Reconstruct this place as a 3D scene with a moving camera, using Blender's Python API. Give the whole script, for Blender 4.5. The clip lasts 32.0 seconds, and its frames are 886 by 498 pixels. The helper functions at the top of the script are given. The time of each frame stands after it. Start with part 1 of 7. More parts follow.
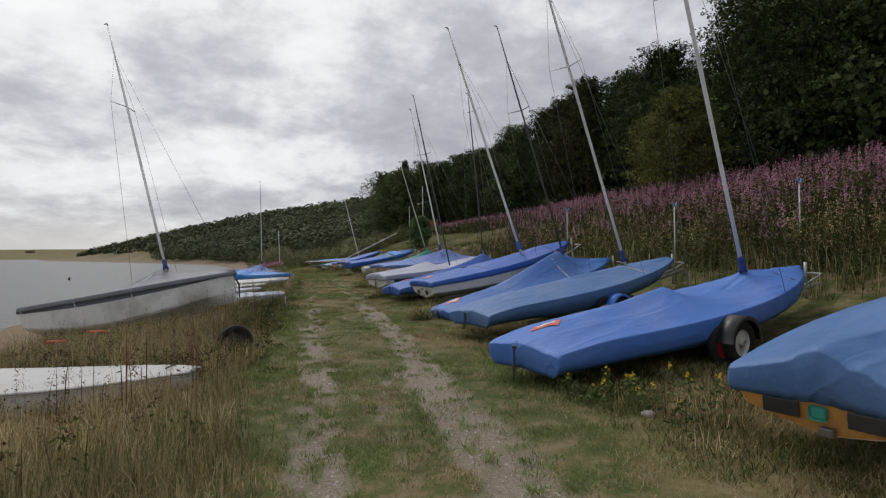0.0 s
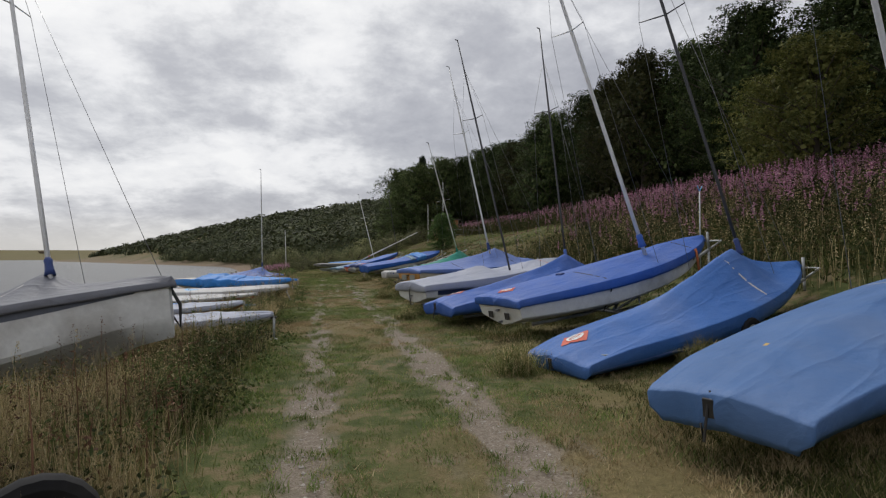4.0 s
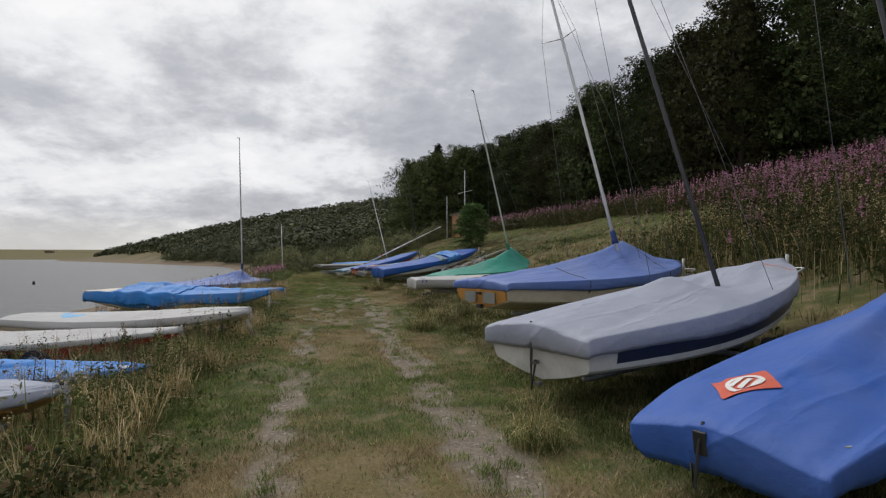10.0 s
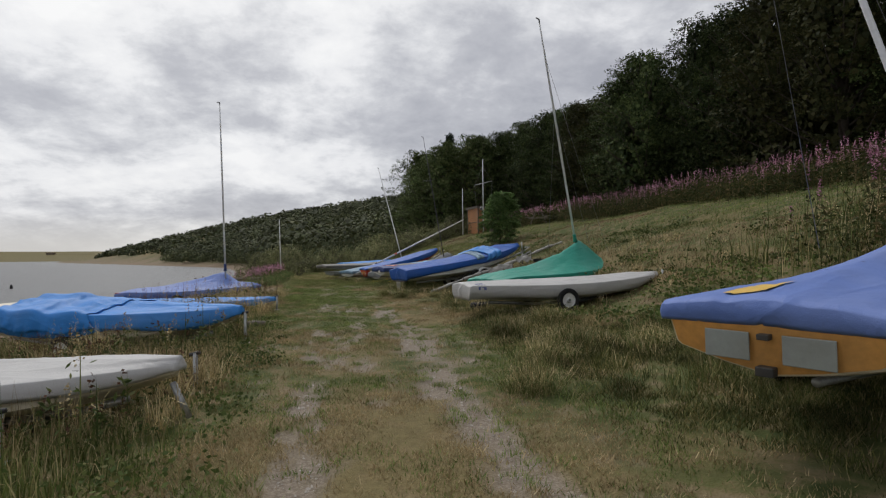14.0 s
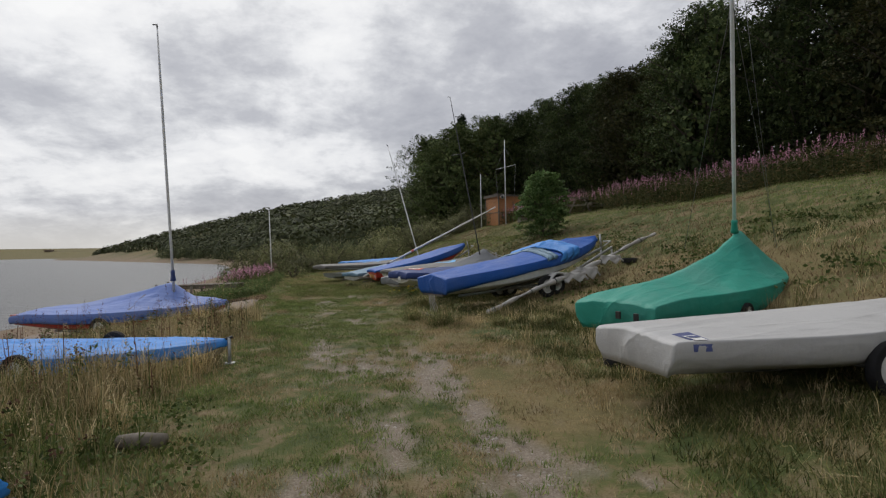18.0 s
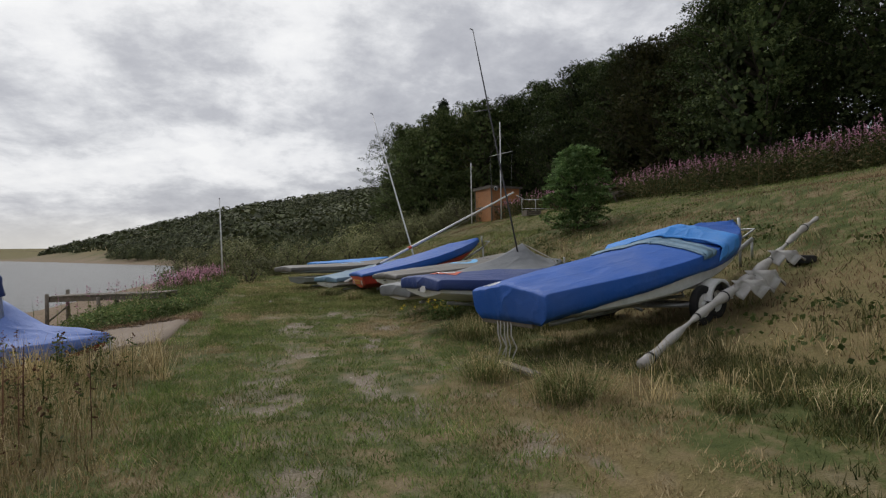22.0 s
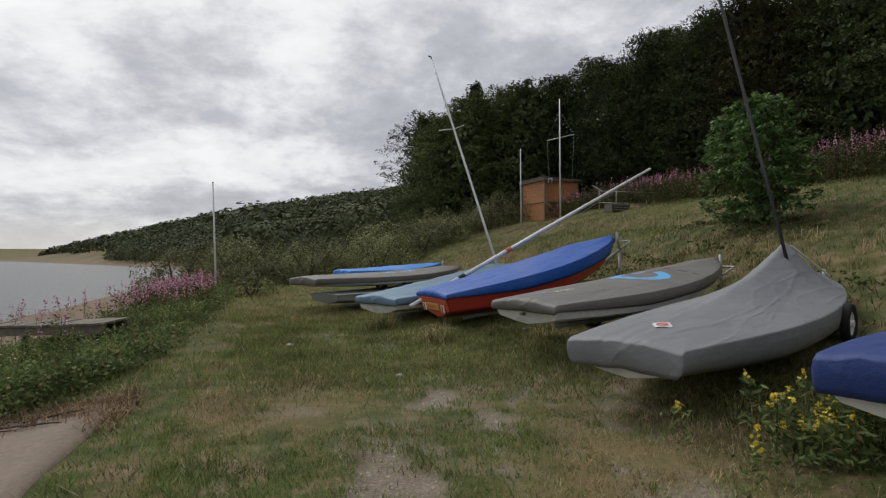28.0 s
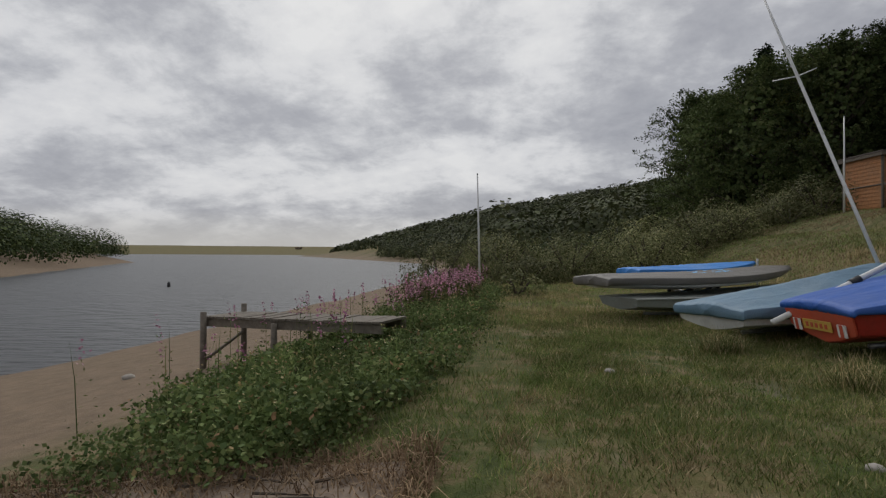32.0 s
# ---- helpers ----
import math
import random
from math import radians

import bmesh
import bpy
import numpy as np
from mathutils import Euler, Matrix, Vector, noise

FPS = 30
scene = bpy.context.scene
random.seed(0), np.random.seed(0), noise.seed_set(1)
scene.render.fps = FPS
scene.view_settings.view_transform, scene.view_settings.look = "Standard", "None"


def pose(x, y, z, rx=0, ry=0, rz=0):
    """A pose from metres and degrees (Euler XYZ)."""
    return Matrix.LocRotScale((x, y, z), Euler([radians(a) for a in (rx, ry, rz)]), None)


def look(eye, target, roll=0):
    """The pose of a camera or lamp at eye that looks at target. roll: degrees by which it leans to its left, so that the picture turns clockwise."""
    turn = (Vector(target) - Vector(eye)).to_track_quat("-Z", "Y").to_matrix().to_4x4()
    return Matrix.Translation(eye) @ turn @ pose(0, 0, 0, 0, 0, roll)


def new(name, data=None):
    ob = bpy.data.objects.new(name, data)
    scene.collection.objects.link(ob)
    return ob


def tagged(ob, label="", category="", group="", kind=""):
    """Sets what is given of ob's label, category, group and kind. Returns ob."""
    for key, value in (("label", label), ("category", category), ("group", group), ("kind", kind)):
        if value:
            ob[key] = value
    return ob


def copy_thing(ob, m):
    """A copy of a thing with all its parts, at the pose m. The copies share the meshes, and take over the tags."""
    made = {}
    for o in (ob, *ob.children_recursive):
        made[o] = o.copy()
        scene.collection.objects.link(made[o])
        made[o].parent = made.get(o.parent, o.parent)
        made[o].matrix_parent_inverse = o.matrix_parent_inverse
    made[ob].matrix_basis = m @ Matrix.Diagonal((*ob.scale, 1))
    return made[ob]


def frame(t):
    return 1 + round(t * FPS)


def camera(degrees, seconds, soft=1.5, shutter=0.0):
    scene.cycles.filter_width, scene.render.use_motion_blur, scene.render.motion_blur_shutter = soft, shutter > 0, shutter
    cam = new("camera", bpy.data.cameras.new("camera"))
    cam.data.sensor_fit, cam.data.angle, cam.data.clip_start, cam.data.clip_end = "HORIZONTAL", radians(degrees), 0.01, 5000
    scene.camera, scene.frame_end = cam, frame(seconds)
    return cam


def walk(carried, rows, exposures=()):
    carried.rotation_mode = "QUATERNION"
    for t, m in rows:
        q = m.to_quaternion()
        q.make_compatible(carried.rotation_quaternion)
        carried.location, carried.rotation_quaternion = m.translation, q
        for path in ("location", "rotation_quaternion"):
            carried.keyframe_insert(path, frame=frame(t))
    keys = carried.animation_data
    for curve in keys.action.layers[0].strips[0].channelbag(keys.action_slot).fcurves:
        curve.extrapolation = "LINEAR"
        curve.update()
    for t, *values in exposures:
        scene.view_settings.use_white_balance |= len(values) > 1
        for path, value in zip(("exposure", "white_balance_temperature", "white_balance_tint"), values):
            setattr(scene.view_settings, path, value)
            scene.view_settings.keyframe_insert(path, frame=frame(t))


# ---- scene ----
cam = camera(77, 32.0, soft=1.25)
PATH = [
    (0, (0.101, -3.921, 1.407), (0.660, -2.001, 1.419), -0.66),
    (1, (0.177, -2.387, 1.391), (0.735, -0.466, 1.406), -0.44),
    (2, (0.241, -1.030, 1.357), (0.790, 0.893, 1.372), -0.47),
    (3, (0.339, 0.333, 1.355), (0.877, 2.260, 1.379), -0.23),
    (3.5, (0.404, 1.021, 1.320), (0.935, 2.949, 1.345), -0.22),
    (5.5, (0.763, 3.647, 1.329), (1.272, 5.581, 1.352), -0.33),
    (6, (0.864, 4.311, 1.321), (1.373, 6.245, 1.345), -0.28),
    (7, (1.019, 5.633, 1.343), (1.528, 7.567, 1.363), -0.25),
    (8, (1.069, 6.929, 1.366), (1.575, 8.864, 1.385), -0.44),
    (9, (1.105, 8.222, 1.321), (1.611, 10.157, 1.338), -0.33),
    (10, (1.152, 9.465, 1.304), (1.654, 11.400, 1.329), -0.17),
    (11, (1.193, 10.646, 1.264), (1.694, 12.582, 1.299), -0.15),
    (12, (1.193, 11.945, 1.269), (1.687, 13.882, 1.297), -0.05),
    (13, (1.179, 13.190, 1.274), (1.676, 15.127, 1.297), -0.15),
    (14, (1.273, 14.470, 1.224), (1.768, 16.408, 1.247), -0.55),
    (14.5, (1.294, 15.053, 1.231), (1.788, 16.991, 1.256), -0.68),
    (16.5, (1.535, 18.222, 1.396), (2.026, 20.161, 1.392), -1.06),
    (17, (1.623, 18.927, 1.383), (2.114, 20.865, 1.379), -1.24),
    (18, (1.614, 20.411, 1.373), (2.107, 22.349, 1.373), -1.06),
    (19, (1.606, 21.870, 1.285), (2.101, 23.807, 1.292), -1.01),
    (20, (1.676, 23.323, 1.287), (2.176, 25.260, 1.292), -1.08),
    (21, (1.710, 24.700, 1.228), (2.237, 26.630, 1.237), -0.91),
    (22, (1.722, 26.074, 1.235), (2.338, 27.977, 1.239), -0.88),
    (23, (1.748, 27.435, 1.211), (2.397, 29.326, 1.219), -0.79),
    (24, (1.695, 28.575, 1.238), (2.354, 30.463, 1.249), -0.87),
    (25, (1.638, 29.824, 1.262), (2.300, 31.711, 1.272), -0.38),
    (25.5, (1.614, 30.375, 1.256), (2.273, 32.263, 1.268), -0.35),
    (27.5, (1.620, 32.114, 1.269), (2.251, 34.012, 1.282), -0.53),
    (28, (1.575, 32.672, 1.243), (2.184, 34.576, 1.263), -0.29),
    (29, (1.407, 33.460, 1.190), (1.797, 35.421, 1.220), -0.25),
    (30, (1.202, 34.159, 1.119), (1.346, 36.153, 1.157), -0.15),
    (31, (1.025, 34.685, 1.123), (0.985, 36.684, 1.153), 0.07),
    (32, (0.929, 35.025, 1.142), (0.693, 37.011, 1.159), 0.27),
]

walk(cam, [(t, look(eye, target, roll)) for t, eye, target, roll in PATH], [(0, 0.0), (28, 0.0), (30, -0.18), (32, -0.33)])

# ---- world and light ----
world = bpy.data.worlds.new("overcast_sky")
scene.world = world
world.use_nodes = True
wt = world.node_tree
wt.nodes.clear()


def wnode(kind, **props):
    n = wt.nodes.new(kind)
    for key, value in props.items():
        if key == "sky_type":
            n.sky_type = value
        elif key == "operation":
            n.operation = value
    return n


SUN_ELEVATION, SUN_TURN = radians(48), radians(-12)
sky = wnode("ShaderNodeTexSky", sky_type="NISHITA")
sky.sun_disc = False
sky.sun_elevation, sky.sun_rotation = SUN_ELEVATION, SUN_TURN
sky.air_density, sky.dust_density = 1.0, 2.0
coord = wnode("ShaderNodeTexCoord")
split = wnode("ShaderNodeSeparateXYZ")
wt.links.new(coord.outputs["Generated"], split.inputs[0])
up = wnode("ShaderNodeMath", operation="MAXIMUM")
wt.links.new(split.outputs["Z"], up.inputs[0])
up.inputs[1].default_value = 0.0
lift = wnode("ShaderNodeMath", operation="ADD")
wt.links.new(up.outputs[0], lift.inputs[0])
lift.inputs[1].default_value = 0.33
flat_x = wnode("ShaderNodeMath", operation="DIVIDE")
flat_y = wnode("ShaderNodeMath", operation="DIVIDE")
wt.links.new(split.outputs["X"], flat_x.inputs[0])
wt.links.new(lift.outputs[0], flat_x.inputs[1])
wt.links.new(split.outputs["Y"], flat_y.inputs[0])
wt.links.new(lift.outputs[0], flat_y.inputs[1])
deck = wnode("ShaderNodeCombineXYZ")
wt.links.new(flat_x.outputs[0], deck.inputs[0])
wt.links.new(flat_y.outputs[0], deck.inputs[1])
deck.inputs[2].default_value = 3.7


def cloud_noise(scale, detail, rough, warp):
    n = wnode("ShaderNodeTexNoise")
    n.inputs["Scale"].default_value, n.inputs["Detail"].default_value = scale, detail
    n.inputs["Roughness"].default_value, n.inputs["Distortion"].default_value = rough, warp
    wt.links.new(deck.outputs[0], n.inputs["Vector"])
    return n


def wramp(source, stops):
    r = wnode("ShaderNodeValToRGB")
    while len(r.color_ramp.elements) < len(stops):
        r.color_ramp.elements.new(0.5)
    for e, (at, c) in zip(r.color_ramp.elements, stops):
        e.position, e.color = at, (*c, 1)
    wt.links.new(source, r.inputs[0])
    return r


big = cloud_noise(2.1, 9, 0.57, 0.12)
small = cloud_noise(4.8, 9, 0.64, 0.2)
mixed = wnode("ShaderNodeMath", operation="MULTIPLY_ADD")
wt.links.new(small.outputs[0], mixed.inputs[0])
mixed.inputs[1].default_value = 0.46
wt.links.new(big.outputs[0], mixed.inputs[2])
# the cloud thickens towards the land
thick = wramp(split.outputs["X"], [(0.0, (0.0, 0.0, 0.0)), (0.12, (0.02, 0.02, 0.02)), (0.4, (0.075, 0.075, 0.075)), (0.7, (0.09, 0.09, 0.09))])
heavy = wnode("ShaderNodeMath", operation="ADD")
wt.links.new(mixed.outputs[0], heavy.inputs[0])
wt.links.new(thick.outputs[0], heavy.inputs[1])
clouds = wramp(heavy.outputs[0], [(0.55, (0.98, 0.98, 0.99)), (0.66, (0.87, 0.875, 0.90)), (0.735, (0.70, 0.71, 0.745)), (0.815, (0.545, 0.555, 0.60)), (0.94, (0.43, 0.44, 0.49))])
band = wramp(split.outputs["Z"], [(0.0, (0.9, 0.9, 0.9)), (0.022, (0.75, 0.75, 0.75)), (0.07, (0.0, 0.0, 0.0))])
low = wnode("ShaderNodeMix")
low.data_type = "RGBA"
wt.links.new(band.outputs[0], low.inputs[0])
wt.links.new(clouds.outputs[0], low.inputs[6])
low.inputs[7].default_value = (0.70, 0.69, 0.665, 1)
clear = wnode("ShaderNodeVectorMath", operation="SCALE")
wt.links.new(sky.outputs[0], clear.inputs[0])
clear.inputs[3].default_value = 0.08
veil = wnode("ShaderNodeMix")
veil.data_type = "RGBA"
veil.inputs[0].default_value = 0.93
wt.links.new(clear.outputs[0], veil.inputs[6])
wt.links.new(low.outputs[2], veil.inputs[7])
toward = wnode("ShaderNodeVectorMath", operation="DOT_PRODUCT")
wt.links.new(coord.outputs["Generated"], toward.inputs[0])
toward.inputs[1].default_value = (math.sin(SUN_TURN) * math.cos(SUN_ELEVATION), math.cos(SUN_TURN) * math.cos(SUN_ELEVATION), math.sin(SUN_ELEVATION))
glow = wramp(toward.outputs["Value"], [(0.0, (0.97, 0.97, 0.98)), (0.6, (0.97, 0.97, 0.98)), (0.86, (1.05, 1.05, 1.04)), (1.0, (1.12, 1.12, 1.10))])
bright = wnode("ShaderNodeVectorMath", operation="MULTIPLY")
wt.links.new(veil.outputs[2], bright.inputs[0])
wt.links.new(glow.outputs[0], bright.inputs[1])
sky_out = wnode("ShaderNodeBackground")
wt.links.new(bright.outputs[0], sky_out.inputs[0])
sky_out.inputs[1].default_value = 0.93
world_out = wnode("ShaderNodeOutputWorld")
wt.links.new(sky_out.outputs[0], world_out.inputs[0])

sun_data = bpy.data.lights.new("sun", "SUN")
sun_data.energy, sun_data.angle, sun_data.color = 1.5, radians(25), (1.0, 0.97, 0.92)
sun = new("sun", sun_data)
sun.matrix_world = look((20 * math.sin(SUN_TURN), 20 * math.cos(SUN_TURN), 25), (0, 0, 0))


# ---- materials ----
def material(name):
    m = bpy.data.materials.new(name)
    m.use_nodes = True
    m.node_tree.nodes.clear()
    return m, m.node_tree


def link(nt, a, b):
    nt.links.new(a, b)


def ramp_node(nt, source, stops):
    r = nt.nodes.new("ShaderNodeValToRGB")
    while len(r.color_ramp.elements) < len(stops):
        r.color_ramp.elements.new(0.5)
    for e, (at, c) in zip(r.color_ramp.elements, stops):
        e.position, e.color = at, (*c, 1)
    link(nt, source, r.inputs[0])
    return r


def noise_node(nt, scale, detail=4, rough=0.6, where="Object"):
    tc = nt.nodes.new("ShaderNodeTexCoord")
    n = nt.nodes.new("ShaderNodeTexNoise")
    n.inputs["Scale"].default_value, n.inputs["Detail"].default_value, n.inputs["Roughness"].default_value = scale, detail, rough
    link(nt, tc.outputs[where], n.inputs["Vector"])
    return n


def mix_node(nt, fac, a, b, blend="MIX"):
    m = nt.nodes.new("ShaderNodeMix")
    m.data_type, m.blend_type = "RGBA", blend
    for value, slot in ((fac, 0), (a, 6), (b, 7)):
        if isinstance(value, (int, float)):
            m.inputs[slot].default_value = value
        elif isinstance(value, tuple):
            m.inputs[slot].default_value = (*value, 1)
        else:
            link(nt, value, m.inputs[slot])
    return m.outputs[2]


def finish(nt, color, rough=0.6, metal=0.0, bump=None, strength=0.3, distance=0.01, spec=0.5):
    p = nt.nodes.new("ShaderNodeBsdfPrincipled")
    out = nt.nodes.new("ShaderNodeOutputMaterial")
    if isinstance(color, tuple):
        p.inputs["Base Color"].default_value = (*color, 1)
    else:
        link(nt, color, p.inputs["Base Color"])
    if isinstance(rough, (int, float)):
        p.inputs["Roughness"].default_value = rough
    else:
        link(nt, rough, p.inputs["Roughness"])
    p.inputs["Metallic"].default_value = metal
    p.inputs["Specular IOR Level"].default_value = spec
    if bump is not None:
        b = nt.nodes.new("ShaderNodeBump")
        b.inputs["Strength"].default_value, b.inputs["Distance"].default_value = strength, distance
        link(nt, bump, b.inputs["Height"])
        link(nt, b.outputs[0], p.inputs["Normal"])
    link(nt, p.outputs[0], out.inputs[0])
    return p


def surface(name, color, rough=0.6, metal=0.0, vary=0.25, grain=18.0, stain=1.6, dirt=(0.16, 0.14, 0.11), dirtiness=0.25, bump=0.15, spec=0.5):
    """A painted, woven or cast surface: two scales of colour change, some grime and fine relief."""
    m, nt = material(name)
    fine, broad = noise_node(nt, grain, 5, 0.65), noise_node(nt, stain, 4, 0.6)
    dark = tuple(c * (1 - vary) for c in color)
    lite = tuple(min(1, c * (1 + vary * 0.6)) for c in color)
    base = ramp_node(nt, fine.outputs[0], [(0.3, dark), (0.7, lite)]).outputs[0]
    amount = ramp_node(nt, broad.outputs[0], [(0.48, (0, 0, 0)), (0.72, (dirtiness,) * 3)]).outputs[0]
    col = mix_node(nt, amount, base, dirt)
    finish(nt, col, rough, metal, fine.outputs[0], bump, 0.004, spec)
    return m


def cloth(name, color, rough=0.58, fade=0.25):
    """Boat-cover cloth: faded patches, water marks and a soft crease relief."""
    m, nt = material(name)
    fade_n, crease, weave = noise_node(nt, 0.9, 4, 0.55), noise_node(nt, 3.2, 5, 0.6), noise_node(nt, 220, 2, 0.5)
    spots = noise_node(nt, 24, 4, 0.7)
    pale = tuple(min(1, c * 0.86 + 0.14 * sum(color) / 3 + fade * 0.05) for c in color)
    dark = tuple(c * 0.86 for c in color)
    base = ramp_node(nt, fade_n.outputs[0], [(0.3, dark), (0.5, color), (0.72, pale)]).outputs[0]
    marks = ramp_node(nt, crease.outputs[0], [(0.5, (0, 0, 0)), (0.72, (0.16, 0.16, 0.16))]).outputs[0]
    col = mix_node(nt, marks, base, tuple(c * 0.65 + 0.02 for c in color))
    dirt = ramp_node(nt, spots.outputs[0], [(0.60, (0, 0, 0)), (0.74, (0.14, 0.14, 0.14))]).outputs[0]
    col = mix_node(nt, dirt, col, (0.10, 0.09, 0.07))
    height = mix_node(nt, 0.08, crease.outputs[0], weave.outputs[0])
    tc = nt.nodes.new("ShaderNodeTexCoord")
    for turn, stretch, amount in ((0.55, (0.4, 2.0, 1.3), 0.28), (-0.8, (0.5, 2.4, 1.6), 0.2), (1.4, (0.6, 2.4, 1.6), 0.14)):
        mp = nt.nodes.new("ShaderNodeMapping")
        mp.inputs["Rotation"].default_value = (0, 0, turn)
        mp.inputs["Scale"].default_value = stretch
        link(nt, tc.outputs["Object"], mp.inputs[0])
        n = nt.nodes.new("ShaderNodeTexNoise")
        n.inputs["Scale"].default_value, n.inputs["Detail"].default_value = 1.0, 2
        n.inputs["Distortion"].default_value = 0.4
        link(nt, mp.outputs[0], n.inputs["Vector"])
        fold = ramp_node(nt, n.outputs[0], [(0.36, (0, 0, 0)), (0.46, (0.35, 0.35, 0.35)), (0.50, (1, 1, 1)), (0.55, (0.35, 0.35, 0.35)), (0.66, (0, 0, 0))]).outputs[0]
        height = mix_node(nt, amount, height, fold, "ADD")
    finish(nt, col, rough, 0.0, height, 0.55, 0.045, 0.4)
    return m


def leafy(name, stops, rough=0.7, shine=0.12, glow=0.25, patch=0.9, spread=(0.6, 1.5), tones=(0.75, 1.2)):
    """Leaves and blades: colour differs from piece to piece; light passes through a little."""
    m, nt = material(name)
    g = nt.nodes.new("ShaderNodeNewGeometry")
    info = nt.nodes.new("ShaderNodeObjectInfo")
    col = ramp_node(nt, g.outputs["Random Per Island"], stops).outputs[0]
    tone = nt.nodes.new("ShaderNodeMapRange")
    link(nt, info.outputs["Random"], tone.inputs[0])
    tone.inputs[3].default_value, tone.inputs[4].default_value = tones
    vm = nt.nodes.new("ShaderNodeVectorMath")
    vm.operation = "SCALE"
    link(nt, col, vm.inputs[0])
    link(nt, tone.outputs[0], vm.inputs[3])
    p = nt.nodes.new("ShaderNodeBsdfPrincipled")
    p.inputs["Roughness"].default_value = rough
    p.inputs["Specular IOR Level"].default_value = shine
    clump = noise_node(nt, patch, 3, 0.6)
    uneven = nt.nodes.new("ShaderNodeMapRange")
    link(nt, clump.outputs[0], uneven.inputs[0])
    uneven.inputs[1].default_value, uneven.inputs[2].default_value = 0.32, 0.68
    uneven.inputs[3].default_value, uneven.inputs[4].default_value = spread
    vm2 = nt.nodes.new("ShaderNodeVectorMath")
    vm2.operation = "SCALE"
    link(nt, vm.outputs[0], vm2.inputs[0])
    link(nt, uneven.outputs[0], vm2.inputs[3])
    vm = vm2
    link(nt, vm.outputs[0], p.inputs["Base Color"])
    tr = nt.nodes.new("ShaderNodeBsdfTranslucent")
    link(nt, vm.outputs[0], tr.inputs[0])
    mx = nt.nodes.new("ShaderNodeMixShader")
    mx.inputs[0].default_value = glow
    out = nt.nodes.new("ShaderNodeOutputMaterial")
    link(nt, p.outputs[0], mx.inputs[1])
    link(nt, tr.outputs[0], mx.inputs[2])
    link(nt, mx.outputs[0], out.inputs[0])
    return m


COVER = {
    "royal": cloth("cover_royal_blue", (0.036, 0.115, 0.43)),
    "sky": cloth("cover_sky_blue", (0.06, 0.165, 0.50)),
    "mid": cloth("cover_mid_blue", (0.042, 0.14, 0.42)),
    "steel": cloth("cover_steel_blue", (0.075, 0.165, 0.37)),
    "lavender": cloth("cover_lavender_blue", (0.115, 0.19, 0.48)),
    "navy": cloth("cover_navy", (0.022, 0.05, 0.19)),
    "bright": cloth("cover_bright_blue", (0.03, 0.22, 0.62)),
    "pewter": cloth("cover_pewter_grey", (0.155, 0.16, 0.185)),
    "pale": cloth("cover_pale_grey", (0.34, 0.365, 0.45)),
    "grey": cloth("cover_grey", (0.20, 0.21, 0.22)),
    "taupe": cloth("cover_taupe", (0.16, 0.15, 0.135)),
    "white": cloth("cover_white", (0.45, 0.445, 0.44)),
    "slate": cloth("cover_slate", (0.10, 0.11, 0.14)),
    "green": cloth("cover_green", (0.02, 0.27, 0.20)),
    "deep": cloth("cover_deep_blue", (0.015, 0.095, 0.40)),
    "teal": cloth("cover_faded_teal", (0.14, 0.24, 0.33)),
}
HULL = {
    "white": surface("hull_white_gelcoat", (0.66, 0.66, 0.64), 0.35, vary=0.1, dirtiness=0.4),
    "cream": surface("hull_cream_gelcoat", (0.60, 0.54, 0.42), 0.4, vary=0.12, dirtiness=0.45),
    "red": surface("hull_red_paint", (0.35, 0.03, 0.02), 0.4, vary=0.2, dirtiness=0.3),
    "teal": surface("hull_turquoise_paint", (0.03, 0.22, 0.28), 0.35, vary=0.15),
    "navy": surface("hull_navy_paint", (0.03, 0.045, 0.10), 0.35, vary=0.2),
    "wood": surface("hull_varnished_wood", (0.42, 0.22, 0.09), 0.35, vary=0.35, grain=9),
    # grey gelcoat; on two covered boats its grey stands for shade under the hem
    "grey": surface("hull_grey_gelcoat_and_shade", (0.26, 0.28, 0.26), 0.45, vary=0.12, dirtiness=0.4),
}
ALLOY = surface("alloy_mast", (0.70, 0.70, 0.69), 0.5, 0.15, vary=0.12, dirtiness=0.15)
BLACK_ALLOY = surface("dark_anodised_mast", (0.06, 0.06, 0.065), 0.45, 0.4, vary=0.2)
GALV = surface("galvanised_steel", (0.42, 0.43, 0.43), 0.5, 0.7, vary=0.3, dirtiness=0.35)
RUBBER = surface("tyre_rubber", (0.016, 0.016, 0.017), 0.85, vary=0.3, dirtiness=0.15, spec=0.25)
PLASTIC_BLACK = surface("black_plastic", (0.02, 0.02, 0.022), 0.5)
RIM_WHITE = surface("rim_white_plastic", (0.6, 0.6, 0.58), 0.45, vary=0.15, dirtiness=0.4)
RIM_RED = surface("rim_red_plastic", (0.55, 0.04, 0.03), 0.4, vary=0.15)
WIRE = surface("steel_wire", (0.25, 0.25, 0.26), 0.4, 0.8)
ROPE_BLACK = surface("black_webbing", (0.025, 0.025, 0.028), 0.8)
ROPE_ORANGE = surface("orange_rope", (0.60, 0.16, 0.05), 0.8)
ROPE_WHITE = surface("pale_rope", (0.5, 0.48, 0.45), 0.8)
BADGE_RED = surface("badge_orange_red", (0.60, 0.10, 0.05), 0.6, vary=0.1)
BADGE_WHITE = surface("badge_white", (0.75, 0.74, 0.72), 0.6, vary=0.08)
DECAL_BLUE = surface("decal_light_blue", (0.12, 0.42, 0.75), 0.5, vary=0.1)
DECAL_NAVY = surface("decal_dark_blue", (0.06, 0.08, 0.22), 0.5, vary=0.1)
DECAL_YELLOW = surface("decal_yellow", (0.65, 0.42, 0.08), 0.5, vary=0.15)
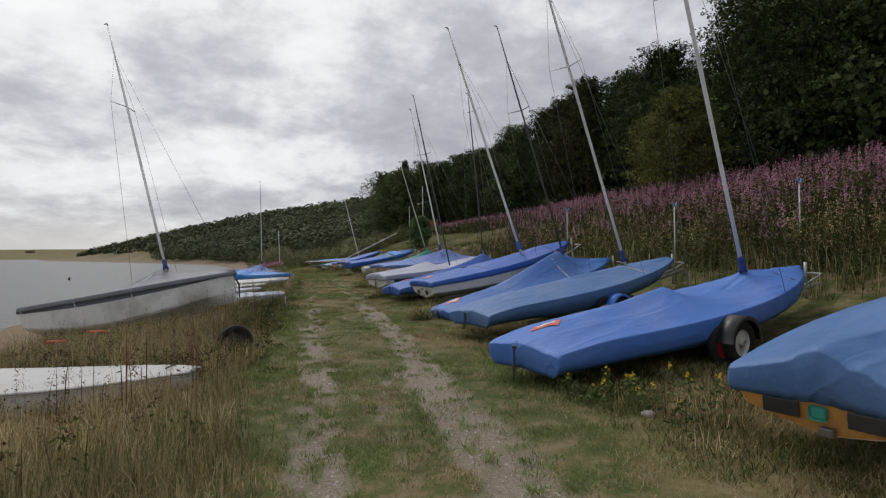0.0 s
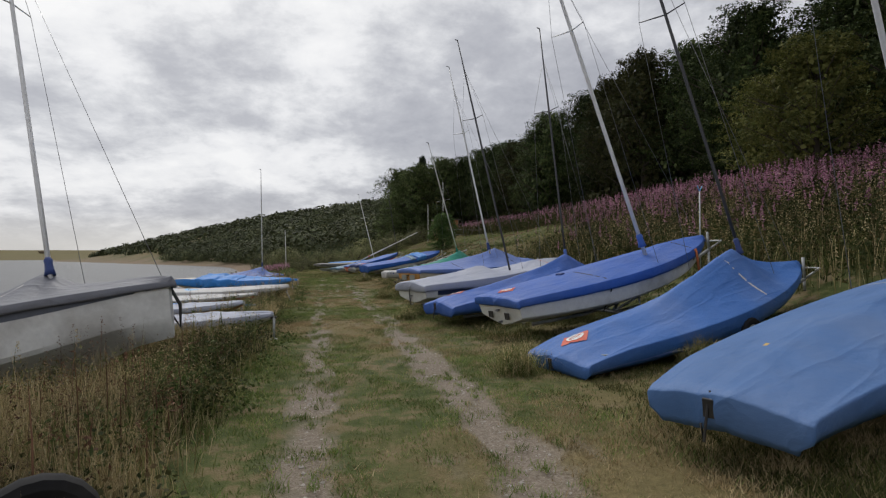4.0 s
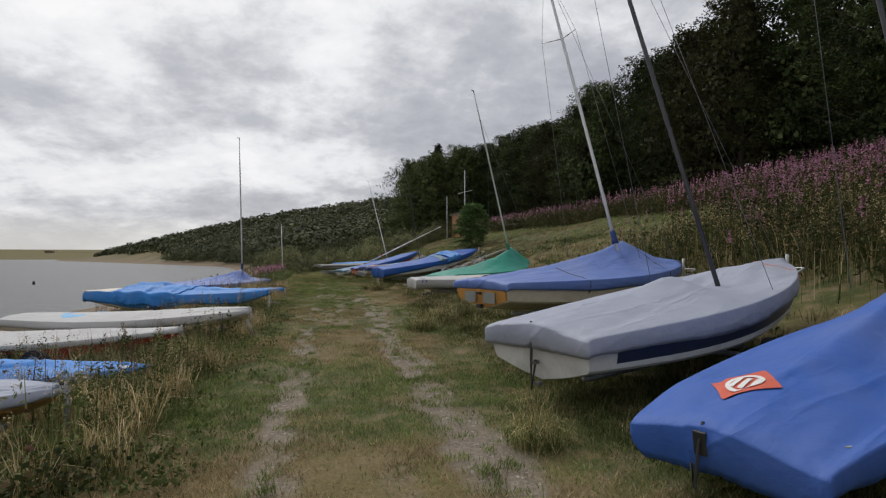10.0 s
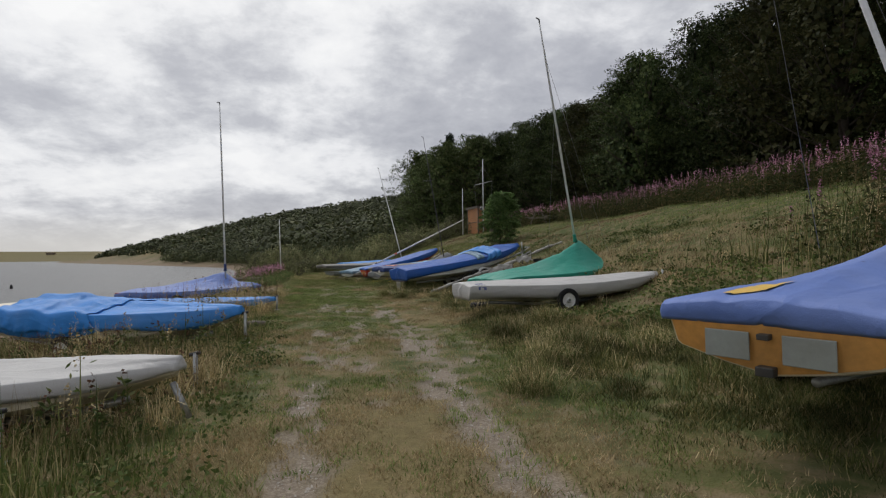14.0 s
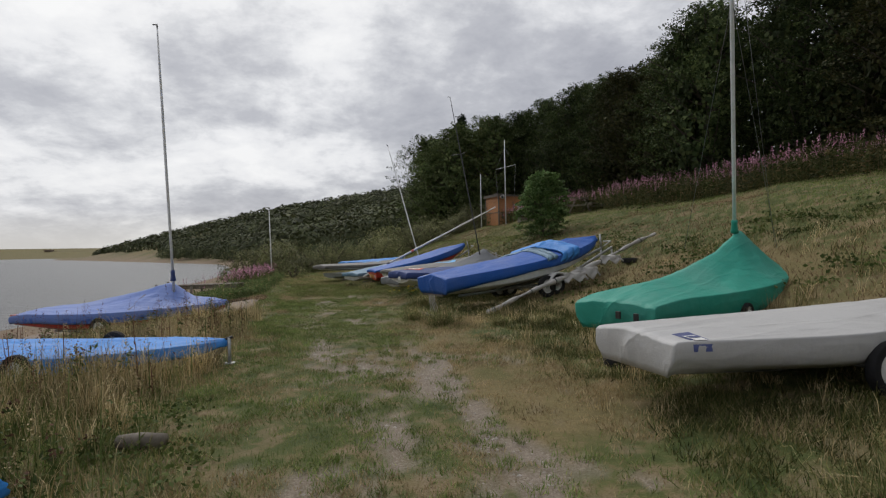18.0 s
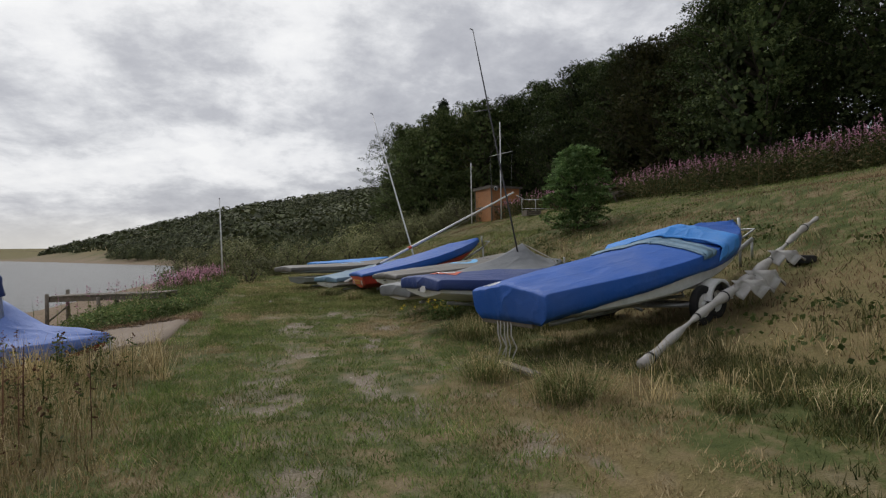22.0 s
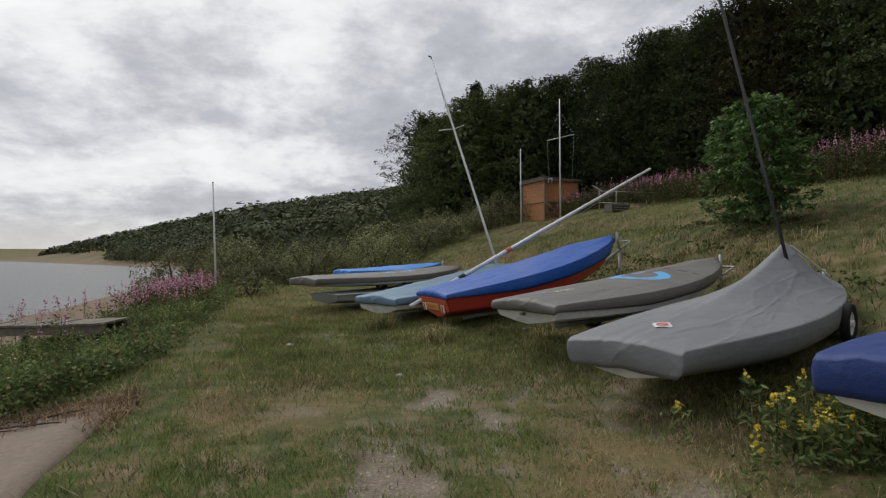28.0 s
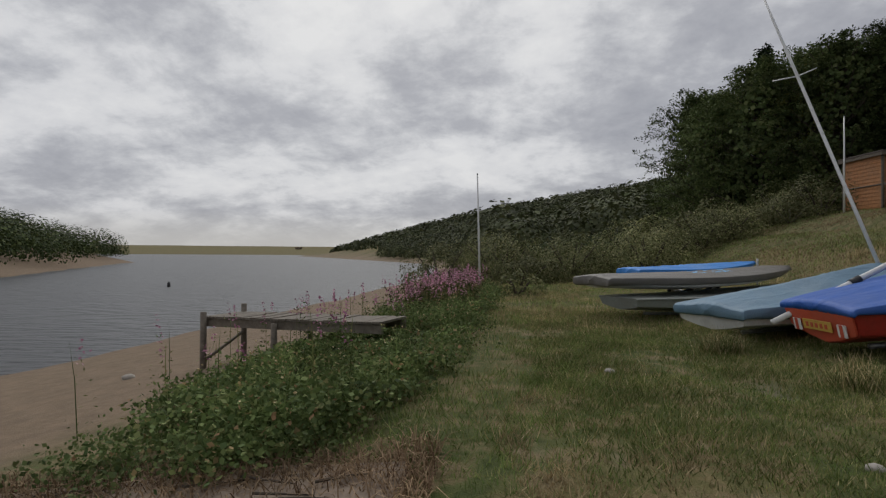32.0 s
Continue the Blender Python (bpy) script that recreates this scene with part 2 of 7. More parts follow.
ORANGE_WOOD = surface("orange_plywood", (0.55, 0.27, 0.07), 0.42, vary=0.25, grain=12)
OLD_WOOD = surface("weathered_timber", (0.17, 0.145, 0.115), 0.85, vary=0.4, grain=14, bump=0.5)
SHED_WOOD = surface("orange_shed_boards", (0.46, 0.205, 0.08), 0.7, vary=0.3, grain=10, bump=0.4)
FELT = surface("roof_felt", (0.12, 0.10, 0.09), 0.9, vary=0.3)
CONCRETE = surface("worn_concrete", (0.22, 0.17, 0.127), 0.9, vary=0.25, grain=25, bump=0.5)
BARK = surface("bark", (0.07, 0.055, 0.04), 0.9, vary=0.4, bump=0.6)
RUSTY = surface("rusty_steel_tube", (0.16, 0.11, 0.08), 0.75, 0.3, vary=0.4, dirt=(0.22, 0.09, 0.04), dirtiness=0.6)
SHEETING = surface("pale_plastic_sheeting", (0.36, 0.345, 0.325), 0.5, vary=0.2, grain=6, dirtiness=0.5, bump=0.6)
STONE = surface("pebble_stone", (0.36, 0.33, 0.29), 0.85, vary=0.35)

LEAF_DARK = leafy("forest_leaves", [(0.0, (0.022, 0.034, 0.012)), (0.6, (0.043, 0.062, 0.022)), (1.0, (0.095, 0.115, 0.042))], glow=0.15, patch=0.55, spread=(0.45, 1.9))
LEAF_BROWN = leafy("turning_leaves", [(0.0, (0.026, 0.032, 0.012)), (0.6, (0.05, 0.054, 0.019)), (1.0, (0.085, 0.078, 0.03))], glow=0.18)
LEAF_MID = leafy("ash_leaves", [(0.0, (0.045, 0.066, 0.024)), (0.6, (0.085, 0.115, 0.04)), (1.0, (0.15, 0.17, 0.07))], glow=0.2, patch=0.8, spread=(0.5, 1.6))
LEAF_FRESH = leafy("sapling_leaves", [(0.0, (0.06, 0.11, 0.035)), (0.7, (0.13, 0.21, 0.07)), (1.0, (0.24, 0.31, 0.13))], patch=2.0)
NEEDLES = leafy("conifer_needles", [(0.0, (0.016, 0.028, 0.015)), (1.0, (0.05, 0.072, 0.036))], glow=0.08)
LEAF_YELLOW = leafy("yellow_green_leaves", [(0.0, (0.07, 0.085, 0.024)), (0.6, (0.14, 0.145, 0.042)), (1.0, (0.22, 0.21, 0.07))])
LEAF_HEDGE = leafy("hedge_leaves", [(0.0, (0.085, 0.098, 0.036)), (0.6, (0.175, 0.185, 0.078)), (1.0, (0.30, 0.28, 0.145))], patch=1.4, spread=(0.6, 1.4), tones=(0.55, 1.4))
LEAF_FAR = leafy("hillside_leaves", [(0.0, (0.038, 0.047, 0.022)), (0.6, (0.058, 0.069, 0.031)), (1.0, (0.084, 0.088, 0.042))], glow=0.1, patch=0.17, spread=(0.32, 1.95))
GRASS_GREEN = leafy("green_grass", [(0.0, (0.06, 0.085, 0.022)), (0.5, (0.14, 0.17, 0.05)), (0.8, (0.23, 0.215, 0.09)), (1.0, (0.38, 0.32, 0.17))], glow=0.14)
GRASS_DRY = leafy("dry_grass", [(0.0, (0.13, 0.10, 0.045)), (0.45, (0.37, 0.29, 0.145)), (1.0, (0.60, 0.49, 0.30))], glow=0.14)
GRASS_DEAD = leafy("dead_stalks", [(0.0, (0.10, 0.06, 0.035)), (0.6, (0.22, 0.15, 0.09)), (1.0, (0.36, 0.26, 0.16))])
GRASS_TURF = leafy("trodden_turf", [(0.0, (0.112, 0.170, 0.044)), (0.55, (0.185, 0.25, 0.074)), (0.85, (0.27, 0.285, 0.105)), (1.0, (0.40, 0.35, 0.175))], glow=0.14, patch=2.2, spread=(0.62, 1.4))
TURF_DRY = leafy("dry_turf", [(0.0, (0.26, 0.195, 0.105)), (0.6, (0.36, 0.28, 0.155)), (1.0, (0.48, 0.39, 0.23))], glow=0.14, patch=2.2, spread=(0.65, 1.35))
GRASS_DEEP = leafy("rank_grass", [(0.0, (0.034, 0.048, 0.013)), (0.45, (0.095, 0.115, 0.034)), (0.75, (0.18, 0.165, 0.06)), (1.0, (0.36, 0.30, 0.15))], glow=0.12, patch=1.4, spread=(0.55, 1.5))
WEED = leafy("weed_leaves", [(0.0, (0.05, 0.075, 0.022)), (0.6, (0.10, 0.135, 0.04)), (1.0, (0.19, 0.19, 0.075))])
LEAF_BRAMBLE = leafy("bramble_leaves", [(0.0, (0.055, 0.085, 0.028)), (0.7, (0.14, 0.185, 0.065)), (0.94, (0.20, 0.225, 0.09)), (1.0, (0.30, 0.18, 0.10))], patch=1.6, spread=(0.5, 1.5))
SEED_BROWN = leafy("brown_seed_heads", [(0.0, (0.07, 0.035, 0.022)), (1.0, (0.20, 0.11, 0.07))])
PINK = leafy("willowherb_flowers", [(0.0, (0.30, 0.11, 0.19)), (0.6, (0.52, 0.25, 0.36)), (1.0, (0.64, 0.42, 0.48))])
BANK_LEAF = leafy("bank_herb_leaves", [(0.0, (0.022, 0.032, 0.010)), (0.5, (0.055, 0.066, 0.022)), (0.85, (0.105, 0.092, 0.038)), (1.0, (0.20, 0.14, 0.075))])
BLUE_GUARD = surface("blue_mudguard_plastic", (0.03, 0.16, 0.60), 0.4, vary=0.12)
YELLOW = leafy("ragwort_flowers", [(0.0, (0.45, 0.32, 0.03)), (1.0, (0.62, 0.50, 0.08))])


def ground_material():
    m, nt = material("meadow_track_and_shore")
    at = nt.nodes.new("ShaderNodeAttribute")
    at.attribute_name = "soil"
    sp = nt.nodes.new("ShaderNodeSeparateColor")
    link(nt, at.outputs["Color"], sp.inputs[0])
    fine, mid, wide = noise_node(nt, 22, 6, 0.7), noise_node(nt, 3.2, 5, 0.65), noise_node(nt, 0.35, 4, 0.6)
    turf = ramp_node(nt, mid.outputs[0], [(0.32, (0.044, 0.062, 0.017)), (0.48, (0.085, 0.100, 0.033)), (0.58, (0.165, 0.135, 0.072)), (0.70, (0.215, 0.172, 0.112))]).outputs[0]
    wide_t = ramp_node(nt, wide.outputs[0], [(0.35, (0.8, 0.85, 0.75)), (0.65, (1.15, 1.05, 1.0))]).outputs[0]
    turf = mix_node(nt, 0.7, turf, wide_t, "MULTIPLY")
    straw = ramp_node(nt, fine.outputs[0], [(0.3, (0.12, 0.092, 0.042)), (0.7, (0.24, 0.185, 0.088))]).outputs[0]
    turf = mix_node(nt, sp.outputs[2], turf, straw)
    vor = nt.nodes.new("ShaderNodeTexVoronoi")
    vor.inputs["Scale"].default_value = 75
    tc = nt.nodes.new("ShaderNodeTexCoord")
    link(nt, tc.outputs["Object"], vor.inputs["Vector"])
    pebble = ramp_node(nt, vor.outputs["Color"], [(0.1, (0.15, 0.122, 0.095)), (0.55, (0.26, 0.22, 0.178)), (0.95, (0.42, 0.38, 0.32))]).outputs[0]
    earth = ramp_node(nt, fine.outputs[0], [(0.3, (0.12, 0.092, 0.066)), (0.7, (0.29, 0.24, 0.186))]).outputs[0]
    gravel = mix_node(nt, 0.38, earth, pebble)
    col = mix_node(nt, sp.outputs[0], turf, gravel)
    sand = ramp_node(nt, mid.outputs[0], [(0.3, (0.135, 0.092, 0.056)), (0.7, (0.26, 0.185, 0.12))]).outputs[0]
    sand = mix_node(nt, 0.35, sand, earth)
    col = mix_node(nt, sp.outputs[1], col, sand)
    height = mix_node(nt, 0.5, fine.outputs[0], vor.outputs["Distance"])
    finish(nt, col, 0.92, 0, height, 0.6, 0.03, 0.2)
    return m


def water_material():
    m, nt = material("rippled_water")
    tc = nt.nodes.new("ShaderNodeTexCoord")
    mp = nt.nodes.new("ShaderNodeMapping")
    mp.inputs["Scale"].default_value = (0.5, 1.4, 1)
    link(nt, tc.outputs["Object"], mp.inputs[0])
    a = nt.nodes.new("ShaderNodeTexNoise")
    a.inputs["Scale"].default_value, a.inputs["Detail"].default_value = 1.6, 6
    link(nt, mp.outputs[0], a.inputs["Vector"])
    finish(nt, (0.035, 0.038, 0.042), 0.34, 0, a.outputs[0], 0.8, 0.30, 0.22)
    return m


GROUND_MAT, WATER_MAT = ground_material(), water_material()


# ---- building helpers ----
def mesh_from(name, verts, faces, mats, smooth=False, indices=None):
    me = bpy.data.meshes.new(name)
    me.from_pydata([tuple(v) for v in verts], [], faces)
    for m in mats if isinstance(mats, (list, tuple)) else [mats]:
        me.materials.append(m)
    if smooth:
        me.polygons.foreach_set("use_smooth", [True] * len(me.polygons))
    if indices is not None:
        me.polygons.foreach_set("material_index", indices)
    me.update()
    return me


def piece(name, verts, faces, mat, parent=None, smooth=True, label="", crisp=None):
    me = mesh_from(name, verts, faces, mat, smooth)
    if crisp is not None:
        me.set_sharp_from_angle(angle=radians(crisp))
    ob = new(name, me)
    if parent is not None:
        ob.parent = parent
    if label:
        tagged(ob, label)
    return ob


def part(name, bm, mat, parent=None, label="", smooth=True):
    me = bpy.data.meshes.new(name)
    bm.to_mesh(me)
    bm.free()
    me.materials.append(mat)
    if smooth:
        me.polygons.foreach_set("use_smooth", [True] * len(me.polygons))
    ob = new(name, me)
    if parent is not None:
        ob.parent = parent
    if label:
        tagged(ob, label)
    return ob


def empty(name, m=None):
    ob = new(name)
    ob.empty_display_size = 0.2
    if m is not None:
        ob.matrix_world = m
    return ob


def tube_geo(points, radii, sides=8, closed_ends=True):
    """Verts and faces of a round tube along points."""
    pts = [Vector(p) for p in points]
    if isinstance(radii, (int, float)):
        radii = [radii] * len(pts)
    verts, faces = [], []
    ref = None
    for i, p in enumerate(pts):
        d = (pts[min(i + 1, len(pts) - 1)] - pts[max(i - 1, 0)]).normalized()
        if ref is None:
            ref = d.orthogonal().normalized()
        ref = (ref - d * ref.dot(d)).normalized()
        side = d.cross(ref)
        for k in range(sides):
            a = 2 * math.pi * k / sides
            verts.append(p + (ref * math.cos(a) + side * math.sin(a)) * radii[i])
    for i in range(len(pts) - 1):
        for k in range(sides):
            a, b = i * sides + k, i * sides + (k + 1) % sides
            faces.append((a, b, b + sides, a + sides))
    if closed_ends:
        faces.append(tuple(range(sides))[::-1])
        faces.append(tuple(range((len(pts) - 1) * sides, len(pts) * sides)))
    return verts, faces


def tube(name, points, radii, mat, parent=None, sides=8, label=""):
    v, f = tube_geo(points, radii, sides)
    return piece(name, v, f, mat, parent, True, label)


def box_bm(size, at=(0, 0, 0), bevel=0.0, turn=None):
    bm = bmesh.new()
    bmesh.ops.create_cube(bm, size=1)
    bmesh.ops.scale(bm, vec=size, verts=bm.verts)
    if bevel:
        bmesh.ops.bevel(bm, geom=bm.edges[:], offset=bevel, segments=2, affect="EDGES", profile=0.5)
    if turn is not None:
        bmesh.ops.transform(bm, matrix=turn, verts=bm.verts)
    bmesh.ops.translate(bm, vec=at, verts=bm.verts)
    return bm


def box(name, size, at, mat, parent=None, bevel=0.006, turn=None, label=""):
    return part(name, box_bm(size, at, bevel, turn), mat, parent, label, False)


def _hash(ix, iy, seed):
    h = (ix.astype(np.int64) * 374761393 + iy.astype(np.int64) * 668265263 + seed * 974634757) & 0xFFFFFFFF
    h = ((h ^ (h >> 13)) * 1274126177) & 0xFFFFFFFF
    return ((h ^ (h >> 16)) & 0xFFFF) / 65535.0


def value_noise(x, y, seed=0):
    x, y = np.asarray(x, float), np.asarray(y, float)
    ix, iy = np.floor(x), np.floor(y)
    fx, fy = x - ix, y - iy
    fx, fy = fx * fx * (3 - 2 * fx), fy * fy * (3 - 2 * fy)
    a, b = _hash(ix, iy, seed), _hash(ix + 1, iy, seed)
    c, d = _hash(ix, iy + 1, seed), _hash(ix + 1, iy + 1, seed)
    return (a * (1 - fx) + b * fx) * (1 - fy) + (c * (1 - fx) + d * fx) * fy


def fbm(x, y, seed=0, octaves=4):
    total, amp, norm = 0.0, 1.0, 0.0
    for o in range(octaves):
        total = total + amp * value_noise(np.asarray(x) * 2**o, np.asarray(y) * 2**o, seed + o)
        norm, amp = norm + amp, amp * 0.5
    return total / norm


def smooth_step(a, b, v):
    s = np.clip((np.asarray(v, float) - a) / (b - a), 0, 1)
    return s * s * (3 - 2 * s)


# ---- the lie of the land ----
WATER_Z = -1.5


def shore_x(y):
    """Where the water's edge runs, from the near beach to the foot of the far dam."""
    return np.interp(y, [-60, 0, 25, 38, 46, 60, 90, 110, 170, 475, 790], [-11, -11, -11, -10.6, -9.6, -9.0, -8.2, -8.6, -18, -155, -260])


def headland(x, y):
    """Height of the wooded point across the water."""
    d = (x + 56) * 0.87 + (y - 94) * 0.49
    along = -(x + 56) * 0.49 + (y - 94) * 0.87
    inside = np.minimum(-d, np.minimum(98 - along, along + 60))
    return np.where(y < 260, np.interp(inside, [-30, 0, 3, 12, 45, 90], [-6, 0.0, 1.3, 3.5, 8, 11]) + WATER_Z, -6)


def height(x, y):
    x, y = np.asarray(x, float), np.asarray(y, float)
    bank = np.interp(x, [4, 6.3, 8, 11, 14.6, 18, 23, 40, 120, 400], [0, 0.12, 0.5, 1.7, 2.6, 3.3, 4.4, 7.5, 16, 26])
    near = np.interp(x, [3.2, 5], [0, 0.05])
    edge = np.where(y > 34, 0.6, 0.0)
    xs = shore_x(y)
    k = np.interp(y, [60, 110, 300], [0, 0.0, 1.0])
    top = -0.3 + edge - 20 * k
    fall = np.clip((top - x) / np.maximum(top - xs, 1.0), 0, 3)
    left = np.interp(fall, [0, 0.12, 0.35, 1.0, 3.0], [0, -0.16, -0.55, WATER_Z, -6])
    hill_in = np.interp(y, [70, 130, 260, 500], [0, 1, 1, 1])
    inland = np.maximum(x - xs, 0)
    hill = hill_in * np.interp(inland, [0, 9, 30, 80, 200, 600], [0, 1.0, 6, 15.5, 28, 40]) * np.interp(y, [100, 200, 330, 480, 700], [1, 1.25, 1.5, 1.3, 0.5])
    z = np.maximum(bank * (1 - hill_in * 0.0), 0) + near + left
    z = np.where(y > 70, np.maximum(z, np.where(inland > 0, WATER_Z + hill, -6)), z)
    z = np.maximum(z, headland(x, y))
    dam = np.where((y > 780) & (x < -150), np.interp(y, [780, 812, 826, 880], [WATER_Z - 1, 10.5, 10.5, 9]), -9)
    z = np.maximum(z, dam)
    far = np.hypot(x, y)
    moor = np.where((y > 860) | (far > 1250), np.interp(far, [860, 1200, 2200], [8, 11, 26]), -9)
    z = np.maximum(z, moor)
    rough = (fbm(x * 0.9, y * 0.9, 5) - 0.5) * 0.10 + (fbm(x * 0.13, y * 0.13, 9) - 0.5) * np.interp(np.abs(x - 1), [4, 20, 200], [0.05, 0.6, 2.0])
    slope = smooth_step(7.5, 10, x) * smooth_step(20, 16, x) * smooth_step(18, 24, y)
    rough = rough + slope * (0.30 * (fbm(x * 0.55, y * 0.35, 15) - 0.5) + 0.16 * smooth_step(12.2, 12.8, x + 0.8 * (fbm(y * 0.2, y * 0, 17) - 0.5)))
    return z + rough * np.where(z > WATER_Z - 0.2, 1, 0.2)


def ground_at(x, y):
    return float(height(np.array([x]), np.array([y]))[0])


def rut_mask(x, y):
    """How bare the ground is: 0 turf, 1 stony earth."""
    x, y = np.asarray(x, float), np.asarray(y, float)
    left_c = 0.31 + 0.052 * y + 0.16 * (fbm(y * 0.25, y * 0 + 3, 21) - 0.5)
    right_c = np.interp(y, [-6, 0, 3, 7, 10, 17, 20.5, 23.5, 28, 40], [1.4, 1.54, 1.80, 2.05, 2.19, 2.47, 2.64, 2.95, 3.10, 3.2]) + 0.16 * (fbm(y * 0.22, y * 0 + 7, 22) - 0.5)
    fade_l = np.interp(y, [-8, 12, 19, 23, 27, 40], [0.92, 0.92, 0.80, 0.60, 0.30, 0.30])
    fade_r = np.interp(y, [-8, 12, 20, 27, 29, 40], [1.05, 1.05, 0.98, 0.92, 0.5, 0.35])
    a = np.exp(-(np.abs((x - left_c) / 0.26) ** 2.6)) * fade_l
    b = np.exp(-(np.abs((x - right_c) / 0.33) ** 2.6)) * fade_r
    worn = 0.0
    for cx, cy, rx, ry, k in ((2.95, 22.8, 0.55, 1.5, 0.9), (3.35, 29.3, 0.55, 0.8, 0.85), (2.6, 31.4, 0.55, 0.9, 0.72), (3.0, 33.6, 0.6, 1.0, 0.85), (2.3, 35.0, 0.65, 0.8, 0.74), (2.5, 36.6, 0.7, 0.55, 0.72), (2.95, 37.3, 0.55, 0.55, 0.88), (1.9, 27.9, 0.4, 0.7, 0.66)):
        worn = np.maximum(worn, np.exp(-np.abs((x - cx) / rx) ** 2.4 - np.abs((y - cy) / ry) ** 2.4) * k)
    lump = 0.5 * fbm(x * 2.2, y * 1.3, 31, 4) + 0.5 * fbm(x * 6.5, y * 4.6, 33, 3)
    trodden = (0.30 + 0.22 * smooth_step(15, 23, y)) * np.exp(-(np.abs((x - 1.4 - 0.045 * y) / 1.9) ** 4)) * (1 - smooth_step(37, 40, y))
    v = np.maximum(np.maximum(a, b), np.maximum(worn, trodden))
    return smooth_step(0.36, 0.74, v * 0.80 + (lump - 0.5) * 1.5)


def slip_mask(x, y):
    """The concrete slip that runs down to the beach."""
    return (x < 0.42) & (y > 34.5) & (y < 38.1)


def sand_mask(x, y):
    top = np.where(y > 34, -2.2, -3.6)
    return smooth_step(0, 1.2, top - x + 1.2 * (fbm(x * 0.8, y * 0.8, 41) - 0.5)) * np.where(y < 130, 1, smooth_step(9, 3, x - shore_x(y)))


def axis(fine_from, fine_to, fine, mid_from, mid_to, mid, far):
    vals = list(np.arange(fine_from, fine_to, fine)) + list(np.arange(mid_from, fine_from, mid)) + list(np.arange(fine_to, mid_to, mid))
    step, v = mid * 1.25, mid_to
    while v < far:
        vals.append(v)
        v += step
        step *= 1.12
    step, v = mid * 1.25, mid_from - mid * 1.25
    while v > -far:
        vals.append(v)
        v -= step
        step *= 1.12
    vals += [far, -far]
    return np.unique(np.round(np.array(vals), 4))


gx = axis(-0.6, 4.6, 0.09, -13, 24, 0.4, 2600)
gy = axis(-4.5, 40, 0.12, -9, 70, 0.5, 2600)
GX, GY = np.meshgrid(gx, gy)
GZ = height(GX, GY)
rut = rut_mask(GX, GY) * (GY < 60)
GZ = GZ - 0.025 * rut
sand = sand_mask(GX, GY) * (1 - smooth_step(600, 700, GY))
dry = smooth_step(0.45, 0.7, fbm(GX * 0.55, GY * 0.4, 51) + 0.10 * ((GX > 5) & (GX < 10) & (GY > 18)) - 0.06) * 0.8
dry = np.clip(dry * (1 - 0.6 * smooth_step(36, 39, GY) * smooth_step(50, 44, GY)) + 0.25 * smooth_step(42, 46, GY) * smooth_step(56, 50, GY) * smooth_step(0.0, 1.0, GX), 0, 0.9)
dry = np.where(GY > 650, 0.5, dry)
nx, ny = len(gx), len(gy)
idx = np.arange(nx * ny).reshape(ny, nx)
quads = np.stack([idx[:-1, :-1], idx[:-1, 1:], idx[1:, 1:], idx[1:, :-1]], -1).reshape(-1, 4)
gm = bpy.data.meshes.new("ground")
gm.from_pydata(np.stack([GX, GY, GZ], -1).reshape(-1, 3).tolist(), [], quads.tolist())
gm.materials.append(GROUND_MAT)
gm.polygons.foreach_set("use_smooth", [True] * len(gm.polygons))
soil = gm.attributes.new("soil", "FLOAT_COLOR", "POINT")
soil.data.foreach_set("color", np.stack([rut, sand, dry, np.ones_like(rut)], -1).astype(np.float32).reshape(-1))
ground = tagged(new("ground", gm), "grassy lakeside ground with stony wheel ruts and sandy shore", "ground", kind="structure")

water = piece("water", [(-1500, -900, WATER_Z), (60, -900, WATER_Z), (60, 815, WATER_Z), (-1500, 815, WATER_Z)], [(0, 1, 2, 3)], WATER_MAT, None, False)
tagged(water, "grey rippled reservoir water under an overcast sky", "water", kind="structure")


# ---- boats ----
HULL_SECTION = [(1.0, 0.0), (0.985, -0.30), (0.945, -0.62), (0.90, -0.68), (0.45, -0.87), (0.0, -1.0)]


def hull_shape(u, L, beam, depth, stern=0.80, scow=0.0, rise=0.7):
    """Half beam, deck rise and keel depth along the boat; u runs from the transom (0) to the stem (1)."""
    aft = stern * 0.84
    if u < 0.45:
        f = aft + (1 - aft) * math.sin(u / 0.45 * math.pi / 2)
    else:
        v = (u - 0.45) / 0.55
        f = (1 - v**2.1) ** 0.85 * (1 - scow) + scow * (1 - 0.45 * v**3)
    b = max(0.025, beam / 2 * f)
    sheer = -0.06 * math.sin(math.pi * u) ** 1.2
    d = depth * (0.70 + 0.30 * math.sin(math.pi * min(u / 0.9, 1)))
    if u > 0.72:
        d *= 1 - rise * ((u - 0.72) / 0.28) ** 2.2
    return b, sheer, d


def make_hull(L, beam, depth, stern, scow, rise=0.7, aft=0.0, n=20):
    verts, faces = [], []
    prof = HULL_SECTION + [(-a, c) for a, c in HULL_SECTION[-2::-1]]
    m = len(prof)
    for i in range(n + 1):
        u = i / n
        b, s, d = hull_shape(u, L, beam, depth, stern, scow, rise)
        for a, c in prof:
            verts.append((max(u, aft + u * (1 - aft / 0.2)) * L + (0.06 * -c if u == 0 else 0), a * b, s + c * d))
    for i in range(n):
        for k in range(m - 1):
            a = i * m + k
            faces.append((a, a + m, a + m + 1, a + 1))
        faces.append((i * m, (i + 1) * m - 1, (i + 2) * m - 1, (i + 1) * m))
    faces.append(tuple(range(m)))
    faces.append(tuple(range(n * m, (n + 1) * m))[::-1])
    return verts, faces


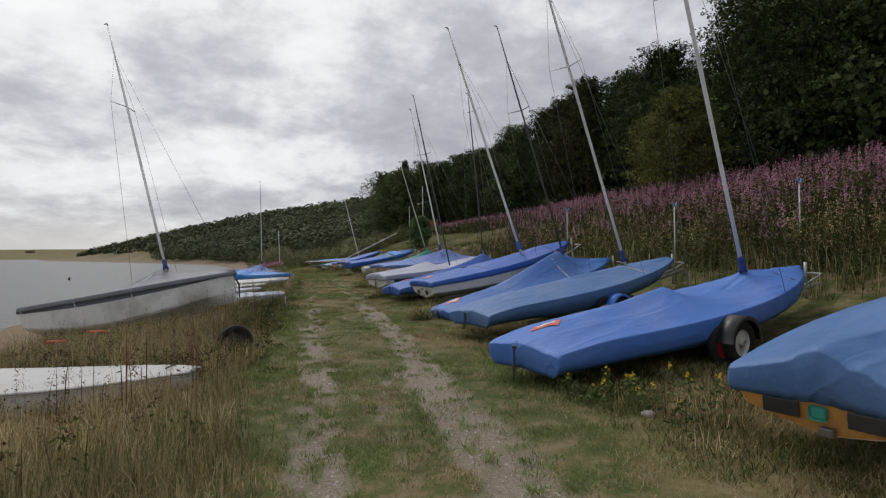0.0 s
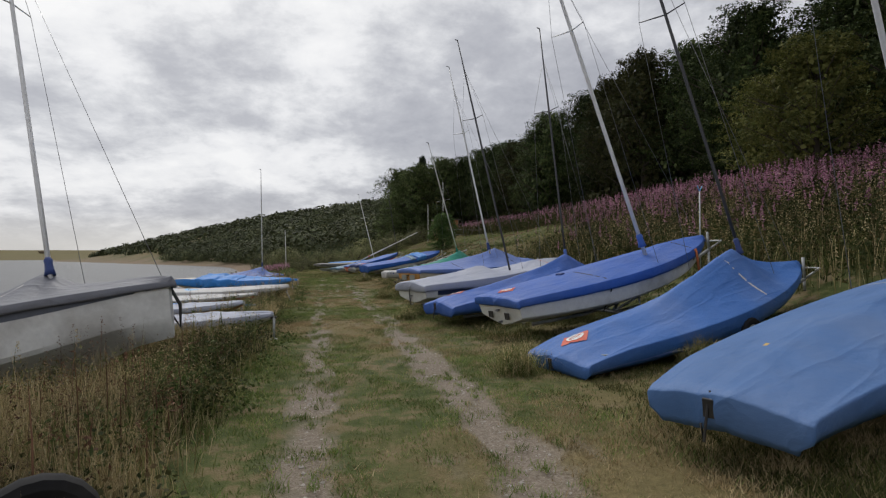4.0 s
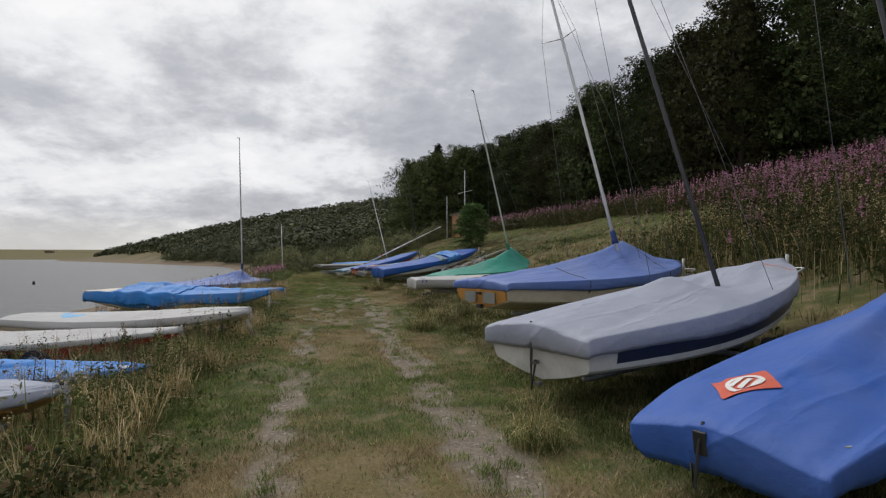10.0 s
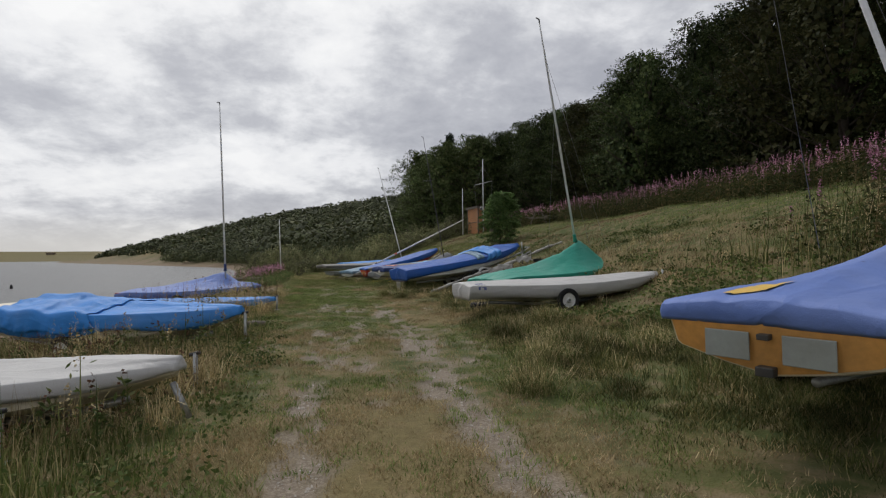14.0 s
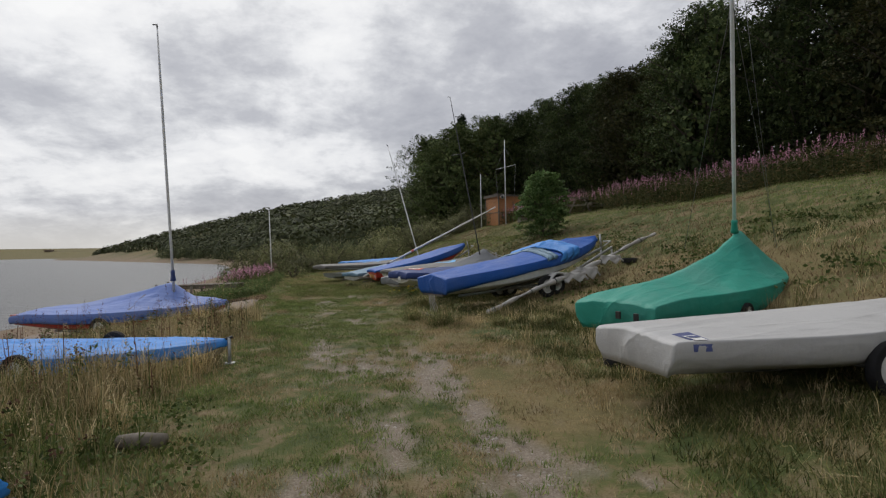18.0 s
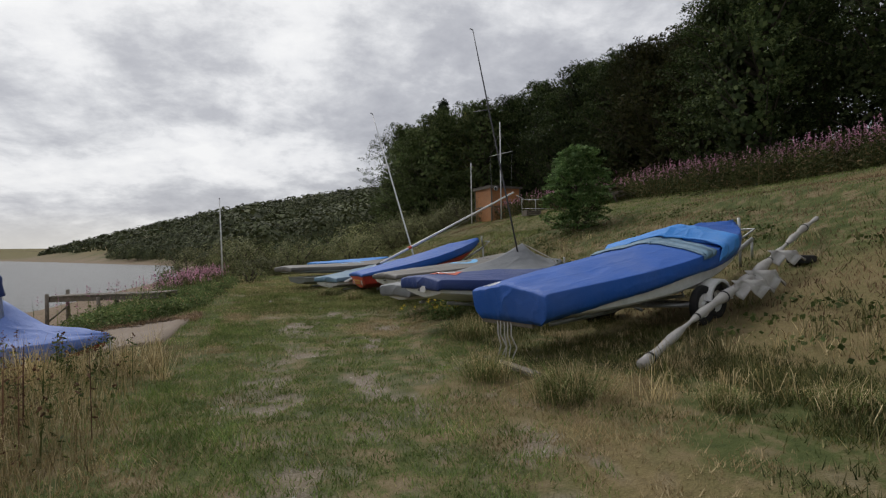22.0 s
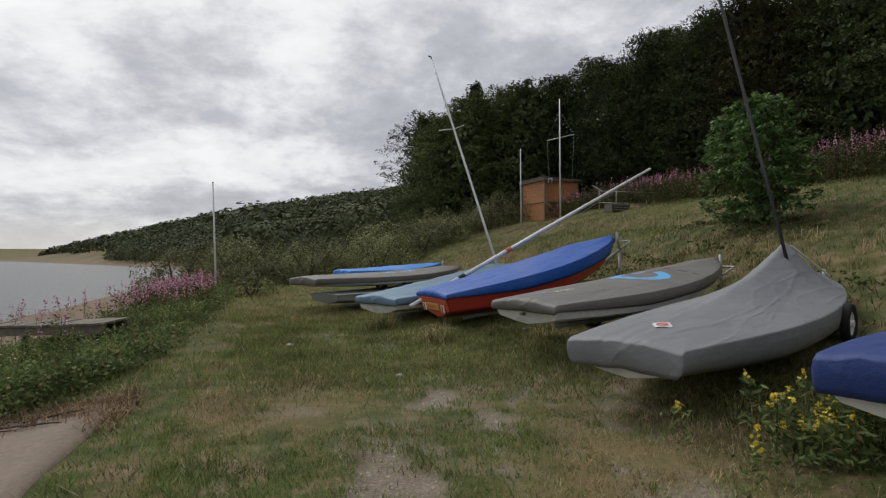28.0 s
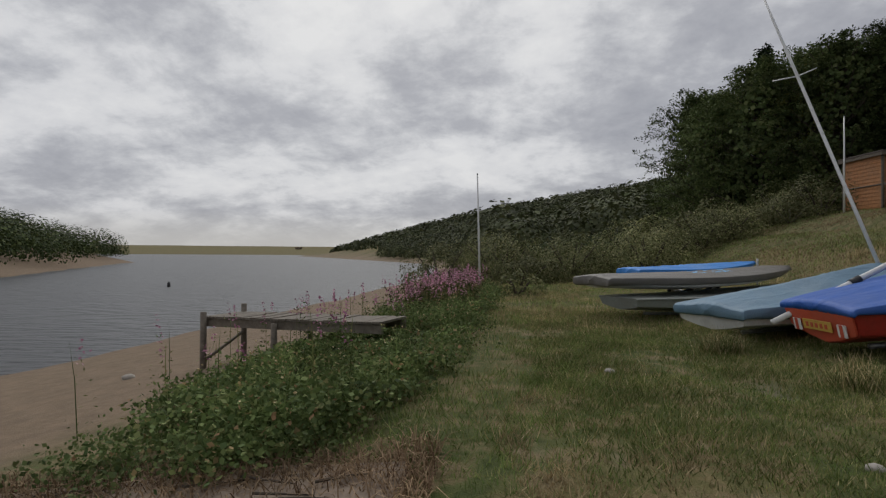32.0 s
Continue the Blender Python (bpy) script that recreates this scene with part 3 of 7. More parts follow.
class Cover:
    """A cloth cover over a hull: ridge gives the height of its spine along the boat."""

    def __init__(self, L, beam, depth, stern, scow, ridge, skirt, seed, slack=1.0, stern_skirt=None, rise=0.7, sweep=0.35, tied=True):
        self.a = (L, beam, depth, stern, scow, rise)
        self.L, self.ridge, self.skirt, self.seed, self.slack = L, ridge, skirt, seed, slack
        self.stern_skirt = skirt if stern_skirt is None else stern_skirt
        self.sweep, self.tied = sweep, tied
        self.drop = 0.06 if tied and self.stern_skirt >= 0.2 else 0.0
        self.over = 0.02 / L
        self.peak = max(ridge, key=lambda p: p[1])

    def sheet(self, us, ss):
        """Places on the cloth; s runs across from one hem (-1) over the spine (0) to the other (1)."""
        us, ss = np.asarray(us, float), np.asarray(ss, float)
        shape = np.array([hull_shape(min(max(u, 0), 1), *self.a) for u in us])
        b, sheer, d = shape[:, 0:1], shape[:, 1:2], shape[:, 2:3]
        r = np.interp(us, [p[0] for p in self.ridge], [p[1] for p in self.ridge])[:, None]
        u, s = us[:, None] + 0 * ss[None], ss[None] + 0 * us[:, None]
        e, side, k, slack = np.abs(s), np.where(s >= 0, 1.0, -1.0), 0.70, self.slack
        x = u * self.L
        v, v2 = np.clip(e / k, 0, 1), np.clip((e - k) / (1 - k), 0, 1)
        n1 = fbm(x * 0.9, s * 1.5 + 5, self.seed, 3) - 0.5
        # long tension folds run from the stern corners and the mast towards the gunwales
        line = (1 - np.abs(2 * fbm(x * 0.55 + s * 1.0, s * 2.6 - x * 0.35, self.seed + 2, 2) - 1)) ** 6
        fine = (1 - np.abs(2 * fbm(x * 1.5 - s * 2.2, s * 4.0 + x * 0.9, self.seed + 4, 2) - 1)) ** 9
        dx, dy = x - self.peak[0] * self.L, s * b / k
        away = np.hypot(dx, dy)
        pull = np.sin(np.arctan2(dy, dx + 1e-3) * 9 + 5 * n1) * np.exp(-away / 1.5) * np.clip(away / 0.35, 0, 1) * (1 if self.peak[1] > 0.3 else 0.3)
        tent = np.clip((r - 0.08) / 0.14, 0, 1)
        crown = 0.45 * (1 - v) + 0.55 * (1 - v**2)
        arch = tent * ((1 - np.sqrt(v * v + 0.004)) - 0.10 * np.sin(np.pi * v)) + (1 - tent) * crown
        z_top = sheer + 0.02 + r * arch + (1 - v**5) * slack * (0.030 * n1 + 0.016 * pull - 0.022 * line + 0.011 * fine)
        z_top = z_top - 0.022 * np.clip(1 - (u + self.over) / 0.013, 0, 1) ** 2
        fall = self.drop * np.clip(1 - u / 0.12, 0, 1) ** 1.4
        z_top = z_top - fall
        waves = value_noise(x * 1.4, side * 3 + 8, self.seed + 7) - 0.5
        hem = np.minimum(self.skirt, d * 0.98) * (1 + 0.22 * slack * waves) * np.where(u < 0.85, 1, 1 - 2.2 * (u - 0.85))
        near = np.clip(1 - u / self.sweep, 0, 1) ** 1.3
        hem = hem * (1 - near) + self.stern_skirt * near
        gather = np.sin(2 * np.pi * x / 0.23 + 12 * n1) * 0.012 * slack * v2 + 0.012 * slack * fine * v2
        side_fall = np.interp(hem * v2 / np.maximum(d, 0.02), [0, 0.3, 0.62, 0.68, 0.87], [1.0, 0.985, 0.95, 0.905, 0.80])
        y = np.where(e <= k, (b + 0.022) * v, b * side_fall + 0.024 + np.abs(gather) + 0.010 * np.sin(np.pi * v2))
        z = np.where(e <= k, z_top, sheer + 0.02 - hem * v2 - fall * (1 - v2) - 0.022 * np.clip(1 - (u + self.over) / 0.013, 0, 1) ** 2)
        return np.stack([x, y * side, z], -1)

    def at(self, u, s, off=0.0):
        p = Vector(self.sheet([u], [s])[0, 0])
        q = Vector((0, math.copysign(off * 0.8, s) if abs(s) > 0.70 else 0, off))
        return p + q

    def build(self, mat, parent, name="cover", label=""):
        half = [0, 0.025, 0.07, 0.13, 0.19, 0.25, 0.31, 0.37, 0.43, 0.49, 0.55, 0.61, 0.66, 0.688, 0.698, 0.704, 0.715, 0.75, 0.80, 0.86, 0.93, 1.0]
        ss = [-h for h in half[:0:-1]] + half
        us = [-self.over, -self.over + 0.002, -self.over + 0.005, 0.004, 0.010, 0.02, 0.035] + [0.05 + (0.99 - 0.05) * i / 54 for i in range(55)] + [1.0, 1.008]
        pts = self.sheet(us, ss)
        w, m = len(ss), len(ss) - 1
        verts = [Vector(p) for p in pts.reshape(-1, 3)]
        faces = []
        for i in range(len(us) - 1):
            for j in range(m):
                a = i * w + j
                faces.append((a, a + 1, a + 1 + w, a + w))
        last = (len(us) - 1) * w
        for j in range(m // 2):
            faces.append((last + j, last + j + 1, last + m - j - 1, last + m - j) if j < m // 2 - 1 else (last + j, last + j + 1, last + m - j))
        # the flap that hangs over the transom, sewn to both side skirts and gathered at the middle by its cord
        edge = sum(1 for h in half if h > 0.70)
        prev = list(range(edge, w - edge))
        bw = max(abs(verts[edge].y), 0.05)
        top_z = verts[edge].z
        deep = max(top_z - verts[0].z, 0.02)
        for r in range(1, edge + 1):
            corner = verts[edge - r]
            f = (top_z - corner.z) / deep
            row = [edge - r]
            for j in range(edge + 1, w - edge - 1):
                p = verts[j]
                q = min(abs(p.y) / bw, 1)
                drawn = math.exp(-((p.y / (0.22 * bw)) ** 2))
                foot = verts[0].z + (deep * (0.04 * (1 - q) + 0.08 * drawn) if self.tied else 0.0)
                fold = 0.014 * self.slack * math.sin(17 * p.y / bw + self.seed) * f * (1 - q**4) + 0.02 * self.slack * drawn * math.sin(math.pi * f)
                x = p.x + (0.055 * self.stern_skirt * f + self.over * self.L * 0.7 * f**1.5) * (1 - q**6) - 0.012 * math.sin(math.pi * f) - abs(fold)
                row.append(len(verts))
                verts.append(Vector((x, p.y * (1 - f + f * abs(corner.y) / bw), p.z * (1 - f) + foot * f)))
            row.append(w - 1 - edge + r)
            for j in range(len(row) - 1):
                faces.append((prev[j], row[j], row[j + 1], prev[j + 1]))
            prev = row
        ob = piece(name, verts, faces, mat, parent, True, label)
        so = ob.modifiers.new("thickness", "SOLIDIFY")
        so.thickness, so.offset = 0.006, -1
        return ob

    def patch(self, name, u0, u1, s0, s1, mat, parent, off=0.006, n=6, shape=None, label=""):
        """A badge, strap or panel laid on the cloth. shape(a, b) maps the unit square onto a figure of its own."""
        verts, faces = [], []
        for i in range(n + 1):
            for j in range(n + 1):
                a, b = i / n, j / n
                if shape:
                    a, b = shape(a, b)
                verts.append(self.at(u0 + (u1 - u0) * a, s0 + (s1 - s0) * b, off))
        for i in range(n):
            for j in range(n):
                a = i * (n + 1) + j
                faces.append((a, a + 1, a + n + 2, a + n + 1))
        return piece(name, verts, faces, mat, parent, True, label)

    def ring(self, name, uc, sc, ru, rs, mat, parent, off=0.009, inner=0.62, n=20, turn=(0.0, 1.0)):
        verts, faces = [], []
        for i in range(n + 1):
            a = 2 * math.pi * (turn[0] + (turn[1] - turn[0]) * i / n)
            for k in (inner, 0.82, 1.0):
                verts.append(self.at(uc + ru * k * math.cos(a), sc + rs * k * math.sin(a), off))
        for i in range(n):
            for k in range(2):
                a = i * 3 + k
                faces.append((a, a + 1, a + 4, a + 3))
        return piece(name, verts, faces, mat, parent, True)

    def strap(self, u, mat, parent, width=0.035, depth=0.3, name="strap"):
        """A band over the cloth and under the hull."""
        verts, faces = [], []
        ring = [self.at(u, -1 + 2 * j / 16, 0.007) for j in range(17)]
        b, sheer, d = hull_shape(u, *self.a)
        low = sheer - d - 0.01
        ring += [Vector((u * self.L, b * 0.72, sheer - d * 0.88)), Vector((u * self.L, 0, low)), Vector((u * self.L, -b * 0.72, sheer - d * 0.88))]
        for p in ring:
            verts += [p + Vector((-width / 2, 0, 0)), p + Vector((width / 2, 0, 0))]
        k = len(ring)
        for i in range(k):
            j = (i + 1) % k
            faces.append((2 * i, 2 * i + 1, 2 * j + 1, 2 * j))
        return piece(name, verts, faces, mat, parent, True)


def boat_frame(stern, bow, lean=0.0):
    s, b = Vector(stern), Vector(bow)
    x = (b - s).normalized()
    y = Vector((0, 0, 1)).cross(x).normalized()
    z = x.cross(y)
    m = Matrix((x, y, z)).transposed().to_4x4()
    m.translation = s
    return m @ Matrix.Rotation(radians(lean), 4, "X"), (b - s).length


def rig(boat, m, foot, tip, mat, collar=None, radius=0.035, spread=0.62, wires=True, chain=None, beam=1.4, spreaders=True):
    """Mast, spreaders and stays, from world places turned into the boat's own frame."""
    inv = m.inverted()
    a, b = inv @ Vector(foot), inv @ Vector(tip)
    d = (b - a).normalized()
    base = a - d * 0.45
    pts = [base + (b - base) * k for k in (0, 0.25, 0.5, 0.68, 0.85, 1.0)]
    mast = tube("mast", pts, [radius, radius, radius, radius * 0.95, radius * 0.75, radius * 0.5], mat, boat, 10)
    tube("mast_head", [b - d * 0.02, b + d * 0.05, b + d * 0.06 + Vector((-0.09, 0, 0))], [radius * 0.6, radius * 0.6, 0.012], PLASTIC_BLACK, mast, 6)
    if collar is not None:
        ring = [a - d * 0.12, a - d * 0.06, a + d * 0.02, a + d * 0.08, a + d * 0.11]
        tube("mast_collar", ring, [radius * 2.2, radius * 1.8, radius * 1.5, radius * 1.7, radius * 1.15], collar, mast, 10)
    at = a + (b - a) * spread
    ends = []
    if spreaders:
        for side in (-1, 1):
            end = at + Vector((-0.10, side * 0.40, 0.02))
            tube("spreader", [at, end], [0.012, 0.008], mat, mast, 6)
            ends.append((side, end))
    if wires:
        hound = a + (b - a) * 0.86
        for side in (-1, 1):
            mid = next((e for s, e in ends if s == side), at)
            tube("shroud", [hound, mid, Vector((a.x - 0.25, side * beam * 0.44, a.z - 0.35))], 0.0035, WIRE, mast, 4)
        tube("forestay", [hound, Vector((boat_len[boat.name] * 0.985, 0, 0.05))], 0.0035, WIRE, mast, 4)
    return mast


boat_len = {}
BOAT_FLOOR = []


def wheel(parent, at, radius, rim_mat, axis_dir, width=0.09):
    """A trolley wheel: tyre with a rounded tread, dished rim and hub."""
    ax = Vector(axis_dir).normalized()
    q = Vector((0, 0, 1)).rotation_difference(ax).to_matrix().to_4x4()
    m = Matrix.Translation(at) @ q
    n, rings = 20, [(0.60, -0.36), (0.80, -0.5), (0.95, -0.42), (1.0, -0.2), (1.0, 0.2), (0.95, 0.42), (0.80, 0.5), (0.60, 0.36)]
    verts, faces = [], []
    for i in range(n):
        a = 2 * math.pi * i / n
        for r, h in rings:
            verts.append(m @ Vector((radius * r * math.cos(a), radius * r * math.sin(a), h * width)))
    k = len(rings)
    for i in range(n):
        for j in range(k):
            a, b = i * k + j, ((i + 1) % n) * k + j
            a2, b2 = i * k + (j + 1) % k, ((i + 1) % n) * k + (j + 1) % k
            faces.append((a, b, b2, a2))
    w = piece("wheel", verts, faces, RUBBER, parent, True, "black rubber tyre", 40)
    verts, faces = [], []
    discs = [(0.61, -0.3), (0.52, -0.12), (0.22, -0.16), (0.16, -0.55), (0.16, 0.55), (0.22, 0.16), (0.52, 0.12), (0.61, 0.3)]
    for i in range(n):
        a = 2 * math.pi * i / n
        for r, h in discs:
            verts.append(m @ Vector((radius * r * math.cos(a), radius * r * math.sin(a), h * width)))
    for i in range(n):
        for j in range(k - 1):
            a, b = i * k + j, ((i + 1) % n) * k + j
            faces.append((a, b, b + 1, a + 1))
    piece("rim", verts, faces, rim_mat, w, True, "moulded wheel rim", 35)
    return w


def trolley(m, L, beam, depth, u_axle, rim_mat, label, radius=0.2, handle=True, tilt_post=True, prop=False):
    """A launching trolley under a hull: keel beam, axle, wheels, cradle arms, bow post and rear prop."""
    top = empty("launching_trolley", Matrix.Translation((m @ Vector((L * u_axle, 0, 0))).to_3d()))
    tagged(top, label, "boat trolley", "launching trolleys")
    base = top.matrix_world.translation.copy()

    def loc(p):
        return Vector(p) - base

    def low(u, drop=0.03):
        b, s, d = hull_shape(u, L, beam, depth)
        return m @ Vector((u * L, 0, s - d - drop))

    front = m @ Vector((L * 1.04, 0, -0.25)) if handle else low(0.9, 0.05)
    keel = [low(0.12, 0.05), low(0.35, 0.05), low(0.6, 0.05), low(0.8, 0.05), front]
    tube("keel_beam", [loc(p) for p in keel], 0.03, GALV, top, 8)
    ax_c = m @ Vector((L * u_axle, 0, 0))
    yv = (m.to_3x3() @ Vector((0, 1, 0))).normalized()
    yv.z = 0
    yv.normalize()
    half = beam * 0.47
    ends = []
    for s in (-1, 1):
        p = ax_c + yv * half * s
        p.z = ground_at(p.x, p.y) + radius * 0.97
        ends.append(p)
    tube("axle", [loc(ends[0]), loc(ends[1])], 0.028, GALV, top, 8)
    for s, p in zip((-1, 1), ends):
        wheel(top, loc(p + yv * s * 0.07), radius, rim_mat, yv)
        arm = m @ Vector((L * u_axle, s * beam * 0.30, -depth * 0.86))
        tube("cradle_arm", [loc(ax_c + (p - ax_c) * 0.0 + Vector((0, 0, p.z - ax_c.z))), loc((p + arm) / 2 - yv * s * 0.05), loc(arm)], 0.022, GALV, top, 6)
    mid = (ends[0] + ends[1]) / 2
    tube("axle_strut", [loc(mid), loc(low(u_axle, 0.05))], 0.03, GALV, top, 6)
    tube("axle_strut", [loc(mid), loc(low(min(u_axle + 0.28, 0.92), 0.05))], 0.024, GALV, top, 6)
    if handle:
        foot = front.copy()
        foot.z = ground_at(front.x, front.y) + 0.0
        tube("front_leg", [loc(front), loc(foot)], 0.024, GALV, top, 6)
        if tilt_post:
            post = m @ Vector((L * 1.045, 0, 0.10))
            tube("bow_post", [loc(front), loc(post)], 0.026, GALV, top, 6)
            side = m @ Vector((L * 1.09, 0, -0.12))
            tube("tow_handle", [loc(front), loc(side - yv * 0.12), loc(side + yv * 0.12)], 0.018, GALV, top, 6)
    if prop:
        rear = low(0.12, 0.05)
        foot = Vector((rear.x, rear.y, ground_at(rear.x, rear.y)))
        tube("rear_prop", [loc(rear), loc(foot)], 0.026, PLASTIC_BLACK, top, 6)
    return top


def road_trailer(m, L, beam, depth, u, guard, rim, label, radius=0.25):
    """The road trailer that carries a trolley: side beams, axle, two wheels under mudguards and a draw bar."""
    c = m @ Vector((L * u, 0, 0))
    top = empty("boat_trailer", Matrix.Translation((c.x, c.y, ground_at(c.x, c.y))))
    tagged(top, label, "trailer", "road trailers under dinghies")
    o = top.matrix_world.translation.copy()
    xv = (m.to_3x3() @ Vector((1, 0, 0))).normalized()
    flat = Vector((xv.x, xv.y, 0)).normalized()
    yv = Vector((-flat.y, flat.x, 0))
    half = beam * 0.5
    for s in (-1, 1):
        w = c + yv * s * (half + 0.06)
        w.z = ground_at(w.x, w.y) + radius * 0.97
        wheel(top, w - o, radius, rim, yv, 0.13)
        verts, faces = [], []
        for i in range(11):
            a = math.pi * (0.02 + 0.96 * i / 10)
            for rr, off in ((1.16, -0.10), (1.24, -0.10), (1.24, 0.10), (1.06, 0.105), (1.04, 0.095), (1.16, 0.085)):
                verts.append(w - o + flat * math.cos(a) * radius * rr + Vector((0, 0, math.sin(a) * radius * rr)) + yv * s * off)
        for i in range(10):
            for k in range(6):
                a, b = i * 6 + k, i * 6 + (k + 1) % 6
                faces.append((a, b, b + 6, a + 6))
        faces += [tuple(range(6)), tuple(range(60, 66))[::-1]]
        piece("mudguard", verts, faces, guard, top, True)
        back = c - flat * 1.0 + yv * s * half * 0.55
        front = c + flat * 1.1 + yv * s * half * 0.45
        for q in (back, front):
            q.z = w.z + 0.14
        tube("side_beam", [back - o, front - o], 0.032, GALV, top, 6)
    za = ground_at(c.x, c.y) + radius
    tube("axle", [yv * (half - 0.05) + Vector((0, 0, za - o.z)), yv * -(half - 0.05) + Vector((0, 0, za - o.z))], 0.035, GALV, top, 8)
    for f in (-0.9, 1.05):
        p = flat * f + Vector((0, 0, za + 0.14 - o.z))
        tube("crossbar", [p + yv * half * 0.55, p - yv * half * 0.55], 0.028, GALV, top, 6)
    end = m @ Vector((L * 1.12, 0, -0.3))
    tube("draw_bar", [flat * 1.05 + Vector((0, 0, za + 0.14 - o.z)), end - o], 0.035, GALV, top, 6)
    tube("jockey_leg", [end - o, Vector((end.x, end.y, ground_at(end.x, end.y))) - o], 0.022, GALV, top, 6)
    return top


def fork_post(x, y, top_z, label="thin galvanised post with a forked top beside a bow"):
    """A mast crutch: a thin tube with a Y of two short arms."""
    z = ground_at(x, y)
    ob = tagged(empty("forked_post", Matrix.Translation((x, y, z))), label, "post", "forked posts")
    h = top_z - z
    tube("shaft", [(0, 0, -0.15), (0, 0, h)], 0.014, GALV, ob, 8)
    for s in (-1, 1):
        tube("fork_arm", [(0, 0, h - 0.01), (s * 0.08, s * 0.03, h + 0.10)], 0.010, DECAL_BLUE, ob, 6)
    return ob


def transom(b, L, beam, depth, mat, share=0.96, stern_w=0.8, top=0.0):
    """A board that follows the hull's end section, 2 cm thick."""
    w, sh, d = hull_shape(0, L, beam, depth, stern_w)
    ring = [(1.0, -top)] + HULL_SECTION[1:]
    ring = ring + [(-y, z) for y, z in ring[-2::-1]]
    verts = [(0.06 * -z - k, y * w * share, sh + z * d * share) for k in (0.006, 0.026) for y, z in ring]
    n = len(ring)
    faces = [tuple(range(n)), tuple(range(n, 2 * n))[::-1]] + [(i, (i + 1) % n, n + (i + 1) % n, n + i) for i in range(n)]
    return piece("transom_board", verts, faces, mat, b, False)


def badge(cover, uc, sc, parent, size=0.13, mat=None, ring_mat=None):
    """A lozenge cloth badge with a pale ring sewn on it."""
    k = size / cover.L
    ks = size / (cover.a[1] * 0.5) * 0.7
    turn = lambda a, b: ((a + b) / 2, (b - a) / 2 + 0.5)
    bd = cover.patch("badge", uc - k * 1.25, uc + k * 1.25, sc - ks * 1.25, sc + ks * 1.25, mat or BADGE_RED, parent, 0.014, 10, turn)
    cover.ring("badge_ring", uc, sc, k * 0.62, ks * 0.62, ring_mat or BADGE_WHITE, bd, 0.020, 0.74)
    for q in range(3):
        o = (q - 1) * 0.32
        cover.patch("badge_mark", uc - k * 0.34, uc + k * 0.34, sc + ks * (o - 0.09), sc + ks * (o + 0.09), ring_mat or BADGE_WHITE, bd, 0.020, 3)
    return bd


def boat(label, stern, bow, beam, depth, cover, hull, ridge, skirt=0.2, stern_w=0.8, scow=0.0, seed=1, lean=0.0, slack=1.0,
         mast=None, mast_mat=None, collar=None, straps=(), strap_mat=None, trolley_at=0.5, rim=None, badge_at=None, stern_skirt=None, wires=True, carry=True, handle=True, radius=0.2, spreaders=True, mast_r=0.028, badge_mats=(None, None), prop=False, rise=0.7, sweep=0.35, tied=True):
    m, L = boat_frame(stern, bow, lean)
    b = empty("sailing_dinghy", m)
    tagged(b, label, "boat", "dinghies along the track")
    boat_len[b.name] = L
    BOAT_FLOOR.append((m.inverted(), L, beam))
    v, f = make_hull(L, beam, depth, stern_w, scow, rise, 0.05 if cover and tied and (stern_skirt or 0) >= 0.2 else 0.0)
    h = piece("hull", v, f, HULL[hull], b, True, crisp=24)
    rail = []
    for i in range(19):
        w, s, d = hull_shape(i / 18, L, beam, depth, stern_w, scow, rise)
        if i > 1 or not cover or (stern_skirt or 0) < 0.2:
            rail.append((i / 18 * L, w + 0.006, s - 0.012))
    tube("gunwale", rail, 0.016, HULL[hull], h, 6)
    tube("gunwale", [(x, -y, z) for x, y, z in rail], 0.016, HULL[hull], h, 6)
    c = None
    if cover:
        c = Cover(L, beam, depth, stern_w, scow, ridge, skirt, seed, slack, stern_skirt, rise, sweep, tied)
        cloth_ob = c.build(COVER[cover], b)
        for u in straps:
            c.strap(u, strap_mat or ROPE_BLACK, b)
        if badge_at:
            badge(c, badge_at[0], badge_at[1], cloth_ob, badge_at[2] if len(badge_at) > 2 else 0.16, *badge_mats)
    if mast:
        rig(b, m, mast[0], mast[1], mast_mat or ALLOY, collar, mast_r, beam=beam, wires=wires, spreaders=spreaders)
    if carry:
        trolley(m, L, beam, depth, trolley_at, rim or RIM_WHITE, "galvanised launching trolley under a covered dinghy", radius, handle, True, prop)
    return b, c, m, L


def under_boat(x, y):
    """Which of the places lie beneath a hull."""
    hit = np.zeros(len(x), bool)
    for inv, L, beam in BOAT_FLOOR:
        a, b = inv[0], inv[1]
        u = (a[0] * x + a[1] * y + a[3]) / L
        v = b[0] * x + b[1] * y + b[3]
        hit |= (u > 0.0) & (u < 0.97) & (np.abs(v) < beam * 0.5 * np.clip(1.25 - u**3, 0.1, 1))
    return hit


# ---- the row of dinghies on the bank side ----
FLAT = [(0, 0.05), (0.3, 0.10), (0.55, 0.13), (0.75, 0.16), (0.9, 0.10), (1, 0.05)]
LOW = [(0, 0.04), (0.4, 0.09), (0.7, 0.08), (1, 0.03)]
LASER = [(0, 0.05), (0.3, 0.09), (0.6, 0.10), (0.85, 0.10), (1, 0.06)]
NAVY = COVER["navy"]


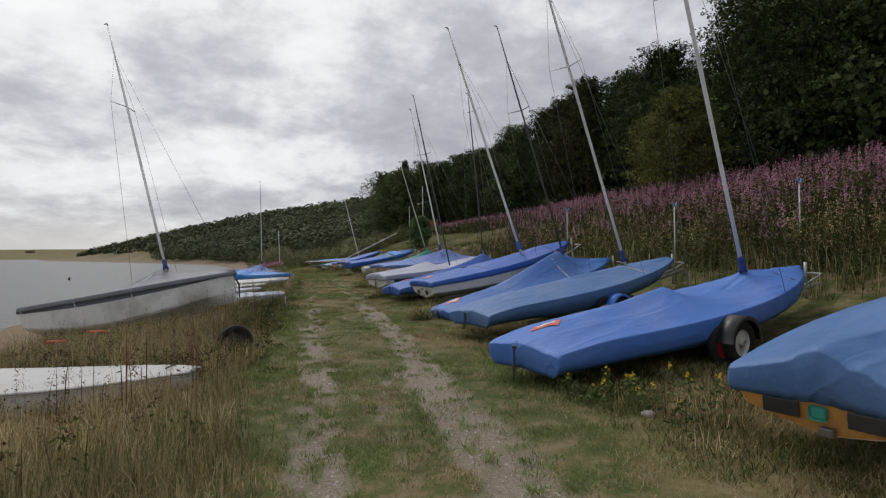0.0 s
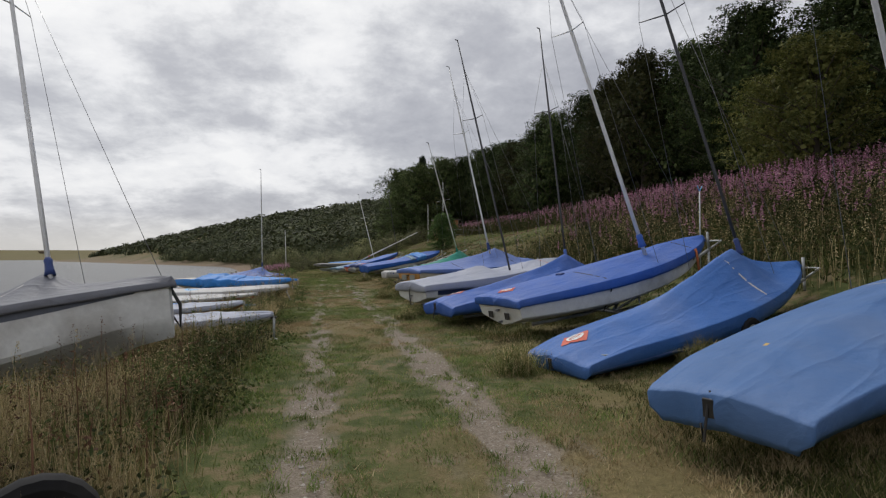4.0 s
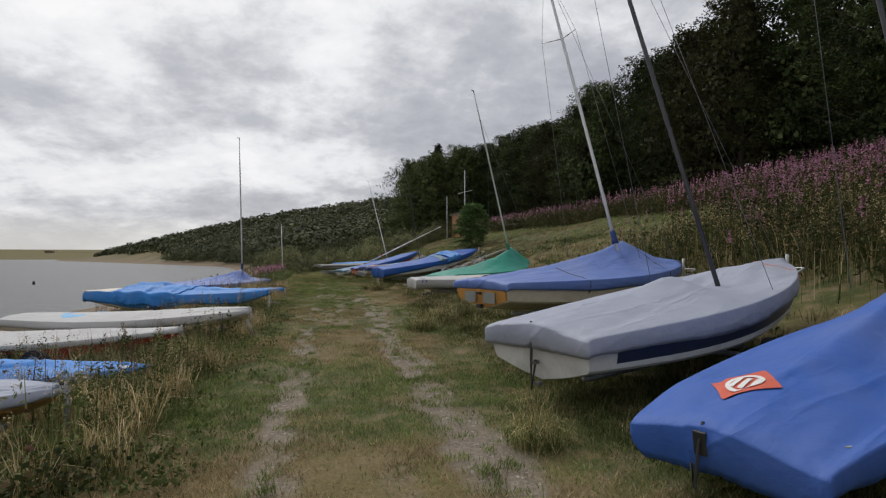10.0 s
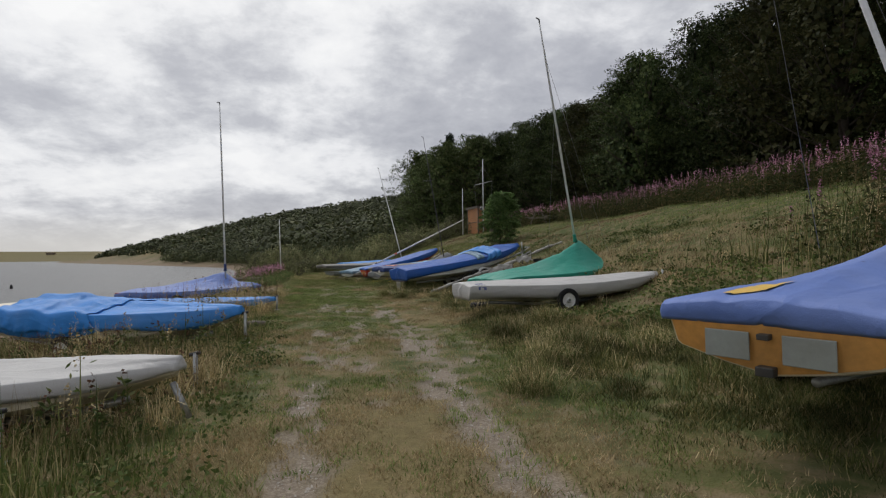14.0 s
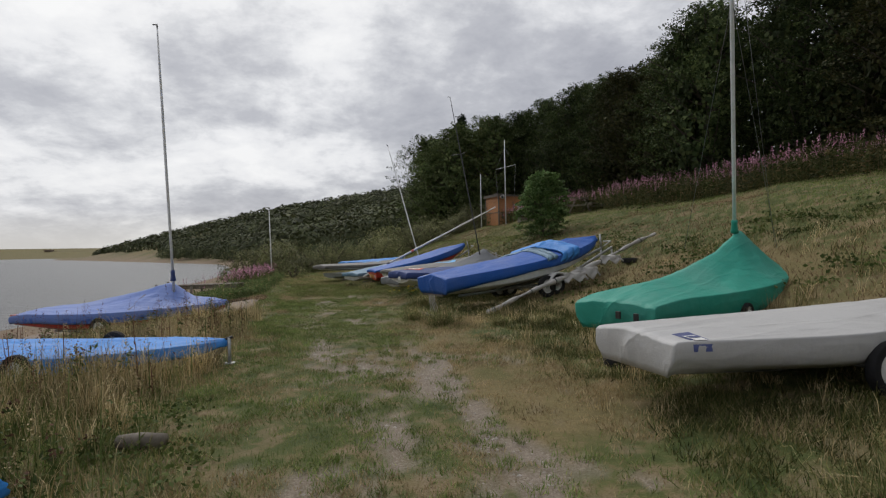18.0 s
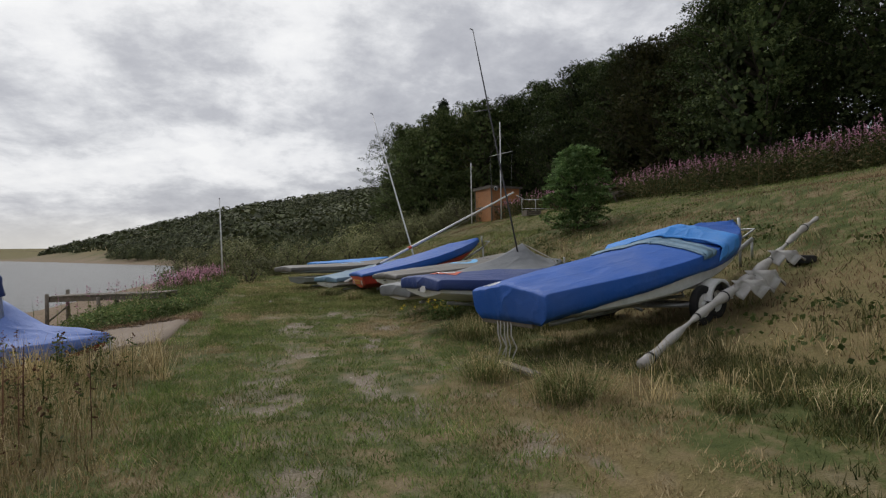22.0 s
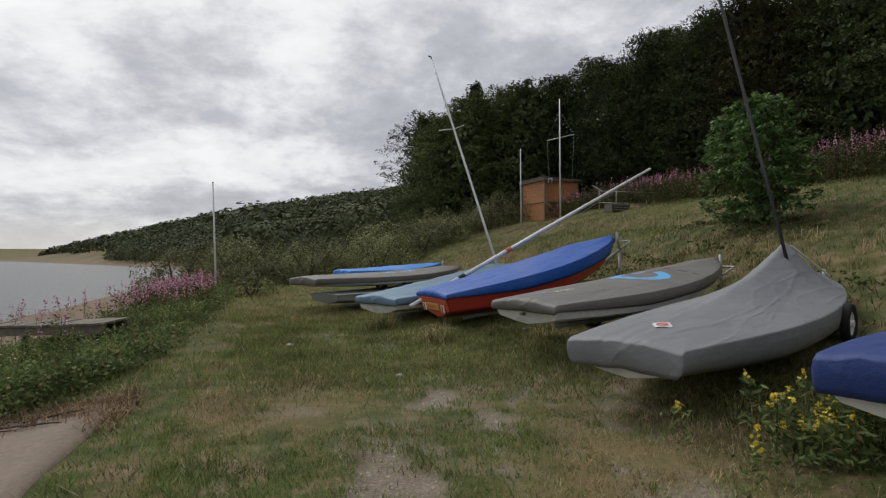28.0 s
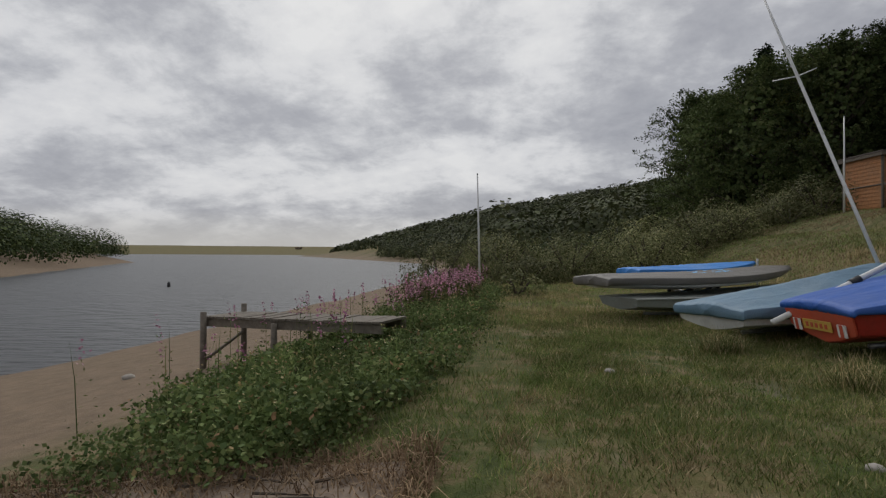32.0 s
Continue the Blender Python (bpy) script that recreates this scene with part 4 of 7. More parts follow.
def transom_fitting(b, z=-0.22, holes=True):
    """Drain holes, gudgeons and a rudder plate on a bare transom."""
    if holes:
        for s in (-1, 1):
            box("drain_hole", (0.02, 0.10, 0.10), (-0.012 + 0.06 * -z * 0.6, s * 0.2, z), PLASTIC_BLACK, b, 0.006)
    box("rudder_gudgeon", (0.05, 0.05, 0.03), (-0.01, 0, z + 0.08), WIRE, b, 0.004)
    box("rudder_gudgeon", (0.05, 0.05, 0.03), (0.01, 0, z - 0.10), WIRE, b, 0.004)


def stern_tie(b, c, drop=0.32):
    """A loop of black cord hanging from the cover's stern."""
    p = c.at(0.0, 0.10, 0.01)
    q = Vector((-0.05, p.y, p.z - 0.1))
    tube("tie_cord", [p, q, q + Vector((-0.03, 0.02, -drop)), q + Vector((0.0, 0.05, -drop * 0.5))], 0.009, ROPE_BLACK, b, 5)
    box("buckle", (0.03, 0.07, 0.12), (p.x - 0.03, p.y, p.z - 0.10), PLASTIC_BLACK, b, 0.006)


def hem_band(c, cover_ob, u0, u1, mat):
    """The paler lining that shows along the hem of a slack cover."""
    for s0, s1 in ((-1.0, -0.90), (0.90, 1.0)):
        c.patch("hem_lining", u0, u1, s0, s1, mat, cover_ob, 0.010, 30)


def hull_band(b, m, L, args, u0, u1, k0, k1, mat, name="hull_stripe"):
    """A painted band along both topsides, between two heights given as shares of the depth."""
    for s in (-1, 1):
        verts, faces = [], []
        n = 16
        for i in range(n + 1):
            u = u0 + (u1 - u0) * i / n
            w, sh, d = hull_shape(u, L, *args)
            for k in (k0, (k0 + k1) / 2, k1):
                f = np.interp(k, [0, 0.3, 0.62, 0.68, 0.87, 1], [1.0, 0.985, 0.945, 0.90, 0.45, 0.0])
                verts.append((u * L, s * (w * f + 0.006), sh - k * d - 0.002))
        for i in range(n):
            for k in range(2):
                a = i * 3 + k
                faces.append((a, a + 1, a + 4, a + 3))
        piece(name, verts, faces, mat, b)


def thrown_cloth(c, b, u0, u1, mat, seed, lift=0.05, reach=0.95, nu=22, ns=44):
    """A second sheet thrown across a cover, rucked into folds that run from side to side."""
    verts, faces = [], []
    for i in range(nu + 1):
        for j in range(ns + 1):
            a, q = i / nu, -reach + 2 * reach * j / ns
            wave = math.sin(2 * math.pi * (2.6 * a + 0.5 * float(fbm(q * 2.2, a * 1.5, seed))) + 1.4 * q)
            u = u0 + (u1 - u0) * a + 0.03 * math.sin(2.3 * q + seed) + 0.012 * wave
            rise = lift * (0.45 + 0.55 * wave) * math.sin(math.pi * (0.12 + 0.76 * a)) + 0.014 * float(fbm(a * 7, q * 6, seed + 3))
            verts.append(c.at(u, q, 0.012 + rise))
    for i in range(nu):
        for j in range(ns):
            k = i * (ns + 1) + j
            faces.append((k, k + 1, k + ns + 2, k + ns + 1))
    ob = piece("thrown_cloth", verts, faces, mat, b, True, "rumpled brighter blue sheet")
    so = ob.modifiers.new("thickness", "SOLIDIFY")
    so.thickness = 0.008
    return ob


for args in ((8.37, 11.1, 2.6), (8.45, 6.45, 2.35), (9.3, 4.1, 2.6)):
    fork_post(*args)

# dinghy with an orange plywood transom at the start of the row
b, c, m, L = boat("blue covered dinghy with an orange plywood transom", (3.2, -1.35, 0.60), (7.6, -0.1, 1.12), 1.6, 0.5, "steel", "white", [(0, 0.20), (0.2, 0.16), (0.4, 0.3), (0.7, 0.45), (1, 0.06)], 0.2, seed=11, stern_skirt=0.14, slack=1.5)
tb = transom(b, L, 1.6, 0.5, ORANGE_WOOD)
for s in (-1, 1):
    box("drain_flap", (0.02, 0.22, 0.10), (-0.018, s * 0.24, -0.19), PLASTIC_BLACK, tb, 0.006)
box("maker_plate", (0.012, 0.10, 0.09), (-0.012, 0.03, -0.19), COVER["green"], tb, 0.02)
box("rudder_gudgeon", (0.05, 0.08, 0.05), (-0.02, -0.02, -0.29), WIRE, tb, 0.004)

b, c, m, L = boat("blue covered dinghy with a turquoise hull and orange badge", (2.50, 1.42, 0.44), (7.85, 2.89, 1.06), 1.58, 0.42, "sky", "teal", [(0, 0.07), (0.12, 0.12), (0.30, 0.22), (0.42, 0.30), (0.49, 0.10), (0.58, 0.015), (0.68, 0.10), (0.74, 0.22), (0.85, 0.14), (1, 0.06)], 0.28, seed=12, mast=((6.38, 2.49, 1.2), (4.5, 2.0, 7.0)), collar=NAVY, badge_at=(0.085, 0.16, 0.20), straps=(0.82,), rim=RIM_RED, radius=0.24, trolley_at=0.40, stern_skirt=0.27, slack=1.2)
stern_tie(b, c)
road_trailer(m, L, 1.7, 0.46, 0.43, PLASTIC_BLACK, RIM_WHITE, "black-mudguarded road trailer under a blue covered dinghy")
b, c, m, L = boat("steel-blue covered flat-decked dinghy on a trolley with red wheels", (2.98, 4.50, 0.47), (8.1, 6.3, 1.18), 1.42, 0.31, "steel", "white", [(0, 0.07), (0.3, 0.16), (0.6, 0.18), (0.85, 0.1), (1, 0.05)], 0.42, scow=0.3, seed=13, mast=((6.69, 5.81, 1.3), (4.7, 5.6, 7.2)), collar=NAVY, straps=(0.72,), strap_mat=ROPE_WHITE, rim=RIM_RED, slack=0.7, stern_skirt=0.24, trolley_at=0.45, radius=0.24)
c.patch("cover_patch", 0.14, 0.165, 0.10, 0.18, DECAL_YELLOW, b)
stern_tie(b, c, 0.2)
road_trailer(m, L, 1.55, 0.40, 0.49, BLUE_GUARD, GALV, "galvanised road trailer with bright-blue mudguards under a dinghy", 0.23)
# grey hull colour in place of the dark shadow beneath this cover's hem
b, c, m, L = boat("sky-blue covered dinghy with a ridged cover and orange badge", (3.34, 7.40, 0.20), (8.24, 8.79, 1.13), 1.42, 0.32, "mid", "grey", [(0, 0.06), (0.3, 0.22), (0.62, 0.60), (0.68, 0.64), (0.76, 0.36), (0.86, 0.20), (1, 0.07)], 0.25, seed=14, mast=((6.69, 8.33, 1.45), (5.39, 9.12, 7.04)), mast_mat=BLACK_ALLOY, mast_r=0.023, collar=NAVY, badge_at=(0.075, 0.10, 0.19), straps=(0.62,), strap_mat=ROPE_WHITE, stern_skirt=0.20)
stern_tie(b, c, 0.2)
hem_band(c, b, 0.0, 0.34, COVER["lavender"])
b, c, m, L = boat("white dinghy with a royal-blue cover strapped on its trolley", (3.44, 9.55, 0.66), (8.22, 10.9, 1.63), 1.55, 0.57, "royal", "white", FLAT, 0.15, seed=15, mast=((6.37, 10.19, 1.58), (4.64, 10.9, 7.62)), collar=COVER["royal"], straps=(0.32, 0.80), badge_at=(0.06, 0.13, 0.15), slack=0.6, stern_skirt=0.10, mast_r=0.034)
transom_fitting(b, -0.24)
box("hatch_tuck", (0.10, 0.14, 0.05), tuple(c.at(0.28, 0.1, 0.01)), NAVY, b, 0.02)
tube("lashing", [c.at(0.80, -0.75, 0.03), c.at(0.80, -0.95, 0.05), Vector((L * 0.79, -0.62, -0.5))], 0.022, ROPE_ORANGE, b, 6)
# hull greyed here too, to carry the shadow below the cover
b, c, m, L = boat("royal-blue covered dinghy with an orange-red badge", (3.12, 11.76, 0.43), (7.5, 13.3, 0.95), 1.38, 0.34, "royal", "grey", [(0, 0.08), (0.3, 0.22), (0.6, 0.44), (0.74, 0.62), (0.80, 0.44), (0.9, 0.16), (1, 0.06)], 0.23, seed=16, mast=((6.36, 12.95, 1.35), (6.26, 13.98, 6.75)), mast_mat=BLACK_ALLOY, mast_r=0.023, collar=COVER["royal"], badge_at=(0.105, 0.14, 0.19), stern_skirt=0.22)
stern_tie(b, c, 0.22)
b, c, m, L = boat("pale-grey covered dinghy with a navy and white hull", (2.98, 13.62, 0.67), (7.47, 15.61, 1.19), 1.55, 0.54, "pale", "white", [(0, 0.08), (0.2, 0.14), (0.40, 0.25), (0.44, 0.24), (0.50, 0.04), (0.56, 0.012), (0.66, 0.012), (0.73, 0.10), (0.78, 0.12), (1, 0.05)], 0.19, seed=17, mast=((5.76, 14.95, 1.3), (4.97, 16.55, 7.31)), mast_mat=BLACK_ALLOY, straps=(0.84,), strap_mat=ROPE_ORANGE, slack=1.3, stern_skirt=0.12, mast_r=0.027)
hull_band(b, m, L, (1.55, 0.54), 0.06, 0.97, 0.28, 0.72, HULL["navy"])
transom_fitting(b, -0.30, False)
tube("tie_cord", [c.at(0.0, 0.02, 0.01), Vector((-0.03, 0.02, -0.2)), Vector((-0.02, 0.05, -0.45)), Vector((-0.02, -0.02, -0.2))], 0.012, ROPE_BLACK, b, 5)
c.ring("badge_ring", 0.17, 0.08, 0.022, 0.05, DECAL_NAVY, b, 0.008)
b, c, m, L = boat("lavender-blue covered dinghy with an orange plywood transom", (3.60, 16.85, 0.92), (8.15, 18.64, 1.13), 1.65, 0.5, "lavender", "cream", [(0, 0.06), (0.3, 0.22), (0.55, 0.42), (0.66, 0.56), (0.72, 0.44), (0.85, 0.18), (1, 0.05)], 0.15, seed=18, mast=((6.31, 17.85, 1.62), (5.46, 19.16, 7.46)), collar=NAVY, straps=(0.28, 0.72), stern_skirt=0.08, slack=0.7, trolley_at=0.44, radius=0.22)
road_trailer(m, L, 1.6, 0.5, 0.46, PLASTIC_BLACK, RIM_WHITE, "blue and black road trailer under the lavender covered dinghy")
tb = transom(b, L, 1.65, 0.5, ORANGE_WOOD)
for s in (-1, 1):
    box("transom_panel", (0.012, 0.24, 0.15), (-0.02, s * 0.20, -0.19), HULL["grey"], tb, 0.005)
box("rudder_gudgeon", (0.05, 0.06, 0.03), (-0.03, 0, -0.13), PLASTIC_BLACK, tb, 0.004)
box("rudder_gudgeon", (0.06, 0.09, 0.05), (-0.02, 0, -0.31), PLASTIC_BLACK, tb, 0.006)
c.patch("cover_patch", 0.02, 0.10, 0.05, 0.32, DECAL_YELLOW, b, 0.014, 16)
b, c, m, L = boat("white covered singlehander on a wheeled trolley", (4.14, 24.3, 0.66), (8.4, 24.6, 0.78), 1.35, 0.32, "white", "white", LASER, 0.24, seed=19, slack=0.9, radius=0.22, trolley_at=0.42, stern_skirt=0.24, tied=False)
f = c.patch("handle_panel", 0.028, 0.062, -0.80, -0.40, DECAL_NAVY, b, 0.008)
c.patch("panel_window", 0.034, 0.056, -0.70, -0.52, BADGE_WHITE, f, 0.012)
c.patch("panel_bar", 0.036, 0.054, -0.62, -0.55, DECAL_NAVY, f, 0.015)
b, c, m, L = boat("dinghy under a green tent cover with a mast", (5.3, 26.5, 0.70), (9.8, 28.5, 0.95), 1.6, 0.5, "green", "white", [(0, 0.06), (0.3, 0.22), (0.55, 0.50), (0.70, 0.80), (0.78, 0.55), (0.88, 0.22), (1, 0.06)], 0.40, seed=20, mast=((8.26, 27.81, 1.66), (6.33, 25.62, 6.29)), collar=COVER["green"], stern_skirt=0.36, spreaders=False, radius=0.12, trolley_at=0.35)
for k in (0.15, 0.45):
    box("buckle", (0.03, 0.06, 0.09), tuple(c.at(-0.012, -k, 0.0) + Vector((-0.03, 0, -0.12))), PLASTIC_BLACK, b, 0.006)
b, c, m, L = boat("white dinghy under a deep-blue tarpaulin on its trailer", (4.19, 31.5, 0.76), (8.72, 32.97, 1.54), 1.6, 0.50, "deep", "white", [(0, 0.10), (0.3, 0.12), (0.6, 0.16), (0.8, 0.20), (1, 0.06)], 0.19, seed=21, trolley_at=0.5, stern_skirt=0.30, radius=0.24, slack=1.0, tied=False)
road_trailer(m, L, 1.5, 0.5, 0.56, RIM_WHITE, RIM_WHITE, "road trailer with white mudguards under the tarpaulined dinghy", 0.22)
lb = c.patch("cover_label", 0.012, 0.05, 0.40, 0.60, BADGE_WHITE, b, 0.008)
for q in range(3):
    c.patch("label_bar", 0.018 + 0.011 * q, 0.023 + 0.011 * q, 0.44, 0.57, DECAL_NAVY, lb, 0.011, 3)
thrown_cloth(c, b, 0.57, 0.71, COVER["bright"], 3, 0.10)
thrown_cloth(c, b, 0.50, 0.57, COVER["teal"], 8, 0.03, 0.8, 10)
box("bunk_board", (0.12, 0.80, 0.05), (0.07, 0.10, -0.33), OLD_WOOD, b, 0.008)
for k in range(5):
    y0 = 0.02 + 0.055 * k
    tube("hanging_rope", [(0.02, y0, -0.30), (-0.01, y0 + 0.02 * math.sin(3 * k), -0.46), (0.02, y0 - 0.03 * math.cos(2 * k), -0.60), (-0.05, y0 + 0.03, -0.76 - 0.03 * (k % 3))], 0.008, ROPE_WHITE, b, 5)
b, c, m, L = boat("navy covered white dinghy with an orange badge", (3.9, 33.9, 0.80), (7.7, 34.95, 0.82), 1.5, 0.36, "navy", "white", [(0, 0.06), (0.4, 0.15), (0.8, 0.10), (1, 0.05)], 0.17, seed=22, badge_at=(0.11, -0.04, 0.24), rim=RIM_RED, trolley_at=0.72, stern_skirt=0.13, radius=0.23)
box("rudder_slot", (0.02, 0.14, 0.10), (-0.02, -0.1, -0.12), BADGE_WHITE, b, 0.01)
transom_fitting(b, -0.22, False)
b, c, m, L = boat("grey tent-covered dinghy with a dark mast", (4.05, 36.15, 0.56), (8.67, 38.26, 0.90), 1.42, 0.34, "grey", "white", [(0, 0.05), (0.3, 0.16), (0.55, 0.34), (0.73, 0.62), (0.80, 0.36), (0.9, 0.14), (1, 0.05)], 0.27, stern_w=0.72, seed=23, mast=((7.15, 37.5, 1.36), (6.53, 38.36, 6.39)), mast_mat=BLACK_ALLOY, stern_skirt=0.17, wires=False, mast_r=0.019, slack=0.6, badge_at=(0.10, -0.08, 0.09), badge_mats=(BADGE_WHITE, BADGE_RED), trolley_at=0.6)
tube("tie_rope", [c.at(0.74, -0.05, 0.03), c.at(0.90, -0.5, 0.05), Vector((L * 1.0, -0.5, -0.75))], 0.012, ROPE_WHITE, b, 5)
b, c, m, L = boat("taupe covered flat singlehander with a light-blue ring", (4.3, 38.3, 0.68), (8.41, 39.82, 1.10), 1.35, 0.32, "taupe", "white", LASER, 0.14, seed=24, slack=0.6, stern_skirt=0.07)
c.ring("ring_mark", 0.52, 0.0, 0.085, 0.42, DECAL_BLUE, b, 0.008, 0.6, 24, (0.04, 0.96))
c.ring("small_ring_mark", 0.09, 0.12, 0.018, 0.09, DECAL_BLUE, b, 0.008, 0.4)
c.patch("lettering_bar", 0.12, 0.19, -0.06, 0.02, BADGE_WHITE, b)
c.strap(0.66, ROPE_BLACK, b)
transom_fitting(b, -0.18, False)
b, c, m, L = boat("red dinghy under a blue cover with a mast laid across it", (4.15, 41.35, 0.60), (7.96, 41.95, 1.52), 1.55, 0.58, "deep", "red", FLAT, 0.20, seed=25, slack=0.6, stern_skirt=0.05)
tb = transom(b, L, 1.55, 0.58, BADGE_RED)
box("number_plate", (0.012, 0.42, 0.11), (-0.014, 0.02, -0.20), DECAL_YELLOW, tb, 0.004)
for i in range(5):
    box("plate_mark", (0.006, 0.035, 0.05), (-0.023, -0.12 + 0.07 * i, -0.20), BADGE_RED, tb, 0.0)
for s in (-1, 1):
    box("striped_end", (0.012, 0.12, 0.13), (-0.014, s * 0.33, -0.22), BADGE_WHITE, tb, 0.004)
    box("stripe", (0.008, 0.04, 0.13), (-0.022, s * 0.33, -0.22), BADGE_RED, tb, 0.0)
boat("faded teal covered dinghy with a white mast", (3.45, 42.5, 0.46), (7.7, 45.0, 0.95), 1.5, 0.4, "teal", "white", [(0, 0.06), (0.4, 0.22), (0.7, 0.26), (1, 0.06)], 0.22, seed=26, mast=((6.58, 44.46, 1.2), (5.6, 46.14, 6.21)), wires=False, stern_skirt=0.10)
b, c, m, L = boat("taupe covered flat singlehander stacked over another", (2.35, 44.95, 0.72), (6.9, 47.85, 0.84), 1.3, 0.22, "taupe", "white", LASER, 0.12, seed=27, slack=0.6, carry=False)
for u0 in (0.42, 0.5, 0.56):
    c.patch("blue_mark", u0, u0 + 0.05, -0.3, 0.1, DECAL_BLUE, b)
boat("grey uncovered singlehander hull under a stacked one", (2.75, 44.75, 0.42), (7.0, 47.5, 0.56), 1.3, 0.3, None, "grey", LOW, 0.1, seed=40)
boat("bright-blue covered small boat behind the flat ones", (3.54, 47.7, 0.80), (6.7, 49.1, 0.95), 1.15, 0.3, "bright", "white", LOW, 0.16, seed=28)

# ---- boats on the water side ----
b, c, m, L = boat("bare white dinghy deck lying in long grass", (-4.6, 3.8, 0.06), (-0.84, 2.75, 0.13), 1.3, 0.36, "white", "white", [(0, 0.03), (0.5, 0.05), (1, 0.02)], 0.02, scow=0.3, seed=31, handle=False, slack=0.15, carry=False, rise=0.25)
tube("deck_cleat", [c.at(0.93, 0.15, 0.02), c.at(0.95, 0.0, 0.045), c.at(0.93, -0.15, 0.02)], 0.01, PLASTIC_BLACK, b, 5)
b, c, m, L = boat("white dinghy under a slack grey cover with a mast", (-5.05, 10.6, 0.25), (-0.87, 8.65, 1.02), 1.75, 0.92, "pewter", "white", [(0, 0.04), (0.3, 0.12), (0.5, 0.24), (0.66, 0.44), (0.74, 0.22), (1, 0.05)], 0.10, seed=32, handle=False, lean=-4, rise=0.05, mast=((-2.31, 9.32, 1.22), (-4.1, 12.09, 7.31)), collar=NAVY, slack=1.2)
hull_band(b, m, L, (1.75, 0.62), 0.02, 0.98, 0.12, 0.26, COVER["slate"], "cover_border")
for u0 in (0.35, 0.62):
    c.strap(u0, ROPE_WHITE, b, 0.03)
tube("strap_tail", [(L * 0.99, 0.06, -0.02), (L * 1.01, 0.09, -0.25), (L * 1.0, 0.12, -0.5), (L * 0.985, 0.05, -0.3)], 0.02, ROPE_BLACK, b, 5)
b, c, m, L = boat("low dinghy with a grey cover in tall weeds", (-3.6, 12.7, 0.2), (0.14, 11.15, 0.38), 1.4, 0.36, "pale", "white", LOW, 0.10, seed=33, handle=False, slack=1.8)
tube("boom", [(-0.6, -0.9, 0.25), (L * 0.55, -0.75, 0.35)], 0.035, BLACK_ALLOY, b, 8)
boat("grey covered white singlehander in the weeds", (-4.2, 15.4, 0.16), (-0.52, 13.97, 0.36), 1.4, 0.34, "pale", "wood", LOW, 0.10, seed=34, handle=False, slack=1.6)
b, c, m, L = boat("red hulled dinghy with a white cover and blue tarpaulin", (-4.17, 19.35, 0.10), (-0.47, 17.85, 0.28), 1.4, 0.36, "white", "red", LOW, 0.07, seed=35, handle=False)
boat("white hull under a rumpled blue tarpaulin in the grass", (-3.96, 17.33, 0.0), (-0.41, 15.83, 0.16), 1.3, 0.3, "bright", "white", [(0, 0.1), (0.3, 0.16), (0.7, 0.1), (0.85, 0.0), (1, -0.02)], 0.16, seed=42, handle=False, slack=2.6)
b, c, m, L = boat("cream hulled singlehander with a white cover and blue ring", (-3.5, 20.65, 0.26), (0.355, 19.09, 0.40), 1.35, 0.34, "white", "cream", LASER, 0.12, seed=36, handle=False, slack=0.6, straps=(0.6,), strap_mat=ROPE_WHITE)
c.ring("ring_mark", 0.30, -0.05, 0.07, 0.40, DECAL_BLUE, b, 0.008, 0.6, 24, (0.04, 0.9))
tube("bow_leg", [(L * 0.99, 0, -0.12), (L * 1.02, 0.02, -0.42)], 0.025, GALV, b, 6)
b, c, m, L = boat("white dinghy with a rumpled bright-blue tarpaulin", (-3.48, 24.68, 0.52), (0.42, 22.9, 0.48), 1.55, 0.52, "bright", "cream", [(0, -0.12), (0.14, -0.05), (0.22, 0.2), (0.5, 0.16), (0.8, 0.1), (1, 0.03)], 0.26, seed=37, handle=False, slack=2.6)
thrown_cloth(c, b, 0.24, 0.62, COVER["bright"], 12, 0.05, 0.97, 44)
boat("white dinghy under a bright-blue cover", (-3.2, 29.3, 0.18), (0.67, 27.69, 0.28), 1.5, 0.52, "bright", "cream", LOW, 0.18, seed=38, handle=False, slack=1.3)
b, c, m, L = boat("red dinghy under a lavender tent cover with a white mast", (-4.3, 34.9, 0.12), (0.0, 33.25, 0.30), 1.65, 0.45, "lavender", "red", [(0, 0.06), (0.3, 0.2), (0.6, 0.42), (0.74, 0.56), (0.84, 0.22), (1, 0.05)], 0.20, seed=39, handle=False, mast=((-1.07, 33.45, 0.92), (-1.1, 32.59, 5.91)), collar=NAVY, wires=False, spreaders=False)
tube("tie_cord", [c.at(0.98, 0, 0.02), Vector((L * 1.02, 0.03, -0.15)), Vector((L * 1.01, 0.0, -0.38))], 0.014, ROPE_BLACK, b, 5)
for s0, s1 in ((-1.0, -0.84), (0.84, 1.0)):
    c.patch("cover_border", 0.01, 0.985, s0, s1, COVER["royal"], b, 0.006, 36)
c.strap(0.62, COVER["slate"], b, 0.05)


